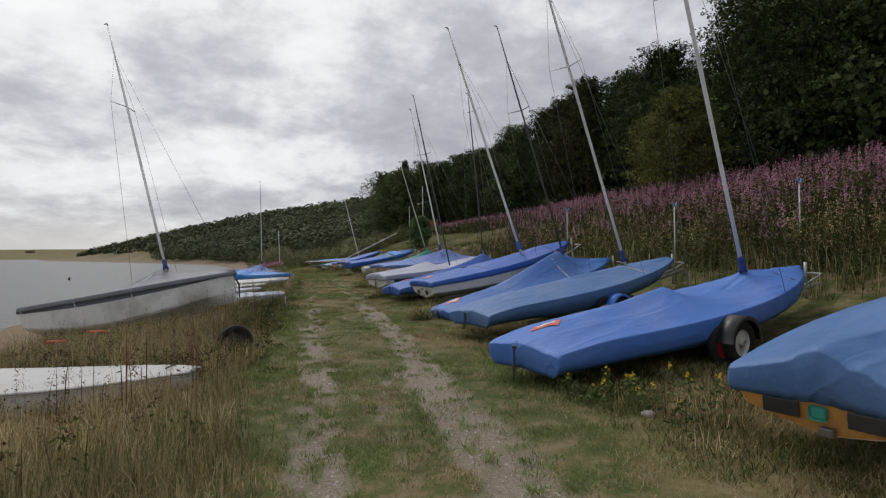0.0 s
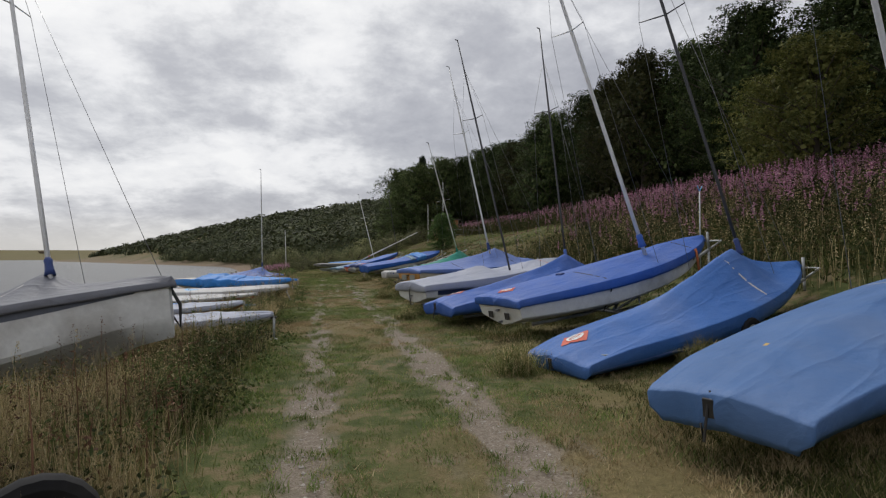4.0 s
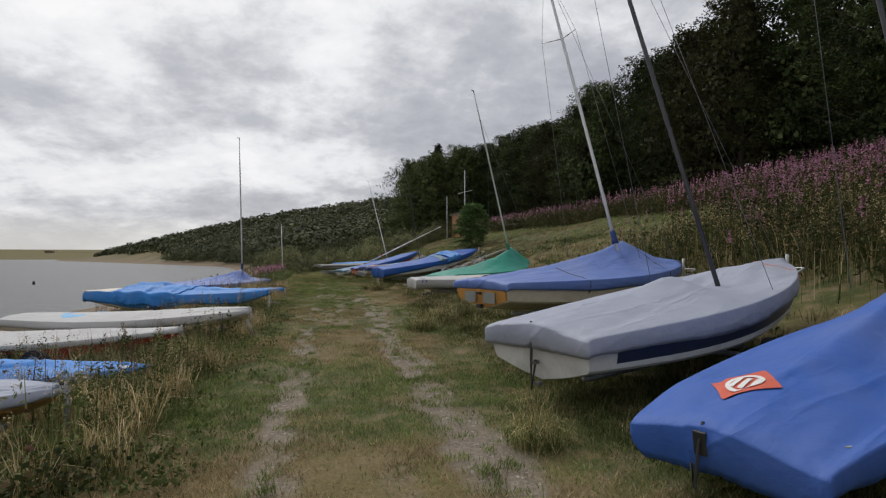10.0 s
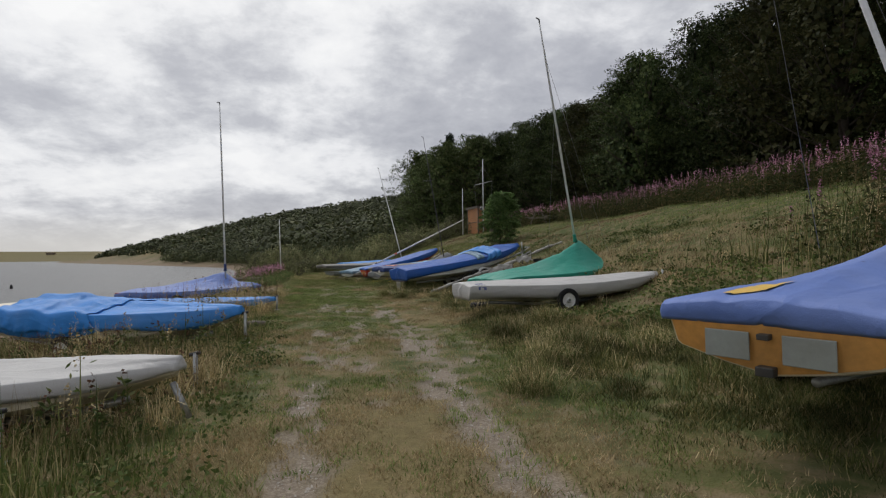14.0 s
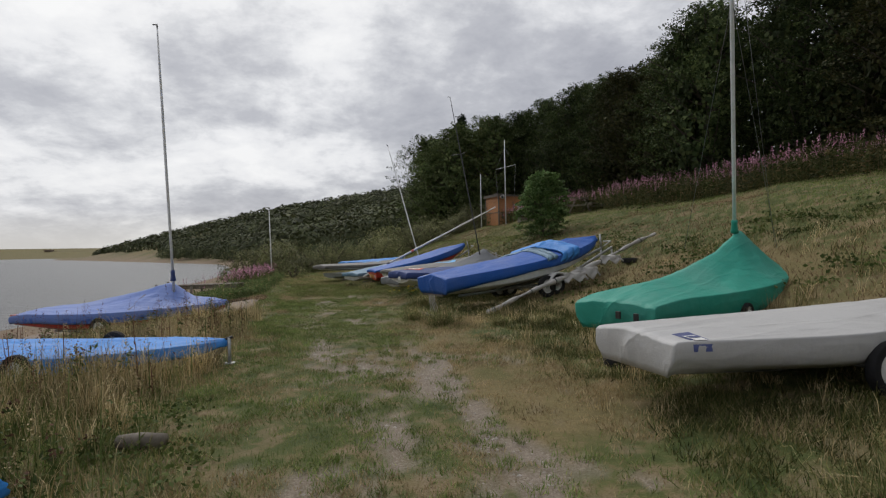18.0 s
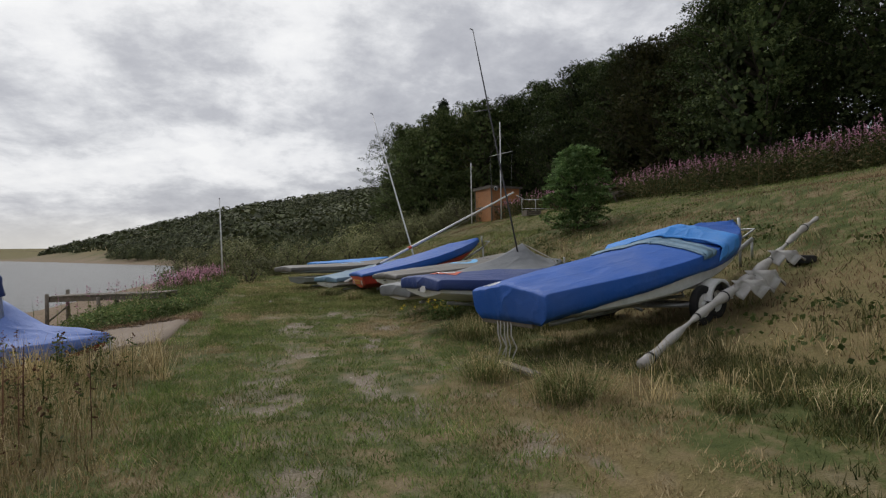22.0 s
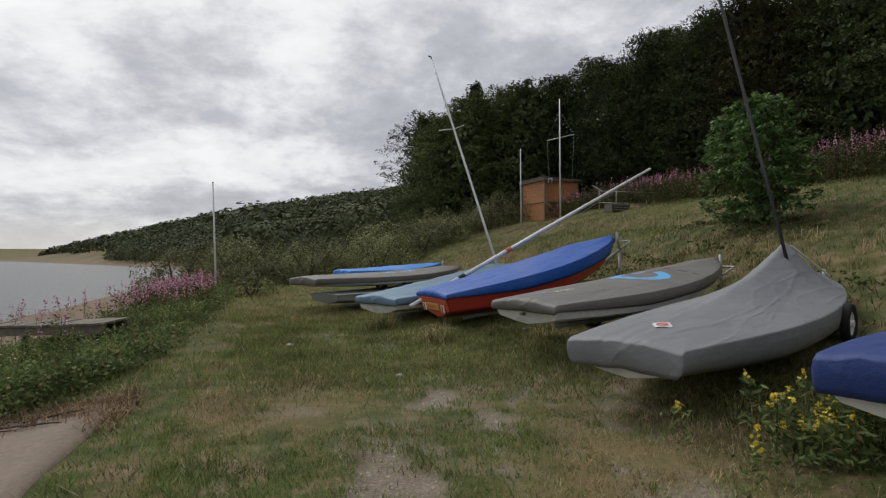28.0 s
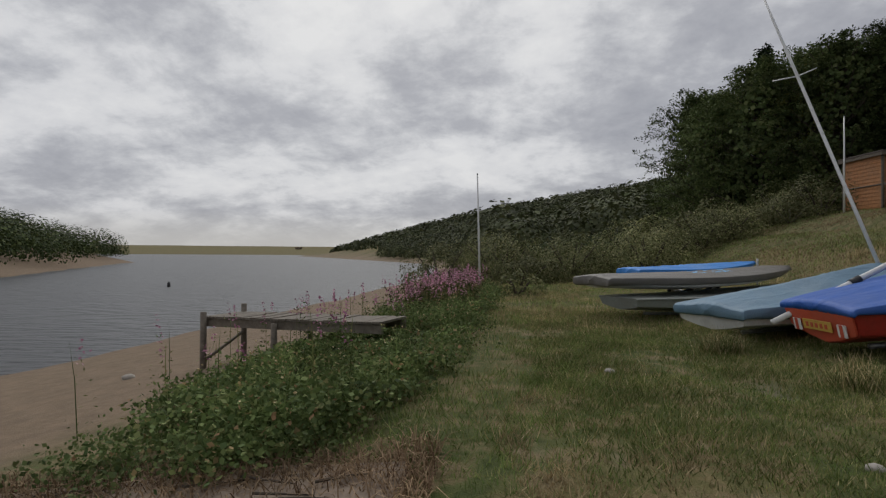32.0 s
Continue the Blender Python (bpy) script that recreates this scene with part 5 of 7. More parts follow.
# short props that hold the bows of the shore-side boats off the grass
for x, y, z in ((0.2, 11.12, 0.34), (-0.55, 14.3, 0.36), (-0.52, 18.45, 0.30), (0.34, 19.94, 0.36), (0.5, 22.88, 0.44), (0.74, 27.66, 0.34), (0.07, 33.22, 0.3)):
    g = ground_at(x, y)
    pr = tagged(empty("bow_prop", Matrix.Translation((x, y, g))), "galvanised jockey leg propping a dinghy's bow", "boat prop", "props under bows")
    tube("leg", [(0, 0, -0.05), (0, 0, max(z - g, 0.12))], 0.022, GALV, pr, 7)
    tube("crosspiece", [(-0.05, 0.02, max(z - g, 0.12) - 0.02), (0.04, -0.015, max(z - g, 0.12) + 0.005)], 0.018, PLASTIC_BLACK, pr, 6)
    box("foot_plate", (0.12, 0.12, 0.012), (0, 0, 0.006), GALV, pr, 0.002)


# ---- fast meshes for things nobody could count ----
def fast_mesh(name, verts, faces, mats, mat_index=None):
    """verts (N, 3); faces: arrays of equal-sided polygons, (M, k)."""
    me = bpy.data.meshes.new(name)
    me.vertices.add(len(verts))
    me.vertices.foreach_set("co", np.asarray(verts, np.float32).reshape(-1))
    groups = faces if isinstance(faces, list) else [faces]
    loops = np.concatenate([g.reshape(-1) for g in groups])
    sizes = np.concatenate([np.full(len(g), g.shape[1]) for g in groups])
    me.loops.add(len(loops))
    me.loops.foreach_set("vertex_index", loops.astype(np.int32))
    me.polygons.add(len(sizes))
    me.polygons.foreach_set("loop_start", np.concatenate([[0], np.cumsum(sizes)[:-1]]).astype(np.int32))
    for m in mats if isinstance(mats, (list, tuple)) else [mats]:
        me.materials.append(m)
    if mat_index is not None:
        me.polygons.foreach_set("material_index", np.asarray(mat_index, np.int32))
    me.update()
    me.validate()
    return me


def leaf_quads(centres, sizes, rng, droop=0.3, narrow=0.55):
    """Pointed leaves (rhombi), turned at random."""
    n = len(centres)
    a = rng.normal(size=(n, 3))
    a[:, 2] = a[:, 2] * 0.7 - droop
    a /= np.linalg.norm(a, axis=1)[:, None]
    b = np.cross(a, rng.normal(size=(n, 3)))
    b /= np.linalg.norm(b, axis=1)[:, None] + 1e-9
    s = np.asarray(sizes)[:, None]
    v = np.stack([centres - a * s * 0.5, centres + b * s * 0.5 * narrow, centres + a * s * 0.5, centres - b * s * 0.5 * narrow], 1).reshape(-1, 3)
    return v, np.arange(n * 4).reshape(-1, 4)


def leaf_plates(centres, normals, sizes, rng, jitter=0.5, narrow=0.6):
    """Pointed leaves that lie about square to the given directions."""
    n = len(centres)
    k = normals + rng.normal(size=(n, 3)) * jitter
    k /= np.linalg.norm(k, axis=1)[:, None] + 1e-9
    a = np.cross(k, rng.normal(size=(n, 3)))
    a /= np.linalg.norm(a, axis=1)[:, None] + 1e-9
    b = np.cross(k, a)
    s = np.asarray(sizes)[:, None]
    v = np.stack([centres - a * s * 0.5, centres + b * s * 0.5 * narrow, centres + a * s * 0.5, centres - b * s * 0.5 * narrow], 1).reshape(-1, 3)
    return v, np.arange(n * 4).reshape(-1, 4)


def short_blades(x, y, z, h, w, rng, bend=1.0):
    """Trodden blades too short to bend: one tapering face each."""
    n = len(x)
    ang, tw = rng.uniform(0, 2 * np.pi, n), rng.uniform(0, 2 * np.pi, n)
    wx, wy = np.cos(tw) * w / 2, np.sin(tw) * w / 2
    lean = rng.uniform(0.1, 1.0, n) * bend * h
    v = np.empty((n, 3, 3))
    v[:, 0] = np.stack([x - wx, y - wy, z - 0.008], 1)
    v[:, 1] = np.stack([x + wx, y + wy, z - 0.008], 1)
    v[:, 2] = np.stack([x + np.cos(ang) * lean, y + np.sin(ang) * lean, z + h], 1)
    return v.reshape(-1, 3), np.arange(n * 3).reshape(-1, 3)


def blades(x, y, z, h, w, rng, bend=0.35):
    """Grass blades: a quad and a tip, bent by their own weight. Returns verts and two face arrays."""
    n = len(x)
    ang = rng.uniform(0, 2 * np.pi, n)
    lean = rng.uniform(0.05, 1.0, n) * bend * h
    tw = rng.uniform(0, 2 * np.pi, n)
    wx, wy = np.cos(tw) * w / 2, np.sin(tw) * w / 2
    lx, ly = np.cos(ang) * lean, np.sin(ang) * lean
    v = np.empty((n, 5, 3))
    v[:, 0] = np.stack([x - wx, y - wy, z - 0.01], 1)
    v[:, 1] = np.stack([x + wx, y + wy, z - 0.01], 1)
    v[:, 2] = np.stack([x + wx * 0.75 + lx * 0.35, y + wy * 0.75 + ly * 0.35, z + h * 0.6], 1)
    v[:, 3] = np.stack([x - wx * 0.75 + lx * 0.35, y - wy * 0.75 + ly * 0.35, z + h * 0.6], 1)
    v[:, 4] = np.stack([x + lx, y + ly, z + h * np.sqrt(np.clip(1 - (lean / np.maximum(h, 1e-3)) ** 2, 0.2, 1))], 1)
    base = np.arange(n)[:, None] * 5
    return v.reshape(-1, 3), base + np.array([[0, 1, 2, 3]]), base + np.array([[3, 2, 4]])


def scatter(rng, n, x0, x1, y0, y1, keep):
    x, y = rng.uniform(x0, x1, n), rng.uniform(y0, y1, n)
    k = rng.uniform(size=n) < keep(x, y)
    return x[k], y[k]


def verge_x(y):
    """Where the mown track ends and the long growth on the water side begins."""
    return -0.12 + 0.032 * y + 0.5 * (fbm(y * 0.5, y * 0 + 1, 61) - 0.5)


def blade_stuff(name, label, x, y, h, w, mat, rng, bend=0.35, short=False):
    h = np.where(under_boat(x, y), np.minimum(h, np.where(x < 1.2, 0.05, 0.09)), h)
    if short:
        v, faces = short_blades(x, y, height(x, y), h, w, rng, bend)
    else:
        v, q, t = blades(x, y, height(x, y), h, w, rng, bend)
        faces = [q, t]
    ob = new(name, fast_mesh(name, v, faces, mat))
    return tagged(ob, label, "grass", kind="stuff")


rng = np.random.default_rng(4)
# short turf on the track and about the boats
tx, ty = scatter(rng, 1250000, -0.6, 6.4, -3.6, 46, lambda x, y: (1 - rut_mask(x, y) * 0.985) * np.where(x < verge_x(y) - 0.2, 0.35, 1) * np.clip(1.15 - (x - 3) * 0.14, 0.3, 1) * np.clip(1.1 - (y - 8) * 0.012, 0.6, 1) * (0.10 + 1.1 * smooth_step(0.36, 0.56, 0.6 * fbm(x * 1.5, y * 1.3, 71) + 0.4 * fbm(x * 4.5, y * 3.6, 70))) * ~slip_mask(x, y))
side = np.clip(np.abs(tx - 1.2 - 0.05 * ty) - 0.9, 0, 1.6)
th = (0.012 + 0.030 * rng.uniform(size=len(tx)) ** 1.5) * (1 + 0.7 * side) * (0.25 + 1.5 * fbm(tx * 1.3, ty * 1.3, 72))
crest = np.exp(-((tx - 0.95 - 0.054 * ty) / 0.36) ** 2)
dryness = fbm(tx * 0.5, ty * 0.4, 51) + 0.9 * (fbm(tx * 2.6, ty * 2.0, 52) - 0.5) + 0.34 * rng.uniform(size=len(tx)) - 0.04 - 0.13 * crest * smooth_step(3, 7, ty) - 0.16 * smooth_step(2.3, 3.4, tx - 0.045 * ty) - 0.06 * smooth_step(33, 36, ty) + 0.12 * (1 - smooth_step(1, 5, ty)) * crest + 0.05 * smooth_step(17, 24, ty) - 0.18 * smooth_step(36, 40, ty)
is_dry = dryness > 0.70
rank = (tx - 0.045 * ty > 2.5 + 0.6 * rng.uniform(size=len(tx))) & ~is_dry
blade_stuff("rank_turf", "dark rough turf around the dinghies", tx[rank], ty[rank], th[rank] * 1.3, 0.009, GRASS_DEEP, rng, 1.3, True)
for dry_part, mat, name in ((False, GRASS_TURF, "short_green_turf"), (True, TURF_DRY, "short_dry_turf")):
    k = (is_dry == dry_part) & ~rank
    blade_stuff(name, "short trodden turf along the lakeside track", tx[k], ty[k], th[k], 0.006 + 0.005 * rng.uniform(size=k.sum()), mat, rng, 1.4, True)

# thicker grass on the end of the track, its darker green standing for shade
ex, ey = scatter(rng, 130000, 1.2, 7.5, 36.5, 46, lambda x, y: (1 - rut_mask(x, y)) * smooth_step(36.5, 39, y + 0.5 * (x - 3)) * (0.25 + 0.75 * smooth_step(0.36, 0.54, fbm(x * 1.3, y * 1.3, 76))))
blade_stuff("end_turf", "turf at the end of the track, coloured darker green for shade", ex, ey, 0.02 + 0.05 * rng.uniform(size=len(ex)), 0.009, GRASS_GREEN, rng, 1.3, True)

# tufts that come up through the gravel
cx, cy = scatter(rng, 7500, -0.4, 4.4, -3.4, 38, lambda x, y: 0.5 * (rut_mask(x, y) > 0.3))
nb = 46
ux = np.repeat(cx, nb) + rng.normal(size=len(cx) * nb) * np.repeat(0.02 + 0.06 * rng.uniform(size=len(cx)), nb)
uy = np.repeat(cy, nb) + rng.normal(size=len(cx) * nb) * np.repeat(0.02 + 0.05 * rng.uniform(size=len(cx)), nb)
blade_stuff("rut_tufts", "small green tufts growing in the wheel ruts", ux, uy, 0.012 + 0.035 * rng.uniform(size=len(ux)), 0.007, GRASS_TURF, rng, 1.2, True)

# rank grass about and under the boats on the bank side
qx, qy = scatter(rng, 5200, 2.9, 10.5, -3.6, 50, lambda x, y: smooth_step(0.1, 1.3, x - (2.55 + 0.045 * y)) * (0.12 + 0.88 * smooth_step(0.38, 0.6, fbm(x * 0.7, y * 0.7, 81))) * (1 - 0.4 * smooth_step(7, 9, x)))
nb = 34
mx, my = np.repeat(qx, nb) + rng.normal(size=len(qx) * nb) * 0.07, np.repeat(qy, nb) + rng.normal(size=len(qx) * nb) * 0.07
mh = (0.05 + 0.20 * rng.uniform(size=len(mx))) * np.repeat(0.45 + 1.0 * rng.uniform(size=len(qx)) ** 1.6, nb)
k = np.repeat(rng.uniform(size=len(qx)), nb) + 0.5 * (rng.uniform(size=len(mx)) - 0.5) < 0.80 - 0.25 * smooth_step(18, 26, my)
blade_stuff("rank_green_grass", "rank green grass around the dinghies", mx[k], my[k], mh[k], 0.007, GRASS_DEEP, rng, 1.3)
blade_stuff("rank_dry_grass", "straw-coloured rank grass around the dinghies", mx[~k], my[~k], mh[~k] * 1.2, 0.005, GRASS_DRY, rng, 1.1)

# big arching tussocks beside the track and between the dinghies
tus = [(2.95, 7.6, 0.42), (3.35, 8.2, 0.36), (4.9, 7.0, 0.40), (2.75, 13.0, 0.30), (3.1, 13.6, 0.34), (3.3, 19.2, 0.40), (3.9, 20.2, 0.44), (4.6, 21.0, 0.42), (5.2, 20.2, 0.4), (4.2, 22.3, 0.40), (5.0, 22.6, 0.46), (4.0, 30.0, 0.42), (3.7, 30.9, 0.34), (4.3, 33.0, 0.42), (3.9, 40.2, 0.36), (3.4, 41.9, 0.36), (5.4, 28.8, 0.24), (4.8, 29.2, 0.22)]
tr_ = np.array(tus)
nb = 900
ux = np.repeat(tr_[:, 0], nb) + rng.normal(size=len(tr_) * nb) * np.repeat(tr_[:, 2] * 0.28, nb)
uy = np.repeat(tr_[:, 1], nb) + rng.normal(size=len(tr_) * nb) * np.repeat(tr_[:, 2] * 0.28, nb)
uh = np.repeat(tr_[:, 2], nb) * (0.35 + 0.65 * rng.uniform(size=len(ux)))
k = rng.uniform(size=len(ux)) < 0.72
blade_stuff("green_tussocks", "arching green grass tussocks beside the dinghies", ux[k], uy[k], uh[k], 0.005, GRASS_GREEN, rng, 1.7)
blade_stuff("pale_tussock_blades", "bleached blades in the grass tussocks", ux[~k], uy[~k], uh[~k] * 1.1, 0.004, GRASS_DRY, rng, 1.5)

# tall seeding grass on the water side
lx, ly = scatter(rng, 260000, -5.2, 1.3, -3.7, 34.3, lambda x, y: smooth_step(-0.1, 0.5, verge_x(y) - x) * (1 - 0.8 * smooth_step(2.6, 4.2, -x - 1.4 * (y < 12))) * (0.25 + 0.75 * smooth_step(0.3, 0.62, fbm(x * 0.8, y * 0.8, 91))))
lh = (0.16 + 0.42 * rng.uniform(size=len(lx)) ** 1.2) * (0.55 + 0.9 * fbm(lx * 0.5, ly * 0.35, 92)) * np.clip(0.35 + 0.45 * (verge_x(ly) - lx), 0.3, 1.1) * (1 - 0.2 * smooth_step(10, 14, ly)) * (1 - 0.35 * smooth_step(29, 31, ly)) * np.where((ly > 1.2) & (ly < 3.4) & (lx < -0.5), 0.5, 1.0)
straw = fbm(lx * 0.45, ly * 0.3, 93) + 0.4 * rng.uniform(size=len(lx))
k = straw < 0.60 + 0.07 * smooth_step(4, 9, ly) + 0.1 * (fbm(lx * 1.1, ly * 0.8, 94) - 0.5)
blade_stuff("long_green_grass", "long green grass on the shore side of the track", lx[k], ly[k], lh[k], 0.008, GRASS_GREEN, rng, 0.7)
blade_stuff("long_dry_grass", "tall straw-coloured seeding grass", lx[~k], ly[~k], lh[~k] * 1.2, 0.005, GRASS_DRY, rng, 0.75)

nx0, ny0 = scatter(rng, 90000, -3.4, 0.4, -3.6, 11, lambda x, y: smooth_step(0.0, 0.4, verge_x(y) - x) * (0.3 + 0.7 * smooth_step(0.32, 0.6, fbm(x * 1.1, y * 0.9, 90))) * np.where((y > 1.4) & (y < 3.6) & (x < -0.7), 0.4, 1.0))
nh = (0.22 + 0.38 * rng.uniform(size=len(nx0))) * np.clip(0.4 + 0.6 * (verge_x(ny0) - nx0), 0.35, 1.0) * np.where((ny0 > 0.2) & (ny0 < 3.4) & (nx0 < -0.5), 0.6, 1.0)
k = fbm(nx0 * 0.8, ny0 * 0.6, 89) + 0.4 * (rng.uniform(size=len(nx0)) - 0.5) < 0.47
blade_stuff("verge_green_blades", "fresh green blades in the long verge grass", nx0[k], ny0[k], nh[k] * 0.85, 0.006, GRASS_GREEN, rng, 0.9)
blade_stuff("verge_straw_stems", "thin straw stems in the long verge grass", nx0[~k], ny0[~k], nh[~k] * 1.15, 0.004, GRASS_DRY, rng, 0.8)

# arching straw tussocks on the shore verge
qx, qy = scatter(rng, 900, -3.2, 0.9, -3.2, 33, lambda x, y: smooth_step(0.0, 0.35, verge_x(y) - x) * smooth_step(0.48, 0.6, fbm(x * 0.7, y * 0.45, 98)))
nb = 60
ux, uy = np.repeat(qx, nb) + rng.normal(size=len(qx) * nb) * 0.05, np.repeat(qy, nb) + rng.normal(size=len(qx) * nb) * 0.05
uh = np.repeat(0.28 + 0.30 * rng.uniform(size=len(qx)), nb) * (0.5 + 0.6 * rng.uniform(size=len(ux)))
blade_stuff("straw_tussocks", "arching straw-coloured grass tussocks by the shore", ux, uy, uh, 0.005, GRASS_DRY, rng, 1.1)

# mown slope up to the shed
sx, sy = scatter(rng, 180000, 5.8, 19, 22, 64, lambda x, y: (0.35 + 0.65 * fbm(x * 0.7, y * 0.7, 95)) * smooth_step(5.8, 8, x))
sd = fbm(sx * 0.35, sy * 0.25, 96) + 0.5 * (fbm(sx * 1.5, sy * 1.0, 99) - 0.5) + 0.3 * rng.uniform(size=len(sx)) + 0.16 * smooth_step(11, 8, sx) - 0.10 * smooth_step(11, 13, sx)
k = sd < 0.66
hi = sx > 12.6 + 0.5 * rng.normal(size=len(sx))
blade_stuff("slope_green_grass", "mown green grass on the bank below the wood", sx[k & hi], sy[k & hi], 0.03 + 0.05 * rng.uniform(size=(k & hi).sum()), 0.016, GRASS_TURF, rng, 1.2, True)
blade_stuff("slope_rough_grass", "rough dark grass on the lower bank", sx[k & ~hi], sy[k & ~hi], 0.05 + 0.10 * rng.uniform(size=(k & ~hi).sum()), 0.014, GRASS_GREEN, rng, 1.2, True)
blade_stuff("slope_dry_grass", "scorched brown grass on the bank", sx[~k], sy[~k], 0.03 + 0.05 * rng.uniform(size=(~k).sum()), 0.016, GRASS_DEAD, rng, 1.2, True)
fx, fy = scatter(rng, 80000, -0.6, 12, 44, 62, lambda x, y: 0.7 + 0 * x)
blade_stuff("far_meadow_grass", "rough green and straw grass at the end of the track", fx, fy, 0.03 + 0.07 * rng.uniform(size=len(fx)), 0.014, GRASS_TURF, rng, 1.2, True)
fx, fy = scatter(rng, 60000, 0.2, 7, 38.5, 58, lambda x, y: smooth_step(0.36, 0.56, fbm(x * 0.5, y * 0.5, 97)) * (0.12 + 0.88 * smooth_step(42, 46, y)))
blade_stuff("far_meadow_straw", "dry straw grass at the end of the track", fx, fy, 0.04 + 0.10 * rng.uniform(size=len(fx)), 0.008, GRASS_DRY, rng, 1.1, True)


def herb_stuff(name, label, x, y, h, rng, leaf_mat, flower_mat, spike, leaves=12, flowers=16, leaf_size=0.09, petal=0.035, category="wildflowers"):
    """Upright herbs: a stem, leaves up it and a flower spike at the top."""
    clear = ~under_boat(x, y)
    x, y, h = x[clear], y[clear], h[clear]
    n = len(x)
    z = height(x, y)
    lean = rng.normal(size=(n, 2)) * 0.08
    v1, q1, t1 = blades(x, y, z, h, np.full(n, 0.012), rng, 0.12)
    verts, faces, index = [v1], [q1, t1], [np.zeros(len(q1)), np.zeros(len(t1))]
    at = len(v1)

    def along(count, f0, f1, spread):
        f = rng.uniform(f0, f1, (n, count))
        r = spread * (1.1 - f)
        px = x[:, None] + lean[:, :1] * f * h[:, None] + rng.normal(size=(n, count)) * r
        py = y[:, None] + lean[:, 1:] * f * h[:, None] + rng.normal(size=(n, count)) * r
        return np.stack([px, py, z[:, None] + f * h[:, None]], -1).reshape(-1, 3)

    lv, lf = leaf_quads(along(leaves, 0.08, 1 - spike * 0.6, 0.10), np.repeat(leaf_size * (0.7 + 0.6 * rng.uniform(size=n)), leaves), rng, 0.1, 0.3)
    verts.append(lv)
    faces.append(lf + at)
    index.append(np.zeros(len(lf)))
    at += len(lv)
    if flowers:
        fv, ff = leaf_quads(along(flowers, 1 - spike, 1.03, 0.075), np.repeat(petal * (0.8 + 0.5 * rng.uniform(size=n)), flowers), rng, 0, 0.9)
        verts.append(fv)
        faces.append(ff + at)
        index.append(np.ones(len(ff)))
    me = fast_mesh(name, np.concatenate(verts), faces, [leaf_mat, flower_mat], np.concatenate(index))
    return tagged(new(name, me), label, category, kind="stuff")


# rosebay willowherb on the bank, thick near the start and in a band below the wood
wx, wy = scatter(rng, 9000, 8.3, 16.5, -3, 24, lambda x, y: smooth_step(8.2, 9.4, x - 0.4 * (fbm(y * 0.4, y * 0, 101) - 0.5)) * (1 - 0.75 * smooth_step(13, 16.5, x)) * (1 - smooth_step(18, 23, y)))
bloom = fbm(wx * 0.45, wy * 0.45, 104) + 0.5 * (rng.uniform(size=len(wx)) - 0.5) + 0.22 * smooth_step(8.8, 12.5, wx) > 0.68
herb_stuff("willowherb_bank", "tall pink rosebay willowherb crowding the bank", wx[bloom], wy[bloom], 0.85 + 0.7 * rng.uniform(size=bloom.sum()), rng, BANK_LEAF, PINK, 0.24, 22, 22, 0.11, 0.036)
herb_stuff("unflowered_herbs", "tall green and tan herbs gone to seed on the bank", wx[~bloom], wy[~bloom], 0.6 + 0.7 * rng.uniform(size=(~bloom).sum()), rng, BANK_LEAF, GRASS_DRY, 0.4, 24, 14, 0.11, 0.02, "weeds")
wx, wy = scatter(rng, 9000, 15.0, 20.5, 10, 62, lambda x, y: smooth_step(15.2, 17, x + 1.6 * (fbm(y * 0.25, y * 0, 102) - 0.5)))
bloom = fbm(wx * 0.5, wy * 0.35, 107) + 0.6 * (rng.uniform(size=len(wx)) - 0.5) > 0.58
herb_stuff("willowherb_band", "pink willowherb in a band along the edge of the wood", wx[bloom], wy[bloom], 0.75 + 0.6 * rng.uniform(size=bloom.sum()), rng, BANK_LEAF, PINK, 0.24, 16, 13, 0.13, 0.038)
herb_stuff("willowherb_gone_over", "willowherb gone over to tan stems along the wood", wx[~bloom], wy[~bloom], 0.7 + 0.5 * rng.uniform(size=(~bloom).sum()), rng, BANK_LEAF, BANK_LEAF, 0.3, 18, 8, 0.13, 0.04, "weeds")
wx, wy = scatter(rng, 420, -1.7, 0.25, 45.5, 54, lambda x, y: 0.2 + 0.8 * smooth_step(0.45, 0.6, fbm(x * 0.9, y * 0.6, 103)))
herb_stuff("willowherb_clump", "pink willowherb clump around the thin pole on the shore", wx, wy, 0.45 + 0.45 * rng.uniform(size=len(wx)), rng, BANK_LEAF, PINK, 0.3, 20, 13, 0.09, 0.034)
wx, wy = scatter(rng, 190, -2.8, 0.1, 39.2, 48, lambda x, y: 0.15 + 0.85 * smooth_step(0.45, 0.6, fbm(x * 0.8, y * 0.8, 118)))
herb_stuff("scattered_willowherb", "scattered willowherb among the brambles", wx, wy, 0.50 + 0.45 * rng.uniform(size=len(wx)), rng, WEED, PINK, 0.28, 26, 16, 0.05, 0.026)
# green undergrowth on the bank
ux, uy = scatter(rng, 30000, 8.0, 21, -3.5, 26, lambda x, y: 0.8 * smooth_step(7.8, 9, x) * (1 - smooth_step(20, 25, y)))
blade_stuff("bank_undergrowth", "tangled green grass under the willowherb", ux, uy, 0.4 + 0.5 * rng.uniform(size=len(ux)), 0.014, GRASS_DEEP, rng, 0.6)
ux, uy = scatter(rng, 6000, 8.0, 18, -3.5, 24, lambda x, y: 0.8 * smooth_step(7.8, 9, x) * (1 - smooth_step(19, 24, y)))
blade_stuff("bank_straw", "dry grass stems on the bank", ux, uy, 0.5 + 0.5 * rng.uniform(size=len(ux)), 0.009, GRASS_DRY, rng, 0.4)
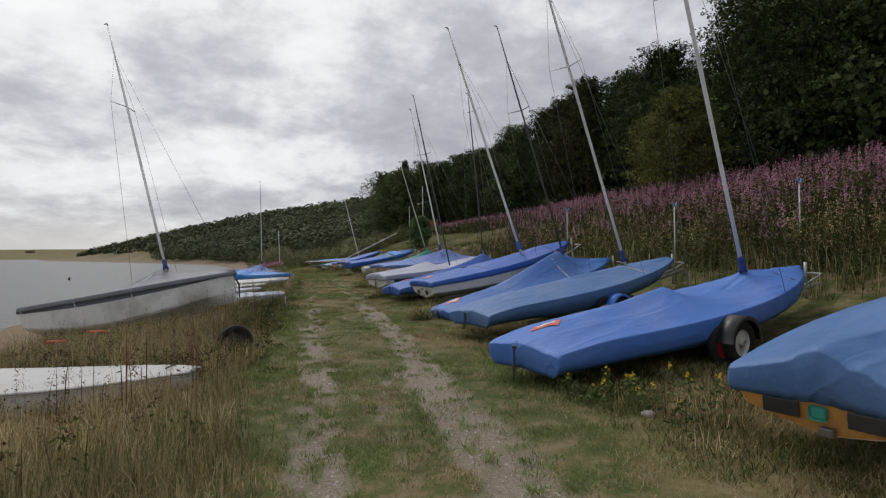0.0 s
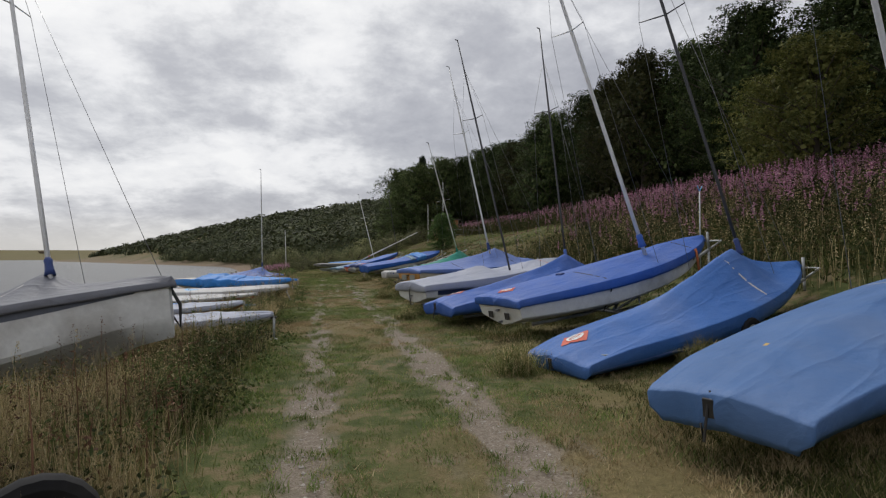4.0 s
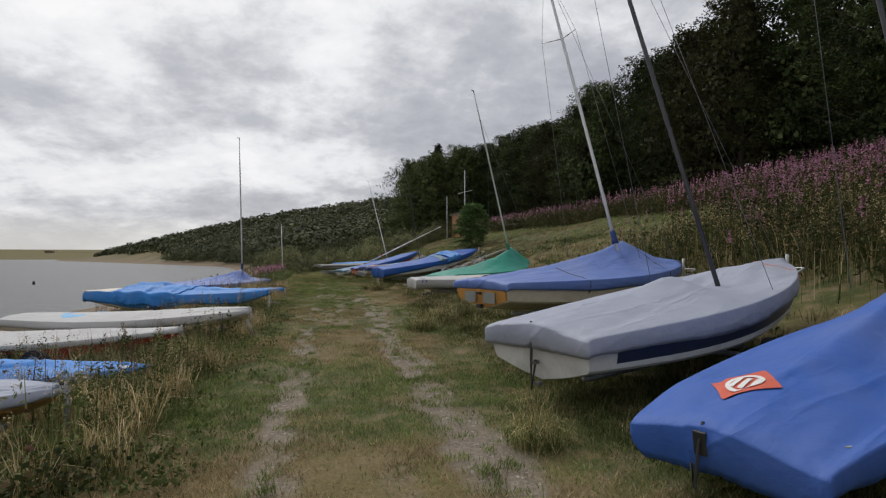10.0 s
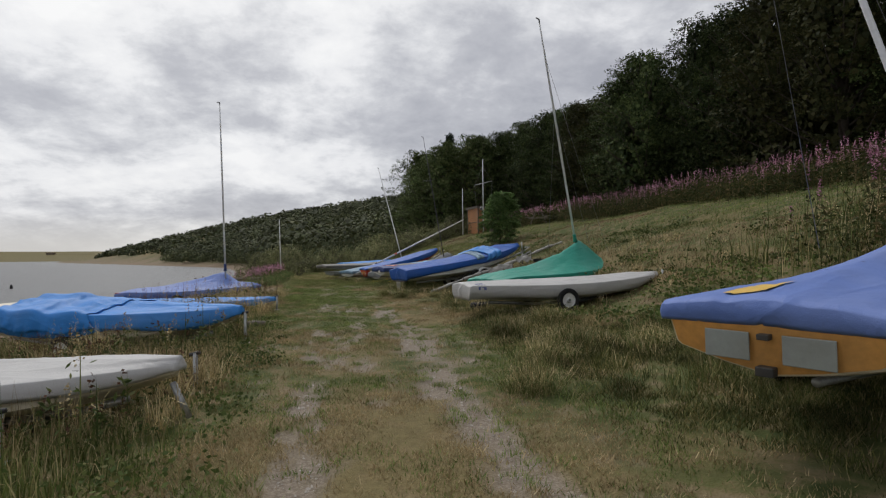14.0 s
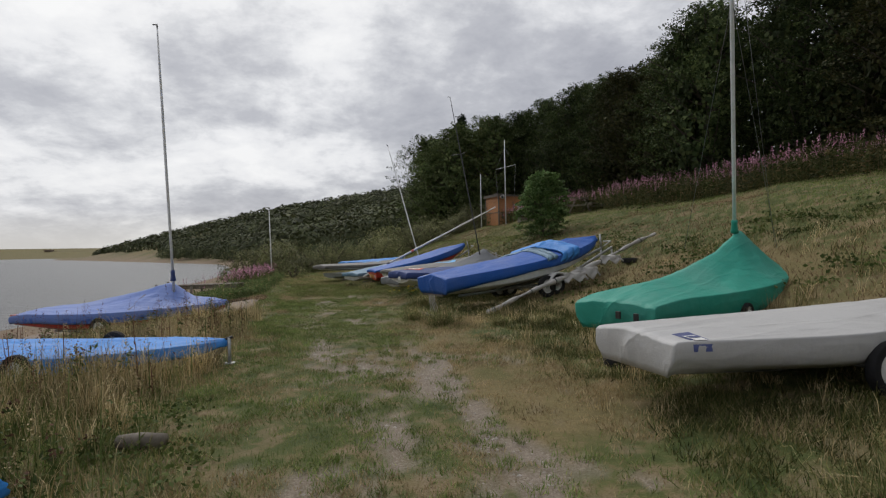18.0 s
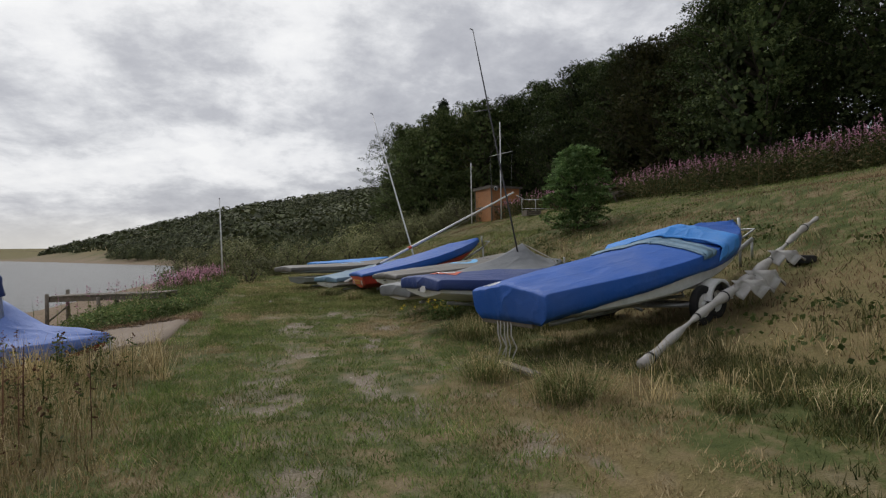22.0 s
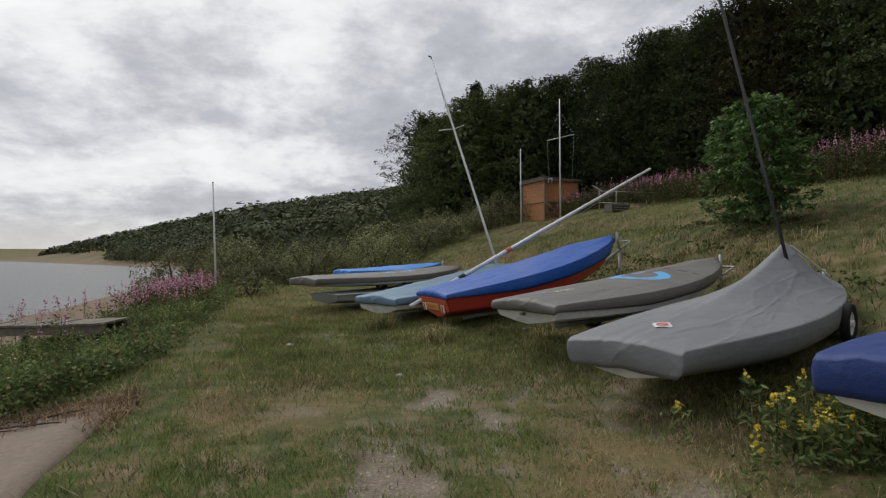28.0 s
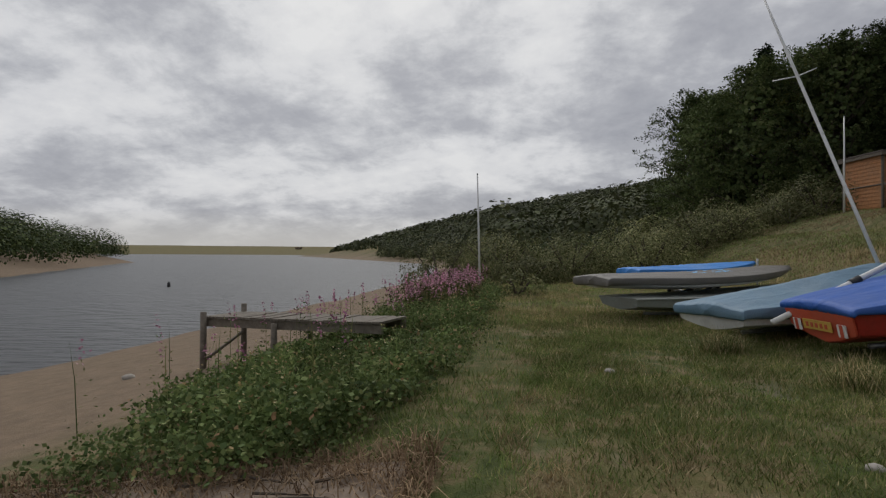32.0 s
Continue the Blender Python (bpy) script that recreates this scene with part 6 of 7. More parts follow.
# docks, thistles and other weeds on the water side
wx, wy = scatter(rng, 2600, -4.5, 0.9, -3.2, 33, lambda x, y: smooth_step(0.1, 0.7, verge_x(y) - x) * (0.12 + 0.88 * smooth_step(0.42, 0.6, fbm(x * 0.6, y * 0.5, 105))) * (0.3 + 0.7 * smooth_step(2, 7, y)))
herb_stuff("shore_weeds", "mixed green weeds in the long grass by the shore", wx, wy, 0.15 + 0.4 * rng.uniform(size=len(wx)) ** 1.4, rng, WEED, SEED_BROWN, 0.2, 26, 6, 0.065, 0.025, "weeds")
wx, wy = scatter(rng, 1500, -4.0, 0.8, 1.0, 31, lambda x, y: smooth_step(0.15, 0.6, verge_x(y) - x) * smooth_step(0.4, 0.55, fbm(x * 0.6, y * 0.4, 106)))
herb_stuff("brown_docks", "rust-brown seeding docks in the long grass", wx, wy, (0.35 + 0.55 * rng.uniform(size=len(wx))) * np.where((wy > 17) & (wy < 24), 0.6, 1), rng, SEED_BROWN, SEED_BROWN, 0.42, 8, 56, 0.05, 0.011, "weeds")
wx, wy = scatter(rng, 5200, -3.8, 0.5, 2.5, 18, lambda x, y: smooth_step(0.15, 0.6, verge_x(y) - x) * smooth_step(0.40, 0.56, fbm(x * 0.7, y * 0.5, 108)))
herb_stuff("verge_weeds", "dense grey-green weeds along the verge of the track", wx, wy, 0.22 + 0.36 * rng.uniform(size=len(wx)), rng, WEED, GRASS_DRY, 0.16, 30, 8, 0.05, 0.014, "weeds")
wx, wy = scatter(rng, 420, -3.4, 0.7, 8, 30, lambda x, y: smooth_step(0.1, 0.5, verge_x(y) - x))
herb_stuff("pale_seed_heads", "pale fluffy seed heads above the weeds", wx, wy, 0.4 + 0.35 * rng.uniform(size=len(wx)), rng, WEED, GRASS_DRY, 0.26, 16, 34, 0.045, 0.014, "weeds")


def bramble(name, label, x, y, top, per, size, mat, rng, spread=0.16):
    """Low leafy scrub: leaves heaped over the ground up to a given height."""
    clear = ~under_boat(x, y)
    x, y, top = x[clear], y[clear], top[clear]
    n = len(x)
    c = np.stack([np.repeat(x, per), np.repeat(y, per), np.repeat(height(x, y), per)], 1)
    c[:, :2] += rng.normal(size=(n * per, 2)) * spread
    c[:, 2] += np.repeat(top, per) * np.sqrt(rng.uniform(size=n * per))
    v, f = leaf_quads(c, size * (0.6 + 0.8 * rng.uniform(size=n * per)), rng, 0.05, 0.75)
    return tagged(new(name, fast_mesh(name, v, f, mat)), label, "bramble", kind="stuff")


def bramble_edge(y):
    """The landward edge of the scrub, drawn back beside the top of the slip."""
    return np.interp(y, [37.8, 38.4, 39.5, 42, 54], [-0.25, 0.05, 0.30, 0.58, 0.62])


bx, by = scatter(rng, 3600, -3.6, 0.75, 37.85, 53, lambda x, y: smooth_step(0.0, 0.25, bramble_edge(y) - x + 0.4 * (fbm(y * 0.9, y * 0, 111) - 0.5)) * smooth_step(0, 0.5, x + 2.35 - 0.14 * np.maximum(y - 41, 0) + 0.9 * (fbm(x, y, 112) - 0.5)) * (0.25 + 0.75 * smooth_step(0.36, 0.52, fbm(x * 1.2, y * 1.2, 114))))
low = fbm(bx * 1.6, by * 1.6, 113) < 0.5
bramble("bramble_bank", "dark-green brambles along the shore bank", bx[low], by[low], 0.06 + 0.34 * fbm(bx[low] * 1.6, by[low] * 1.6, 113) ** 1.3, 84, 0.033, LEAF_BRAMBLE, rng, 0.13)
bramble("bramble_mounds", "taller mounds of broad-leaved bramble on the shore bank", bx[~low], by[~low], 0.14 + 0.30 * fbm(bx[~low] * 2.1, by[~low] * 2.1, 117) ** 1.3, 84, 0.042, LEAF_BRAMBLE, rng, 0.13)
nx_, ny_ = scatter(rng, 1100, -2.6, 0.5, 38.2, 52, lambda x, y: smooth_step(0.0, 0.25, bramble_edge(y) - 0.1 - x) * smooth_step(0, 0.5, x + 2.1 - 0.14 * np.maximum(y - 41, 0)) * smooth_step(0.4, 0.55, fbm(x * 1.3, y * 1.3, 116)))
herb_stuff("nettles", "upright green nettles among the brambles", nx_, ny_, 0.25 + 0.35 * rng.uniform(size=len(nx_)), rng, LEAF_BRAMBLE, GRASS_DRY, 0.12, 34, 3, 0.06, 0.02, "weeds")
bx, by = scatter(rng, 2600, -2.6, 0.4, 3.0, 14, lambda x, y: smooth_step(0.1, 0.4, verge_x(y) - x) * smooth_step(0.44, 0.56, fbm(x * 0.9, y * 0.7, 118)))
bramble("verge_brambles", "dark low brambles tangled in the verge grass", bx, by, 0.10 + 0.22 * rng.uniform(size=len(bx)), 40, 0.036, BANK_LEAF, rng, 0.12)
bx, by = scatter(rng, 420, 0.0, 1.0, 2, 26, lambda x, y: 0.5 * (np.abs(x - verge_x(y) + 0.1) < 0.35))
bramble("broad_leaf_weeds", "broad-leaved green weeds at the verge", bx, by, 0.06 + 0.08 * rng.uniform(size=len(bx)), 40, 0.034, WEED, rng, 0.1)
bx, by = scatter(rng, 900, 6.5, 12.6, 20, 44, lambda x, y: smooth_step(0.50, 0.62, fbm(x * 0.9, y * 0.7, 119)))
bramble("bank_weeds", "low dock and thistle leaves scattered over the lower bank", bx, by, 0.05 + 0.14 * rng.uniform(size=len(bx)), 26, 0.06, WEED, rng, 0.16)
bx, by = scatter(rng, 900, 5.4, 9.5, -3, 34, lambda x, y: smooth_step(0.52, 0.66, fbm(x * 0.5, y * 0.5, 115)))
bramble("boatside_weeds", "low broad-leaved weeds between the dinghies", bx, by, 0.10 + 0.16 * rng.uniform(size=len(bx)), 28, 0.06, WEED, rng)
for cx, cy, n in ((4.75, 34.95, 70), (5.1, 34.6, 40), (2.85, 0.3, 12)):
    px, py = cx + 0.30 * rng.normal(size=n), cy + 0.30 * rng.normal(size=n)
    herb_stuff("ragwort", "yellow-flowered weed clump beside the dinghies", px, py, 0.18 + 0.24 * rng.uniform(size=n), rng, LEAF_BRAMBLE, YELLOW, 0.2, 60, 10, 0.065, 0.024)


# ---- trees ----
def tree_parts(seed, tall, radius, trunk_r, mat, clusters, leaves, size, low=0.12, conifer=False, stems=1):
    """A tree with a tapered trunk, limbs and a crown of many small leaves."""
    r = np.random.default_rng(seed)
    top = empty("tree")
    tv, tf = [], []

    def add(points, radii, sides=7):
        v, f = tube_geo(points, radii, sides, False)
        o = len(tv)
        tv.extend(v)
        tf.extend([tuple(i + o for i in q) for q in f])

    centres = []
    for s in range(stems):
        ox, oy = (0, 0) if stems == 1 else (r.normal() * 0.5, r.normal() * 0.5)
        pts = [Vector((ox + r.normal() * 0.03 * tall * f, oy + r.normal() * 0.03 * tall * f, tall * f - 0.25 * (f == 0))) for f in (0, 0.15, 0.35, 0.6, 0.85, 0.97)]
        add(pts, [trunk_r * 1.25, trunk_r, trunk_r * 0.8, trunk_r * 0.5, trunk_r * 0.2, 0.02])
        for i in range(clusters // stems):
            f = low + (1 - low) * r.uniform() ** (1.15 if conifer else 0.8)
            if conifer:
                reach = radius * (1.02 - f) * r.uniform(0.45, 1.05)
            else:
                g = (f - low) / (1 - low)
                reach = radius * (math.sin(math.pi * min(0.16 + 0.80 * g, 1)) ** 0.55) * (0.42 + 0.6 * r.uniform() ** 0.5)
            a = r.uniform(0, 2 * math.pi)
            lump = 1 + 0.28 * math.sin(3 * a + seed) * math.cos(5 * f + seed)
            c = Vector((ox + math.cos(a) * reach * lump, oy + math.sin(a) * reach * lump, tall * f - (0.10 * reach if conifer else 0)))
            centres.append(c)
            if i % (5 if conifer else 4) == 0:
                base = Vector((ox, oy, tall * max(0.06, f - 0.18)))
                mid = base.lerp(c, 0.55) + Vector((0, 0, -0.05 * reach))
                add([base, mid, c], [trunk_r * 0.28, trunk_r * 0.16, 0.012], 5)
    piece("trunk", tv, tf, BARK, top, True)
    # each cluster is a flat spray of leaves that reaches out from the trunk and droops at its tip
    cc = np.array([tuple(c) for c in centres])
    out = cc * np.array([1, 1, 0.0])
    out /= np.linalg.norm(out, axis=1)[:, None] + 1e-6
    tilt = r.normal(size=(len(cc), 3)) * 0.22
    reach_dir = out + tilt + np.array([0, 0, -0.28 if conifer else 0.10])
    reach_dir /= np.linalg.norm(reach_dir, axis=1)[:, None]
    facing = np.array([0, 0, 1.0]) + 0.75 * out + r.normal(size=(len(cc), 3)) * 0.25
    facing -= reach_dir * (facing * reach_dir).sum(1)[:, None]
    facing /= np.linalg.norm(facing, axis=1)[:, None]
    across = np.cross(facing, reach_dir)
    n = len(cc) * leaves
    t = r.uniform(-0.5, 0.5, n)
    wide = r.uniform(-1, 1, n) * (0.55 - 0.85 * np.clip(t, -0.1, 0.5)) * (0.75 if conifer else 1.0)
    long_, broad = radius * 0.36, radius * 0.24
    rep = lambda q: np.repeat(q, leaves, 0)
    pts = rep(cc) + rep(reach_dir) * (t * long_)[:, None] + rep(across) * (wide * broad)[:, None]
    pts += rep(facing) * (r.normal(size=n) * radius * 0.022 - 0.25 * t * t * long_)[:, None]
    keep = pts[:, 2] > 0.05
    v, f = leaf_plates(pts[keep], rep(facing)[keep], size * (0.6 + 0.8 * r.uniform(size=keep.sum())), r, 0.42, 0.32 if conifer else 0.62)
    # the shaded leaves inside the crown, in larger overlapping bunches
    inner = np.repeat(cc, 12, 0) * np.array([0.60, 0.60, 0.95]) + r.normal(size=(len(cc) * 12, 3)) * radius * 0.08
    v_in, f_in = leaf_plates(inner, np.repeat(out, 12, 0), radius * 0.085 * (0.6 + 0.7 * r.uniform(size=len(inner))), r, 0.35, 0.85)
    v, f = np.concatenate([v, v_in]), np.concatenate([f, f_in + len(v)])
    crown = new("crown", fast_mesh("crown", v, f, mat))
    crown.parent = top
    return top


def plant(proto, x, y, scale, turn, label="", sink=0.15):
    m = Matrix.Translation((x, y, ground_at(x, y) - sink)) @ Matrix.Rotation(turn, 4, "Z")
    t = copy_thing(proto, m)
    t.scale = (scale, scale, scale * random.uniform(0.9, 1.1))
    if label:
        tagged(t, label)
    return t


random.seed(12)
PROTO = []
for seed, args in ((1, (9.5, 2.9, 0.22, LEAF_DARK, 380, 60, 0.105, 0.03)), (2, (9.0, 3.2, 0.24, LEAF_DARK, 380, 60, 0.108, 0.03)), (3, (8.6, 2.7, 0.18, LEAF_BROWN, 350, 60, 0.100, 0.03))):
    t = tree_parts(seed, *args)
    PROTO.append(tagged(t, "dense dark-green broadleaved tree at the wood's edge", "tree", "wood along the bank"))
CONIFER = tagged(tree_parts(7, 11.0, 2.5, 0.2, NEEDLES, 330, 34, 0.25, 0.06, True), "dark pointed conifer standing above the wood", "tree", "wood along the bank")
YELLOW_TREE = tagged(tree_parts(9, 8.6, 3.0, 0.18, LEAF_YELLOW, 260, 46, 0.14), "yellow-green bushy tree in front of the dark wood", "tree", "wood along the bank")
END_TREE = tagged(tree_parts(12, 9.0, 3.1, 0.2, LEAF_MID, 340, 60, 0.12, 0.05), "mid-green broadleaved tree where the wood ends", "tree", "wood along the bank")
INNER = tagged(tree_parts(5, 9.6, 3.4, 0.22, LEAF_DARK, 190, 34, 0.20, 0.02), "dark tree deep in the wood", "tree", "wood along the bank")
spots = []
for row, (x0, step) in enumerate(((21.8, 3.0), (25.5, 3.4), (30.5, 6.0))):
    y = -14.0 + row
    while y < (76 if row < 2 else 92):
        spots.append((x0 + random.uniform(-1, 1) + (0.02 * max(0, 30 - y)), y + random.uniform(-0.8, 0.8), row))
        y += step
spots += [(14.4, 73.5, 3), (16.2, 70.5, 3), (18.6, 67.5, 3), (16.2, 76.5, 3), (20.0, 73, 3), (15.5, 80, 3), (17.5, 84, 3), (22, 80, 3)]
for i, (x, y, row) in enumerate(spots):
    kind = random.choice([0, 1, 0, 1, 2])
    if row in (1, 2) and random.random() < 0.35:
        proto, sc = CONIFER, random.uniform(0.7, 0.85)
    elif row == 3:
        proto, sc = END_TREE, random.uniform(1.0, 1.22)
    elif row in (1, 2) or y < 6:
        proto, sc = INNER, random.uniform(0.95, 1.2)
    else:
        proto, sc = PROTO[kind], random.uniform(0.9, 1.12)
    if row < 3:
        sc *= float(np.interp(y, [20, 26, 36, 44, 50, 64, 70], [1.0, 0.95, 1.0, 1.0, 0.92, 0.88, 0.86])) * (0.85 if row else 1.0)
    plant(proto, x, y, sc, random.uniform(0, 6.28))
for x, y, s in ((22.5, 14.5, 1.35), (24.5, 18.5, 1.3), (23.5, 9.5, 1.3)):
    plant(PROTO[1], x, y, s, x)
plant(CONIFER, 16.8, 72.0, 1.12, 1.0)
plant(YELLOW_TREE, 19.0, 70.0, 1.02, 2.0, "tree with yellowing leaves behind the shed")
plant(YELLOW_TREE, 15.8, 15.0, 0.62, 0.4, "lighter bushy tree in front of the dark wood")
plant(YELLOW_TREE, 17.2, 18.0, 0.6, 2.4, "lighter bushy tree in front of the dark wood")
for x, y, s in ((21.6, 57.4, 0.94), (22.2, 54.4, 0.94)):
    plant(PROTO[0], x, y, s, y)
for k, p in enumerate((*PROTO, CONIFER, YELLOW_TREE, INNER, END_TREE)):
    p.location = (34 + k * 3.2, 40, ground_at(34 + k * 3.2, 40) - 0.2)
sap = tree_parts(21, 2.7, 0.98, 0.05, LEAF_FRESH, 360, 44, 0.085, 0.03)
sap.location = (11.3, 41.65, ground_at(11.3, 41.65) - 0.08)
tagged(sap, "bushy bright-green sapling on the mown bank", "tree")


# ---- hedge and far woods ----
def bush(x, y, r, h, rng, mat, label, leaves=1500, size=0.14, name="bush"):
    a = rng.normal(size=(leaves, 3))
    a /= np.linalg.norm(a, axis=1)[:, None]
    a[:, 2] = np.abs(a[:, 2])
    k = (0.74 + 0.26 * rng.uniform(size=leaves) ** 0.5) * (1 + 0.22 * np.sin(4 * np.arctan2(a[:, 1], a[:, 0]) + x) * np.cos(5 * a[:, 2] + y))
    c = a * k[:, None] * np.array([r, r, h])
    v, f = leaf_plates(c, a + np.array([0, 0, 0.15]), size * (0.6 + 0.8 * rng.uniform(size=leaves)), rng, 0.32, 0.6)
    top = empty(name, Matrix.Translation((x, y, ground_at(x, y))))
    cr = new("foliage", fast_mesh("foliage", v, f, mat))
    cr.parent = top
    tv, tf = [], []
    for i in range(5):
        ang = 6.28 * i / 5 + x
        vv, ff = tube_geo([(0, 0, -0.1), (math.cos(ang) * r * 0.3, math.sin(ang) * r * 0.3, h * 0.45), (math.cos(ang) * r * 0.6, math.sin(ang) * r * 0.6, h * 0.8)], [0.05, 0.035, 0.012], 5, False)
        o = len(tv)
        tv += vv
        tf += [tuple(q + o for q in g) for g in ff]
    piece("branch_frame", tv, tf, BARK, top)
    return tagged(top, label, "bush", "bushes beyond the boats")


brng = np.random.default_rng(8)
for i in range(26):
    f = i / 25
    x, y = -0.5 + 15.5 * f + brng.normal() * 0.7, 58.5 + 6.5 * f + brng.normal() * 1.6
    bush(x, y, brng.uniform(1.2, 2.6), brng.uniform(1.0, 2.2), brng, LEAF_HEDGE, "grey-green willow scrub bush beyond the boats", 3600, 0.09)
for i in range(16):
    x, y = -3.0 + 15 * brng.uniform(), 68 + 14 * brng.uniform()
    bush(x, y, brng.uniform(1.6, 2.6), brng.uniform(1.5, 2.6), brng, LEAF_HEDGE if i % 2 else LEAF_DARK, "rounded green bush at the foot of the hill", 1800, 0.15)
bush(1.2, 50.6, 0.8, 0.7, brng, LEAF_HEDGE, "low bush at the end of the track", 600, 0.1)


def far_wood(name, label, xs, ys, rs, per, size, mat, rng, squash=1.0):
    n = len(xs)
    a = rng.normal(size=(n, per, 3))
    a /= np.linalg.norm(a, axis=2)[..., None]
    a[..., 2] = np.abs(a[..., 2]) * squash
    k = 0.82 + 0.18 * rng.uniform(size=(n, per, 1)) ** 0.5
    base = np.stack([xs, ys, height(xs, ys) + rs * 0.15], 1)
    c = base[:, None] + a * k * rs[:, None, None]
    s = np.repeat(size * rs, per) * (0.6 + 0.8 * rng.uniform(size=n * per))
    v, f = leaf_plates(c.reshape(-1, 3), a.reshape(-1, 3), s, rng, 0.25, 0.8)
    return tagged(new(name, fast_mesh(name, v, f, mat)), label, "woodland", kind="stuff")


x, y = scatter(rng, 3000, -60, 90, 84, 260, lambda x, y: ((x - shore_x(y)) > 4.5) * (0.35 + 0.65 * smooth_step(0.35, 0.55, fbm(x * 0.05, y * 0.05, 121))) * smooth_step(200, 60, x + 0.2 * y))
far_wood("hillside_scrub", "scrub and trees covering the near hillside across the bay", x, y, 1.5 + 3.8 * rng.uniform(size=len(x)) ** 1.7, 230, 0.12, LEAF_FAR, rng, 1.15)
x, y = scatter(rng, 5200, -220, 160, 230, 620, lambda x, y: ((x - shore_x(y)) > 14) * (0.4 + 0.6 * smooth_step(0.35, 0.55, fbm(x * 0.03, y * 0.03, 122))))
far_wood("distant_woods", "distant dark woodland along the far shore", x, y, 2.4 + 2.4 * rng.uniform(size=len(x)), 34, 0.34, LEAF_FAR, rng)
x, y = scatter(rng, 2600, -200, -50, 40, 200, lambda x, y: (headland(x, y) > -0.9) * 1.0)
far_wood("headland_wood", "dark trees on the wooded point across the water", x, y, 2.0 + 1.8 * rng.uniform(size=len(x)), 150, 0.13, LEAF_DARK, rng, 1.7)


# ---- shore, jetty and concrete slip ----
def slip():
    us, vs = np.linspace(-9.0, 0.38, 40), np.linspace(34.5, 38.05, 18)
    top, faces = [], []
    for j, y in enumerate(vs):
        for x in us:
            wob = 0.10 * (float(fbm(y * 1.7, x * 0.4, 131)) - 0.5) * (1 if x > 0.2 else 0)
            far = 0.25 * (float(fbm(x * 1.5, 3, 132)) - 0.5) * (1 if j == len(vs) - 1 else 0)
            top.append((x + wob, y + far, ground_at(x, y) + 0.035))
    n = len(us)
    for j in range(len(vs) - 1):
        for i in range(n - 1):
            a = j * n + i
            faces.append((a, a + 1, a + 1 + n, a + n))
    ob = piece("concrete_slip", top, faces, CONCRETE, None, True)
    so = ob.modifiers.new("slab", "SOLIDIFY")
    so.thickness, so.offset = 0.14, -1
    return tagged(ob, "worn sandy concrete slipway down to the beach", "slipway", kind="structure")


slip()


def jetty():
    p0, p1 = Vector((-3.5, 43.23, 0.16)), Vector((-0.6, 42.4, 0.22))
    d = (p1 - p0).normalized()
    s = Vector((-d.y, d.x, 0))
    top = tagged(empty("jetty", Matrix.Translation(p0)), "weathered timber jetty standing on the dry beach", "jetty")
    L = (p1 - p0).length
    turn = Matrix((d, s, d.cross(s))).transposed().to_4x4()
    n = 24
    for i in range(n):
        c = d * (L * (i + 0.5) / n) + Vector((0, 0, 0.02 + 0.006 * random.uniform(-1, 1)))
        box("deck_board", (L / n - 0.012, 0.78, 0.03), c, OLD_WOOD, top, 0.0, turn)
    for k in (-0.33, 0.33):
        a, b = s * k + Vector((0, 0, -0.06)), d * L + s * k + Vector((0, 0, -0.06))
        box("bearer", (L, 0.05, 0.12), (a + b) / 2, OLD_WOOD, top, 0.004, turn)
    for along, tall in ((0.05, 0.10), (1.35, 0.0)):
        for k in (-0.42, 0.42):
            f = p0 + d * along + s * k
            z = ground_at(f.x, f.y) - 0.2
            tube("post", [Vector((f.x, f.y, z)) - p0, Vector((f.x, f.y, p0.z + tall + (0.06 if k > 0 else 0.0))) - p0], [0.05, 0.046], OLD_WOOD, top, 8)
    a = p0 + d * 0.05 - s * 0.42
    b = p0 + d * 0.05 + s * 0.42
    tube("brace", [Vector((a.x, a.y, ground_at(a.x, a.y) + 0.1)) - p0, Vector((b.x, b.y, -0.12)) - p0], 0.025, OLD_WOOD, top, 6)


jetty()


def stone(x, y, r, label="rounded pale stone on the ground"):
    bm = bmesh.new()
    bmesh.ops.create_icosphere(bm, subdivisions=2, radius=r)
    for v in bm.verts:
        v.co *= 1 + 0.25 * noise.noise(v.co * (2.0 / r) + Vector((x, y, 0)))
        v.co.z *= 0.6
    ob = part("stone", bm, STONE)
    ob.location = (x, y, ground_at(x, y) + r * 0.2)
    return tagged(ob, label, "stone", "stones")


stone(-4.6, 42.6, 0.09, "lone boulder on the beach sand")
for x, y, r in ((3.05, 0.1, 0.06), (2.9, 38.3, 0.05), (1.9, 40.6, 0.05), (4.0, 9.0, 0.05), (4.6, 11.2, 0.04)):
    stone(x, y, r)

# gravel lying loose in the ruts
px, py = scatter(rng, 60000, -0.4, 4.4, -3.6, 39, lambda x, y: rut_mask(x, y) * 0.5)
pr = 0.005 + 0.014 * rng.uniform(size=len(px)) ** 3
pz = height(px, py) - 0.022
oct_v = np.array([(1, 0, 0), (0, 1, 0), (-1, 0, 0), (0, -1, 0), (0, 0, 0.7), (0, 0, -0.7)])
oct_f = np.array([(0, 1, 4), (1, 2, 4), (2, 3, 4), (3, 0, 4)])
jig = 1 + 0.5 * (rng.uniform(size=(len(px), 6, 1)) - 0.5)
pv = np.stack([px, py, pz], 1)[:, None] + oct_v[None] * jig * pr[:, None, None]
pf = (oct_f[None] + (np.arange(len(px)) * 6)[:, None, None]).reshape(-1, 3)
tagged(new("loose_gravel", fast_mesh("loose_gravel", pv.reshape(-1, 3), pf, STONE)), "loose pale gravel in the wheel ruts", "gravel", kind="stuff")


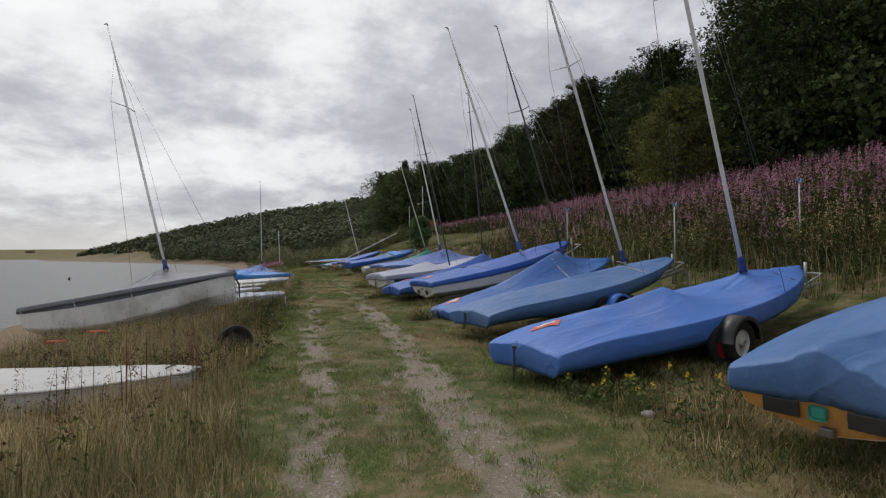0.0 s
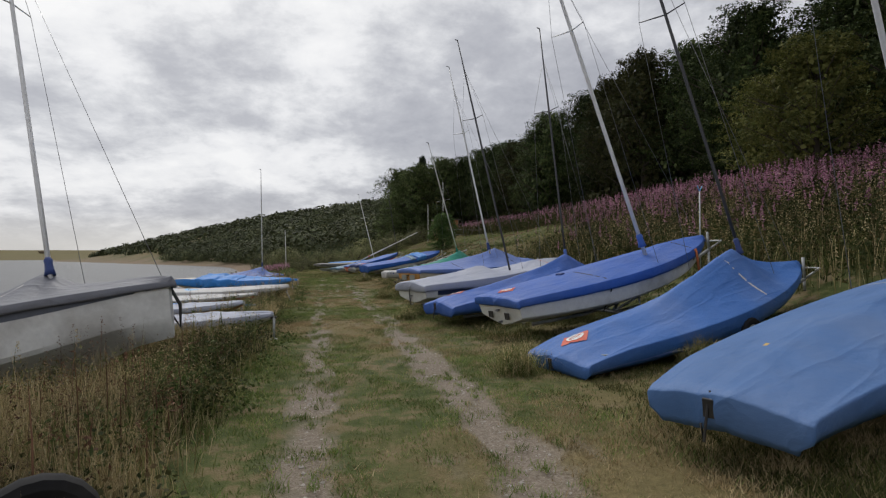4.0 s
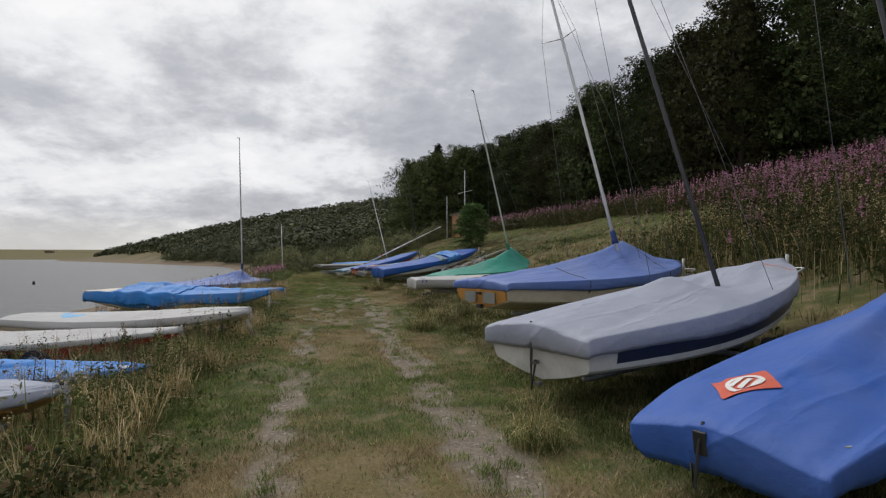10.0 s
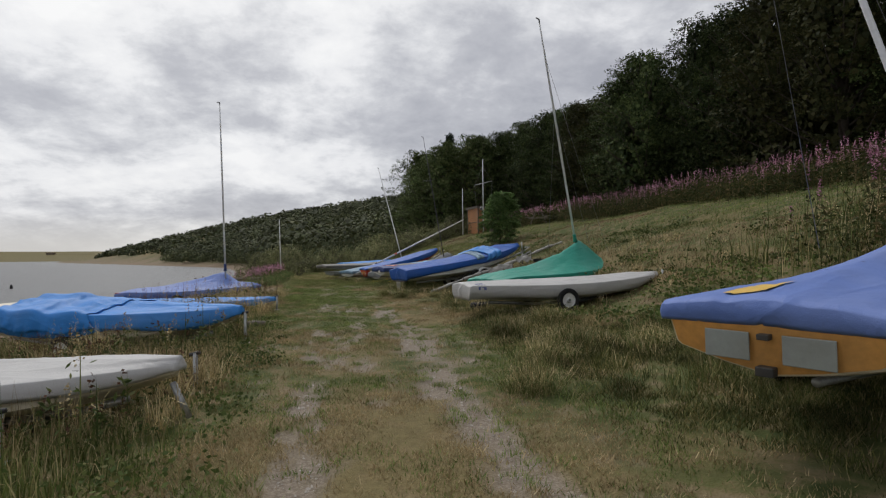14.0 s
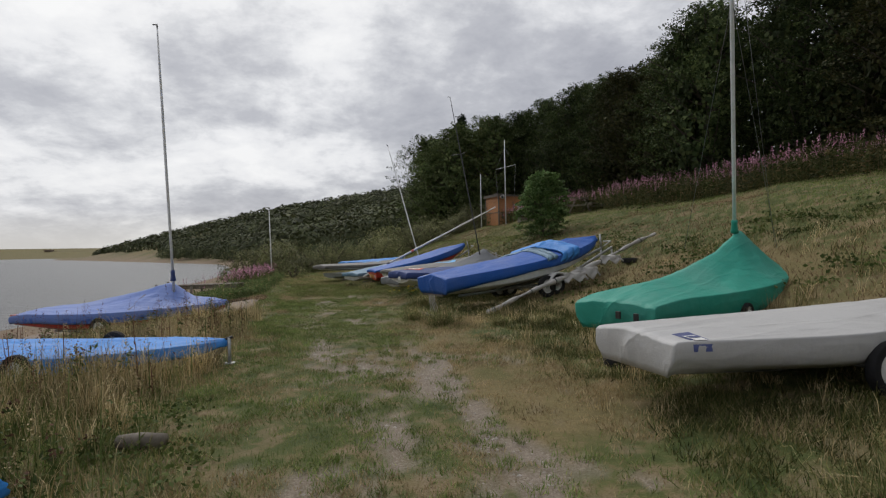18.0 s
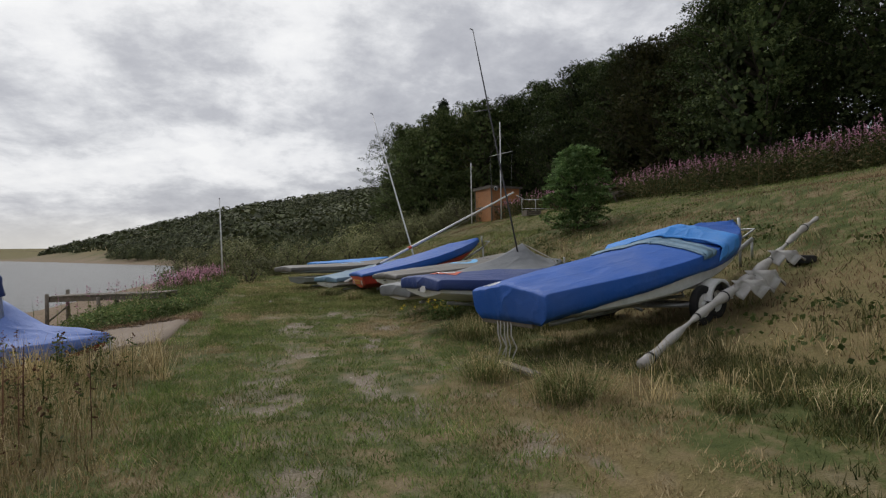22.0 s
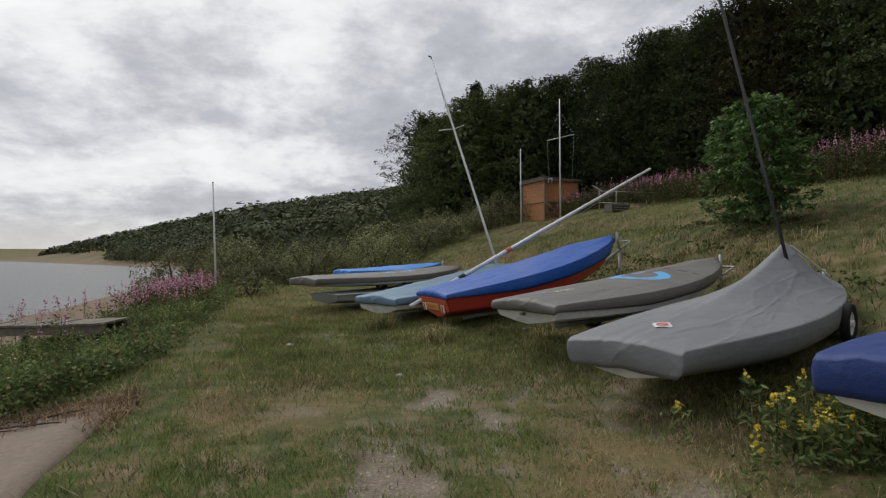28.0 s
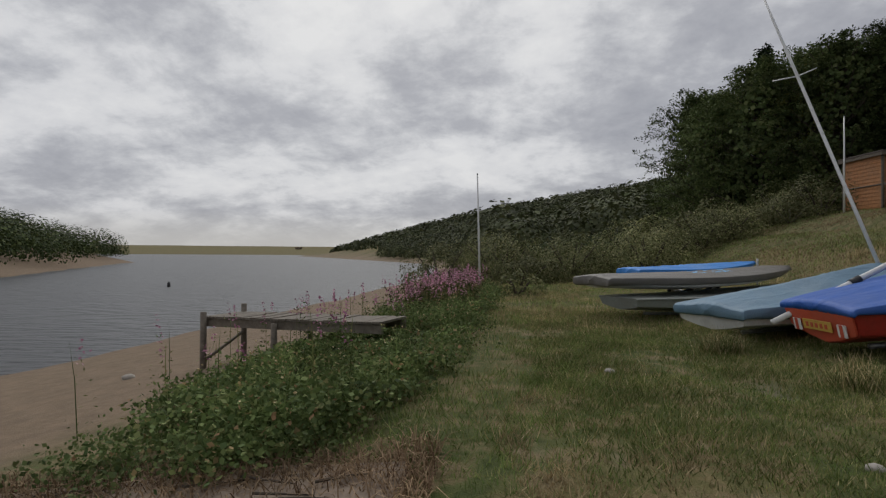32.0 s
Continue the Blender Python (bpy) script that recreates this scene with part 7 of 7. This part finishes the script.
# ---- pole, shed, bench and things on the mown bank ----
def pole(name, label, x, y, h, r, mat, lean=(0, 0)):
    z = ground_at(x, y)
    ob = tagged(empty(name, Matrix.Translation((x, y, z))), label, "pole")
    tube("shaft", [(0, 0, -0.2), (lean[0] * 0.5, lean[1] * 0.5, h * 0.5), (lean[0], lean[1], h)], [r, r * 0.9, r * 0.6], mat, ob, 8)
    tube("cap", [(lean[0], lean[1], h), (lean[0], lean[1], h + 0.04)], [r * 0.8, r * 0.5], PLASTIC_BLACK, ob, 6)
    return ob


pole("marker_pole", "thin pale pole among willowherb by the shore", 0.0, 53.0, 3.75, 0.035, ALLOY, (-0.1, 0))
pole("plain_pole", "thin white pole beside the shed", 14.55, 59.6, 3.95, 0.04, ALLOY)
fp = pole("signal_mast", "white signal mast with a crossarm and stays by the shed", 15.6, 57.3, 6.0, 0.045, ALLOY)
tube("crossarm", [(-0.65, 0.1, 3.9), (0.75, -0.1, 4.25)], 0.018, ALLOY, fp, 6)
for e in ((-0.65, 0.1, 3.9), (0.75, -0.1, 4.25)):
    tube("stay", [e, (e[0] * 0.7, e[1], 0.1)], 0.006, WIRE, fp, 4)
    tube("stay", [(0, 0, 5.4), e], 0.006, WIRE, fp, 4)


def shed():
    z = ground_at(17.2, 60.0) - 0.3
    top = tagged(empty("shed", Matrix.Translation((16.75, 60.5, z)) @ Matrix.Rotation(radians(6), 4, "Z")), "orange-brown boarded timber shed with a low felt roof on the bank", "shed")
    w, d, h = 2.1, 2.2, 2.25
    rows = 15
    box("lining", (w - 0.06, d - 0.06, h), (0, 0, h / 2), SHED_WOOD, top, 0.0)
    pitch = h / rows
    for i in range(rows):
        zz = pitch * (i + 0.5)
        for s in (-1, 1):
            box("board", (w, 0.022, pitch - 0.004), (0, s * d / 2, zz), SHED_WOOD, top, 0.0, Matrix.Rotation(radians(s * 7), 4, "X"))
            box("board", (0.022, d, pitch - 0.004), (s * w / 2, 0, zz), SHED_WOOD, top, 0.0, Matrix.Rotation(radians(-s * 7), 4, "Y"))
    for sx in (-1, 1):
        for sy in (-1, 1):
            box("corner_post", (0.08, 0.08, h), (sx * (w / 2 + 0.012), sy * (d / 2 + 0.012), h / 2), OLD_WOOD, top, 0.004)
    roof = box("roof_panel", (w + 0.34, d + 0.34, 0.05), (0, 0, h + 0.08), FELT, top, 0.006, Matrix.Rotation(radians(2.5), 4, "Y"))
    for s in (-1, 1):
        box("fascia", (w + 0.3, 0.025, 0.13), (0, s * (d / 2 + 0.14), h + 0.03), OLD_WOOD, roof, 0.003)
        box("fascia", (0.025, d + 0.3, 0.13), (s * (w / 2 + 0.14), 0, h + 0.03), OLD_WOOD, roof, 0.003)
    dr = box("door", (0.72, 0.035, 1.75), (0.5, -d / 2 - 0.03, 0.92), SHED_WOOD, top, 0.004)
    for zz in (0.4, 1.5):
        box("hinge", (0.28, 0.015, 0.04), (0.7, -d / 2 - 0.052, zz), PLASTIC_BLACK, dr, 0.0)
    for x0 in (0.12, 0.88):
        box("door_frame", (0.05, 0.05, 1.82), (x0, -d / 2 - 0.03, 0.93), OLD_WOOD, dr, 0.003)
    hatch = box("window_hatch", (0.62, 0.03, 0.6), (-0.45, -d / 2 - 0.03, 1.38), SHED_WOOD, top, 0.004)
    box("hatch_shelf", (0.7, 0.2, 0.04), (-0.45, -d / 2 - 0.11, 1.04), OLD_WOOD, hatch, 0.004)
    tube("batten", [(-w / 2 - 0.03, -d / 2 + 0.05, 1.05), (-w / 2 - 0.03, d / 2 - 0.05, 1.05)], 0.03, OLD_WOOD, top, 5)
    horn = tube("loudspeaker", [(-w / 2 + 0.25, -d / 2 - 0.04, h - 0.08), (-w / 2 + 0.22, -d / 2 - 0.16, h - 0.08), (-w / 2 + 0.2, -d / 2 - 0.24, h - 0.08)], [0.05, 0.09, 0.16], RIM_WHITE, top, 12)
    tube("horn_mouth", [(-w / 2 + 0.2, -d / 2 - 0.238, h - 0.08), (-w / 2 + 0.2, -d / 2 - 0.246, h - 0.08)], 0.11, PLASTIC_BLACK, horn, 12)
    for x0, x1 in ((-w / 2 - 0.02, -w / 2 + 0.5), (0.2, 0.6)):
        tube("stay_leg", [(x0, -d / 2 - 0.1, 1.1), (x1, -d / 2 - 0.75, 0.05)], 0.025, OLD_WOOD, top, 5)


shed()


def picnic_table(x, y, turn, label):
    z = ground_at(x, y)
    top = tagged(empty("picnic_table", Matrix.Translation((x, y, z)) @ Matrix.Rotation(radians(turn), 4, "Z")), label, "picnic table")
    for i in range(5):
        box("top_plank", (1.6, 0.13, 0.035), (0, -0.28 + 0.14 * i, 0.73), OLD_WOOD, top, 0.004)
    for s in (-1, 1):
        for k in (0, 1):
            box("seat_plank", (1.6, 0.13, 0.035), (0, s * (0.66 + 0.14 * k), 0.44), OLD_WOOD, top, 0.004)
    for x1 in (-0.6, 0.6):
        box("crossbar", (0.05, 1.5, 0.09), (x1, 0, 0.38), OLD_WOOD, top, 0.004)
        for s in (-1, 1):
            tube("leg", [(x1, s * 0.62, 0), (x1, s * 0.24, 0.71)], 0.045, OLD_WOOD, top, 5)


picnic_table(16.2, 47.0, 30, "dark timber picnic table near the willowherb")
pl = tagged(empty("wooden_crate", Matrix.Translation((14.4, 50.9, ground_at(14.4, 50.9)))), "low grey wooden crate on the grass", "crate")
for i in range(3):
    box("slat", (0.8, 0.5, 0.05), (0, 0, 0.06 + 0.09 * i), OLD_WOOD, pl, 0.004)
for s in (-1, 1):
    box("bearer", (0.06, 0.5, 0.28), (s * 0.36, 0, 0.14), OLD_WOOD, pl, 0.004)


# white pipe rack by the tables
pr_ = tagged(empty("pipe_rack", Matrix.Translation((14.6, 52.4, ground_at(14.6, 52.4)))), "thin galvanised tubular rack on the mown bank", "rack")
for x0, h0 in ((0, 1.0), (0.75, 0.95), (2.1, 0.9), (2.45, 0.6)):
    tube("upright", [(x0, -0.12 * x0, -0.1), (x0, -0.12 * x0, h0)], 0.014, GALV, pr_, 6)
for z0, x1 in ((0.92, 2.5), (0.45, 2.2)):
    tube("rail", [(0, 0, z0), (x1, -0.12 * x1, z0 - 0.02)], 0.013, GALV, pr_, 6)
tube("cross_tube", [(-0.25, 0.1, 1.15), (0.15, -0.1, 0.9)], 0.016, GALV, pr_, 6)

# dry stalks and twigs washed up along the top of the slip
dx, dy = scatter(rng, 16000, -5.0, 0.55, 37.2, 38.4, lambda x, y: np.exp(-(((y - 37.9) / 0.26) ** 2)) + 0.5 * (np.abs(x - 0.42) < 0.12))
blade_stuff("dead_stalks", "dead straw and stalks matted along the slipway edge", dx, dy, 0.05 + 0.13 * rng.uniform(size=len(dx)), 0.008, GRASS_DEAD, rng, 2.4)
tw_rng = random.Random(5)
for i in range(14):
    x0, y0 = tw_rng.uniform(-2.2, 0.1), tw_rng.uniform(37.4, 37.9)
    a0, l0 = tw_rng.uniform(-0.4, 0.4), tw_rng.uniform(0.25, 0.6)
    tg = tagged(empty("twig", Matrix.Translation((x0, y0, ground_at(x0, y0) + 0.06))), "bare dead twig lying on the slipway", "twig", "twigs on the slip")
    tube("stick", [(0, 0, 0), (l0 * 0.5 * math.cos(a0), l0 * 0.5 * math.sin(a0), 0.02), (l0 * math.cos(a0 + 0.2), l0 * math.sin(a0 + 0.2), 0.0)], [0.008, 0.006, 0.003], BARK, tg, 5)


# ---- loose things among the boats ----
def trolley_heap():
    """Old trolley frames thrown down in the grass: tubes, wheels and red handles."""
    o = Vector((-2.35, 5.15, ground_at(-2.35, 5.15)))
    top = tagged(empty("old_trolley", Matrix.Translation(o)), "rusty dismantled boat trolleys heaped in the grass", "boat trolley")
    for a, b, r in (((-0.7, -0.3, 0.10), (0.9, 0.25, 0.16), 0.03), ((-0.5, 0.35, 0.22), (0.8, -0.1, 0.10), 0.028), ((-0.9, 0.1, 0.06), (0.3, 0.55, 0.3), 0.026), ((0.1, -0.35, 0.08), (1.0, 0.45, 0.2), 0.03), ((-0.35, 0.3, 0.05), (-0.2, 0.42, 0.55), 0.022), ((-0.75, 0.2, 0.05), (-0.7, 0.3, 0.45), 0.022)):
        tube("frame_tube", [a, b], r, RUSTY, top, 7)
    for at, ax in (((-0.55, -0.15, 0.2), (0.3, -0.9, 0.35)), ((0.05, 0.25, 0.24), (0.5, -0.7, 0.5)), ((0.35, 0.15, 0.16), (0.1, -0.5, 0.9))):
        wheel(top, Vector(at), 0.2, PLASTIC_BLACK, ax, 0.1)
    for z0, at in ((0.55, (-0.2, 0.42)), (0.45, (-0.7, 0.3))):
        tube("handle_grip", [(at[0] - 0.12, at[1], z0), (at[0] + 0.12, at[1], z0)], 0.02, BADGE_RED, top, 6)


trolley_heap()

def tyre(x, y, r, label, upright=None, rim=None, z=None):
    top = tagged(empty("tyre", Matrix.Translation((x, y, (ground_at(x, y) if z is None else z)))), label, "tyre")
    w = wheel(top, (0, 0, r if upright else r * 0.3), r, rim or RUBBER, upright or (0, 0, 1), r * 0.62)
    return top


tyre(-0.52, 4.32, 0.245, "old trailer wheel standing in dry grass", (0.38, -0.9, 0.12), PLASTIC_BLACK, ground_at(-0.52, 4.32) - 0.03)
tyre(5.0, 25.75, 0.25, "worn car tyre lying on the grass", z=ground_at(5.0, 25.75) - 0.05)
tyre(3.95, 15.62, 0.25, "worn car tyre lying beside the track", z=ground_at(3.95, 15.62) - 0.05)
pk = tagged(empty("timber_plank", Matrix.Translation((4.02, 31.1, ground_at(4.0, 31.1)))), "pale timber plank lying in the grass", "plank")
box("plank", (0.10, 0.95, 0.035), (0, 0, 0.045), OLD_WOOD, pk, 0.004, Matrix.Rotation(radians(6), 4, "Z"))
lp = tagged(empty("brown_pipe", Matrix.Translation((4.98, 38.37, ground_at(4.98, 38.37) + 0.10))), "short brown pipe lying under the grey covered dinghy", "pipe")
pv_, pf_ = tube_geo([(0, 0, 0.06), (0.75, 0.31, 0.05), (1.5, 0.62, 0.04)], 0.055, 14, False)
pi_ = piece("pipe_wall", pv_, pf_, OLD_WOOD, lp, True)
so = pi_.modifiers.new("thickness", "SOLIDIFY")
so.thickness = 0.008
gp = tagged(empty("grey_pole", Matrix.Translation((-1.95, 6.0, ground_at(-1.95, 6.0)))), "weathered grey pole lying in the long grass", "pole")
tube("shaft", [(0, 0, 0.22), (0.55, -0.6, 0.20), (1.08, -1.16, 0.14)], [0.03, 0.03, 0.026], OLD_WOOD, gp, 8)
bg_v, bg_f = [], []
for i in range(9):
    for j in range(14):
        a_, h_ = 2 * math.pi * j / 14, i / 8
        rr = (0.20 * math.sin(math.pi * (0.18 + 0.78 * h_)) + 0.02 * math.sin(5 * a_ + 7 * h_)) * (1 + 0.25 * math.cos(a_))
        bg_v.append((rr * math.cos(a_) * 1.3, rr * math.sin(a_), 0.02 + 0.24 * h_ + 0.02 * math.sin(3 * a_)))
for i in range(8):
    for j in range(14):
        bg_f.append((i * 14 + j, i * 14 + (j + 1) % 14, (i + 1) * 14 + (j + 1) % 14, (i + 1) * 14 + j))
bg_f.append(tuple(range(112, 126)))
bag = tagged(empty("plastic_bag", Matrix.Translation((-1.6, 5.75, ground_at(-1.6, 5.75)))), "slumped grey plastic bag in the long grass", "bag")
piece("sack", bg_v, bg_f, COVER["pewter"], bag, True)
box("blue_label", (0.10, 0.012, 0.10), (0.16, -0.17, 0.12), DECAL_BLUE, bag, 0.003)
lg = tagged(empty("timber_log", Matrix.Translation((0.34, 24.78, ground_at(0.34, 24.78)))), "short weathered log half hidden in the verge", "log")
tube("log", [(0, 0, 0.05), (0.15, -0.03, 0.06), (0.32, -0.06, 0.05)], [0.05, 0.056, 0.052], OLD_WOOD, lg, 10)
# spars wrapped in pale sheeting, lying up the bank
wr0, wr1 = Vector((5.0, 30.35, ground_at(5.0, 30.35) + 0.10)), Vector((10.4, 32.9, ground_at(10.4, 32.9) + 0.22))
tk = tagged(empty("wrapped_spars", Matrix.Translation(wr0)), "spars wrapped in pale grey sheeting lying in the grass", "spar bundle")
pts, rad = [], []
for i in range(41):
    f = i / 40
    p_ = wr0.lerp(wr1, f)
    p_.z = max(p_.z, ground_at(p_.x, p_.y) + 0.07) + 0.03 * math.sin(9 * f) - 0.05
    pts.append(p_ - wr0)
    rad.append(0.040 + 0.010 * math.sin(23 * f + 1) + 0.012 * math.cos(57 * f) + 0.03 * math.exp(-(((f - 0.45) / 0.10) ** 2)))
tube("sheeting", pts, rad, SHEETING, tk, 12)
for f in (0.04, 0.22, 0.34, 0.48, 0.62, 0.74, 0.88):
    q = pts[int(f * 40)]
    d_ = (wr1 - wr0).normalized()
    tube("tie", [q - d_ * 0.012, q + d_ * 0.012], rad[int(f * 40)] + 0.006, ROPE_BLACK, tk, 12)
for f, drop in ((0.44, 0.24), (0.52, 0.30), (0.66, 0.22)):
    q = pts[int(f * 40)]
    fl_v, fl_f = [], []
    for i in range(7):
        for j in range(6):
            fl_v.append(q + Vector((0.09 * (i - 3) + 0.02 * math.sin(j * 2 + i), -0.10 - 0.03 * math.sin(i * 1.7 + j) - 0.02 * j, 0.05 - drop * j / 5 * (0.7 + 0.3 * math.sin(i * 2.1)))))
    for i in range(6):
        for j in range(5):
            k_ = i * 6 + j
            fl_f.append((k_, k_ + 1, k_ + 7, k_ + 6))
    fl = piece("loose_flap", fl_v, fl_f, SHEETING, tk, True)
    so = fl.modifiers.new("thickness", "SOLIDIFY")
    so.thickness = 0.006
tyre(9.2, 32.2, 0.19, "old wheel lying in the grass behind the wrapped spars")
# spare mast laid over the red dinghy
lm = tagged(empty("laid_up_mast", Matrix.Translation((3.9, 41.75, 0.38))), "pale alloy mast laid over the red dinghy's cover", "mast")
tip = Vector((9.7, 43.0, 3.12)) - Vector((3.9, 41.75, 0.38))
tube("spar", [(0, 0, 0), tip * 0.5, tip], [0.035, 0.035, 0.026], ALLOY, lm, 10)
tube("binding", [tip * 0.16, tip * 0.18], 0.048, PLASTIC_BLACK, lm, 8)
tube("binding", [tip * 0.335, tip * 0.352], 0.05, BADGE_RED, lm, 8)
tube("stay", [tip * 0.95, tip * 0.6 + Vector((0, 0, -0.12)), tip * 0.2], 0.006, WIRE, lm, 4)
# dam tower, far buildings
tw = tagged(empty("valve_tower", Matrix.Translation((-300, 806, WATER_Z))), "distant grey valve tower by the dam", "tower")
box("shaft", (7, 7, 11), (0, 0, 4.5), CONCRETE, tw, 0.0)
box("parapet", (8.5, 8.5, 1.2), (0, 0, 10.4), CONCRETE, tw, 0.0)
for i in range(5):
    box("footbridge_span", (9, 2.2, 1.0), (8 + 9 * i, 0, 8.2), CONCRETE, tw, 0.0)
    box("bridge_pier", (1.2, 2.0, 9), (12 + 9 * i, 0, 3.5), CONCRETE, tw, 0.0)
bw = tagged(empty("buoy", Matrix.Translation((-25, 75, WATER_Z))), "small dark buoy far out on the water", "buoy")
tube("float", [(0, 0, -0.1), (0, 0, 0.1), (0, 0, 0.28), (0, 0, 0.4)], [0.11, 0.13, 0.10, 0.03], PLASTIC_BLACK, bw, 10)
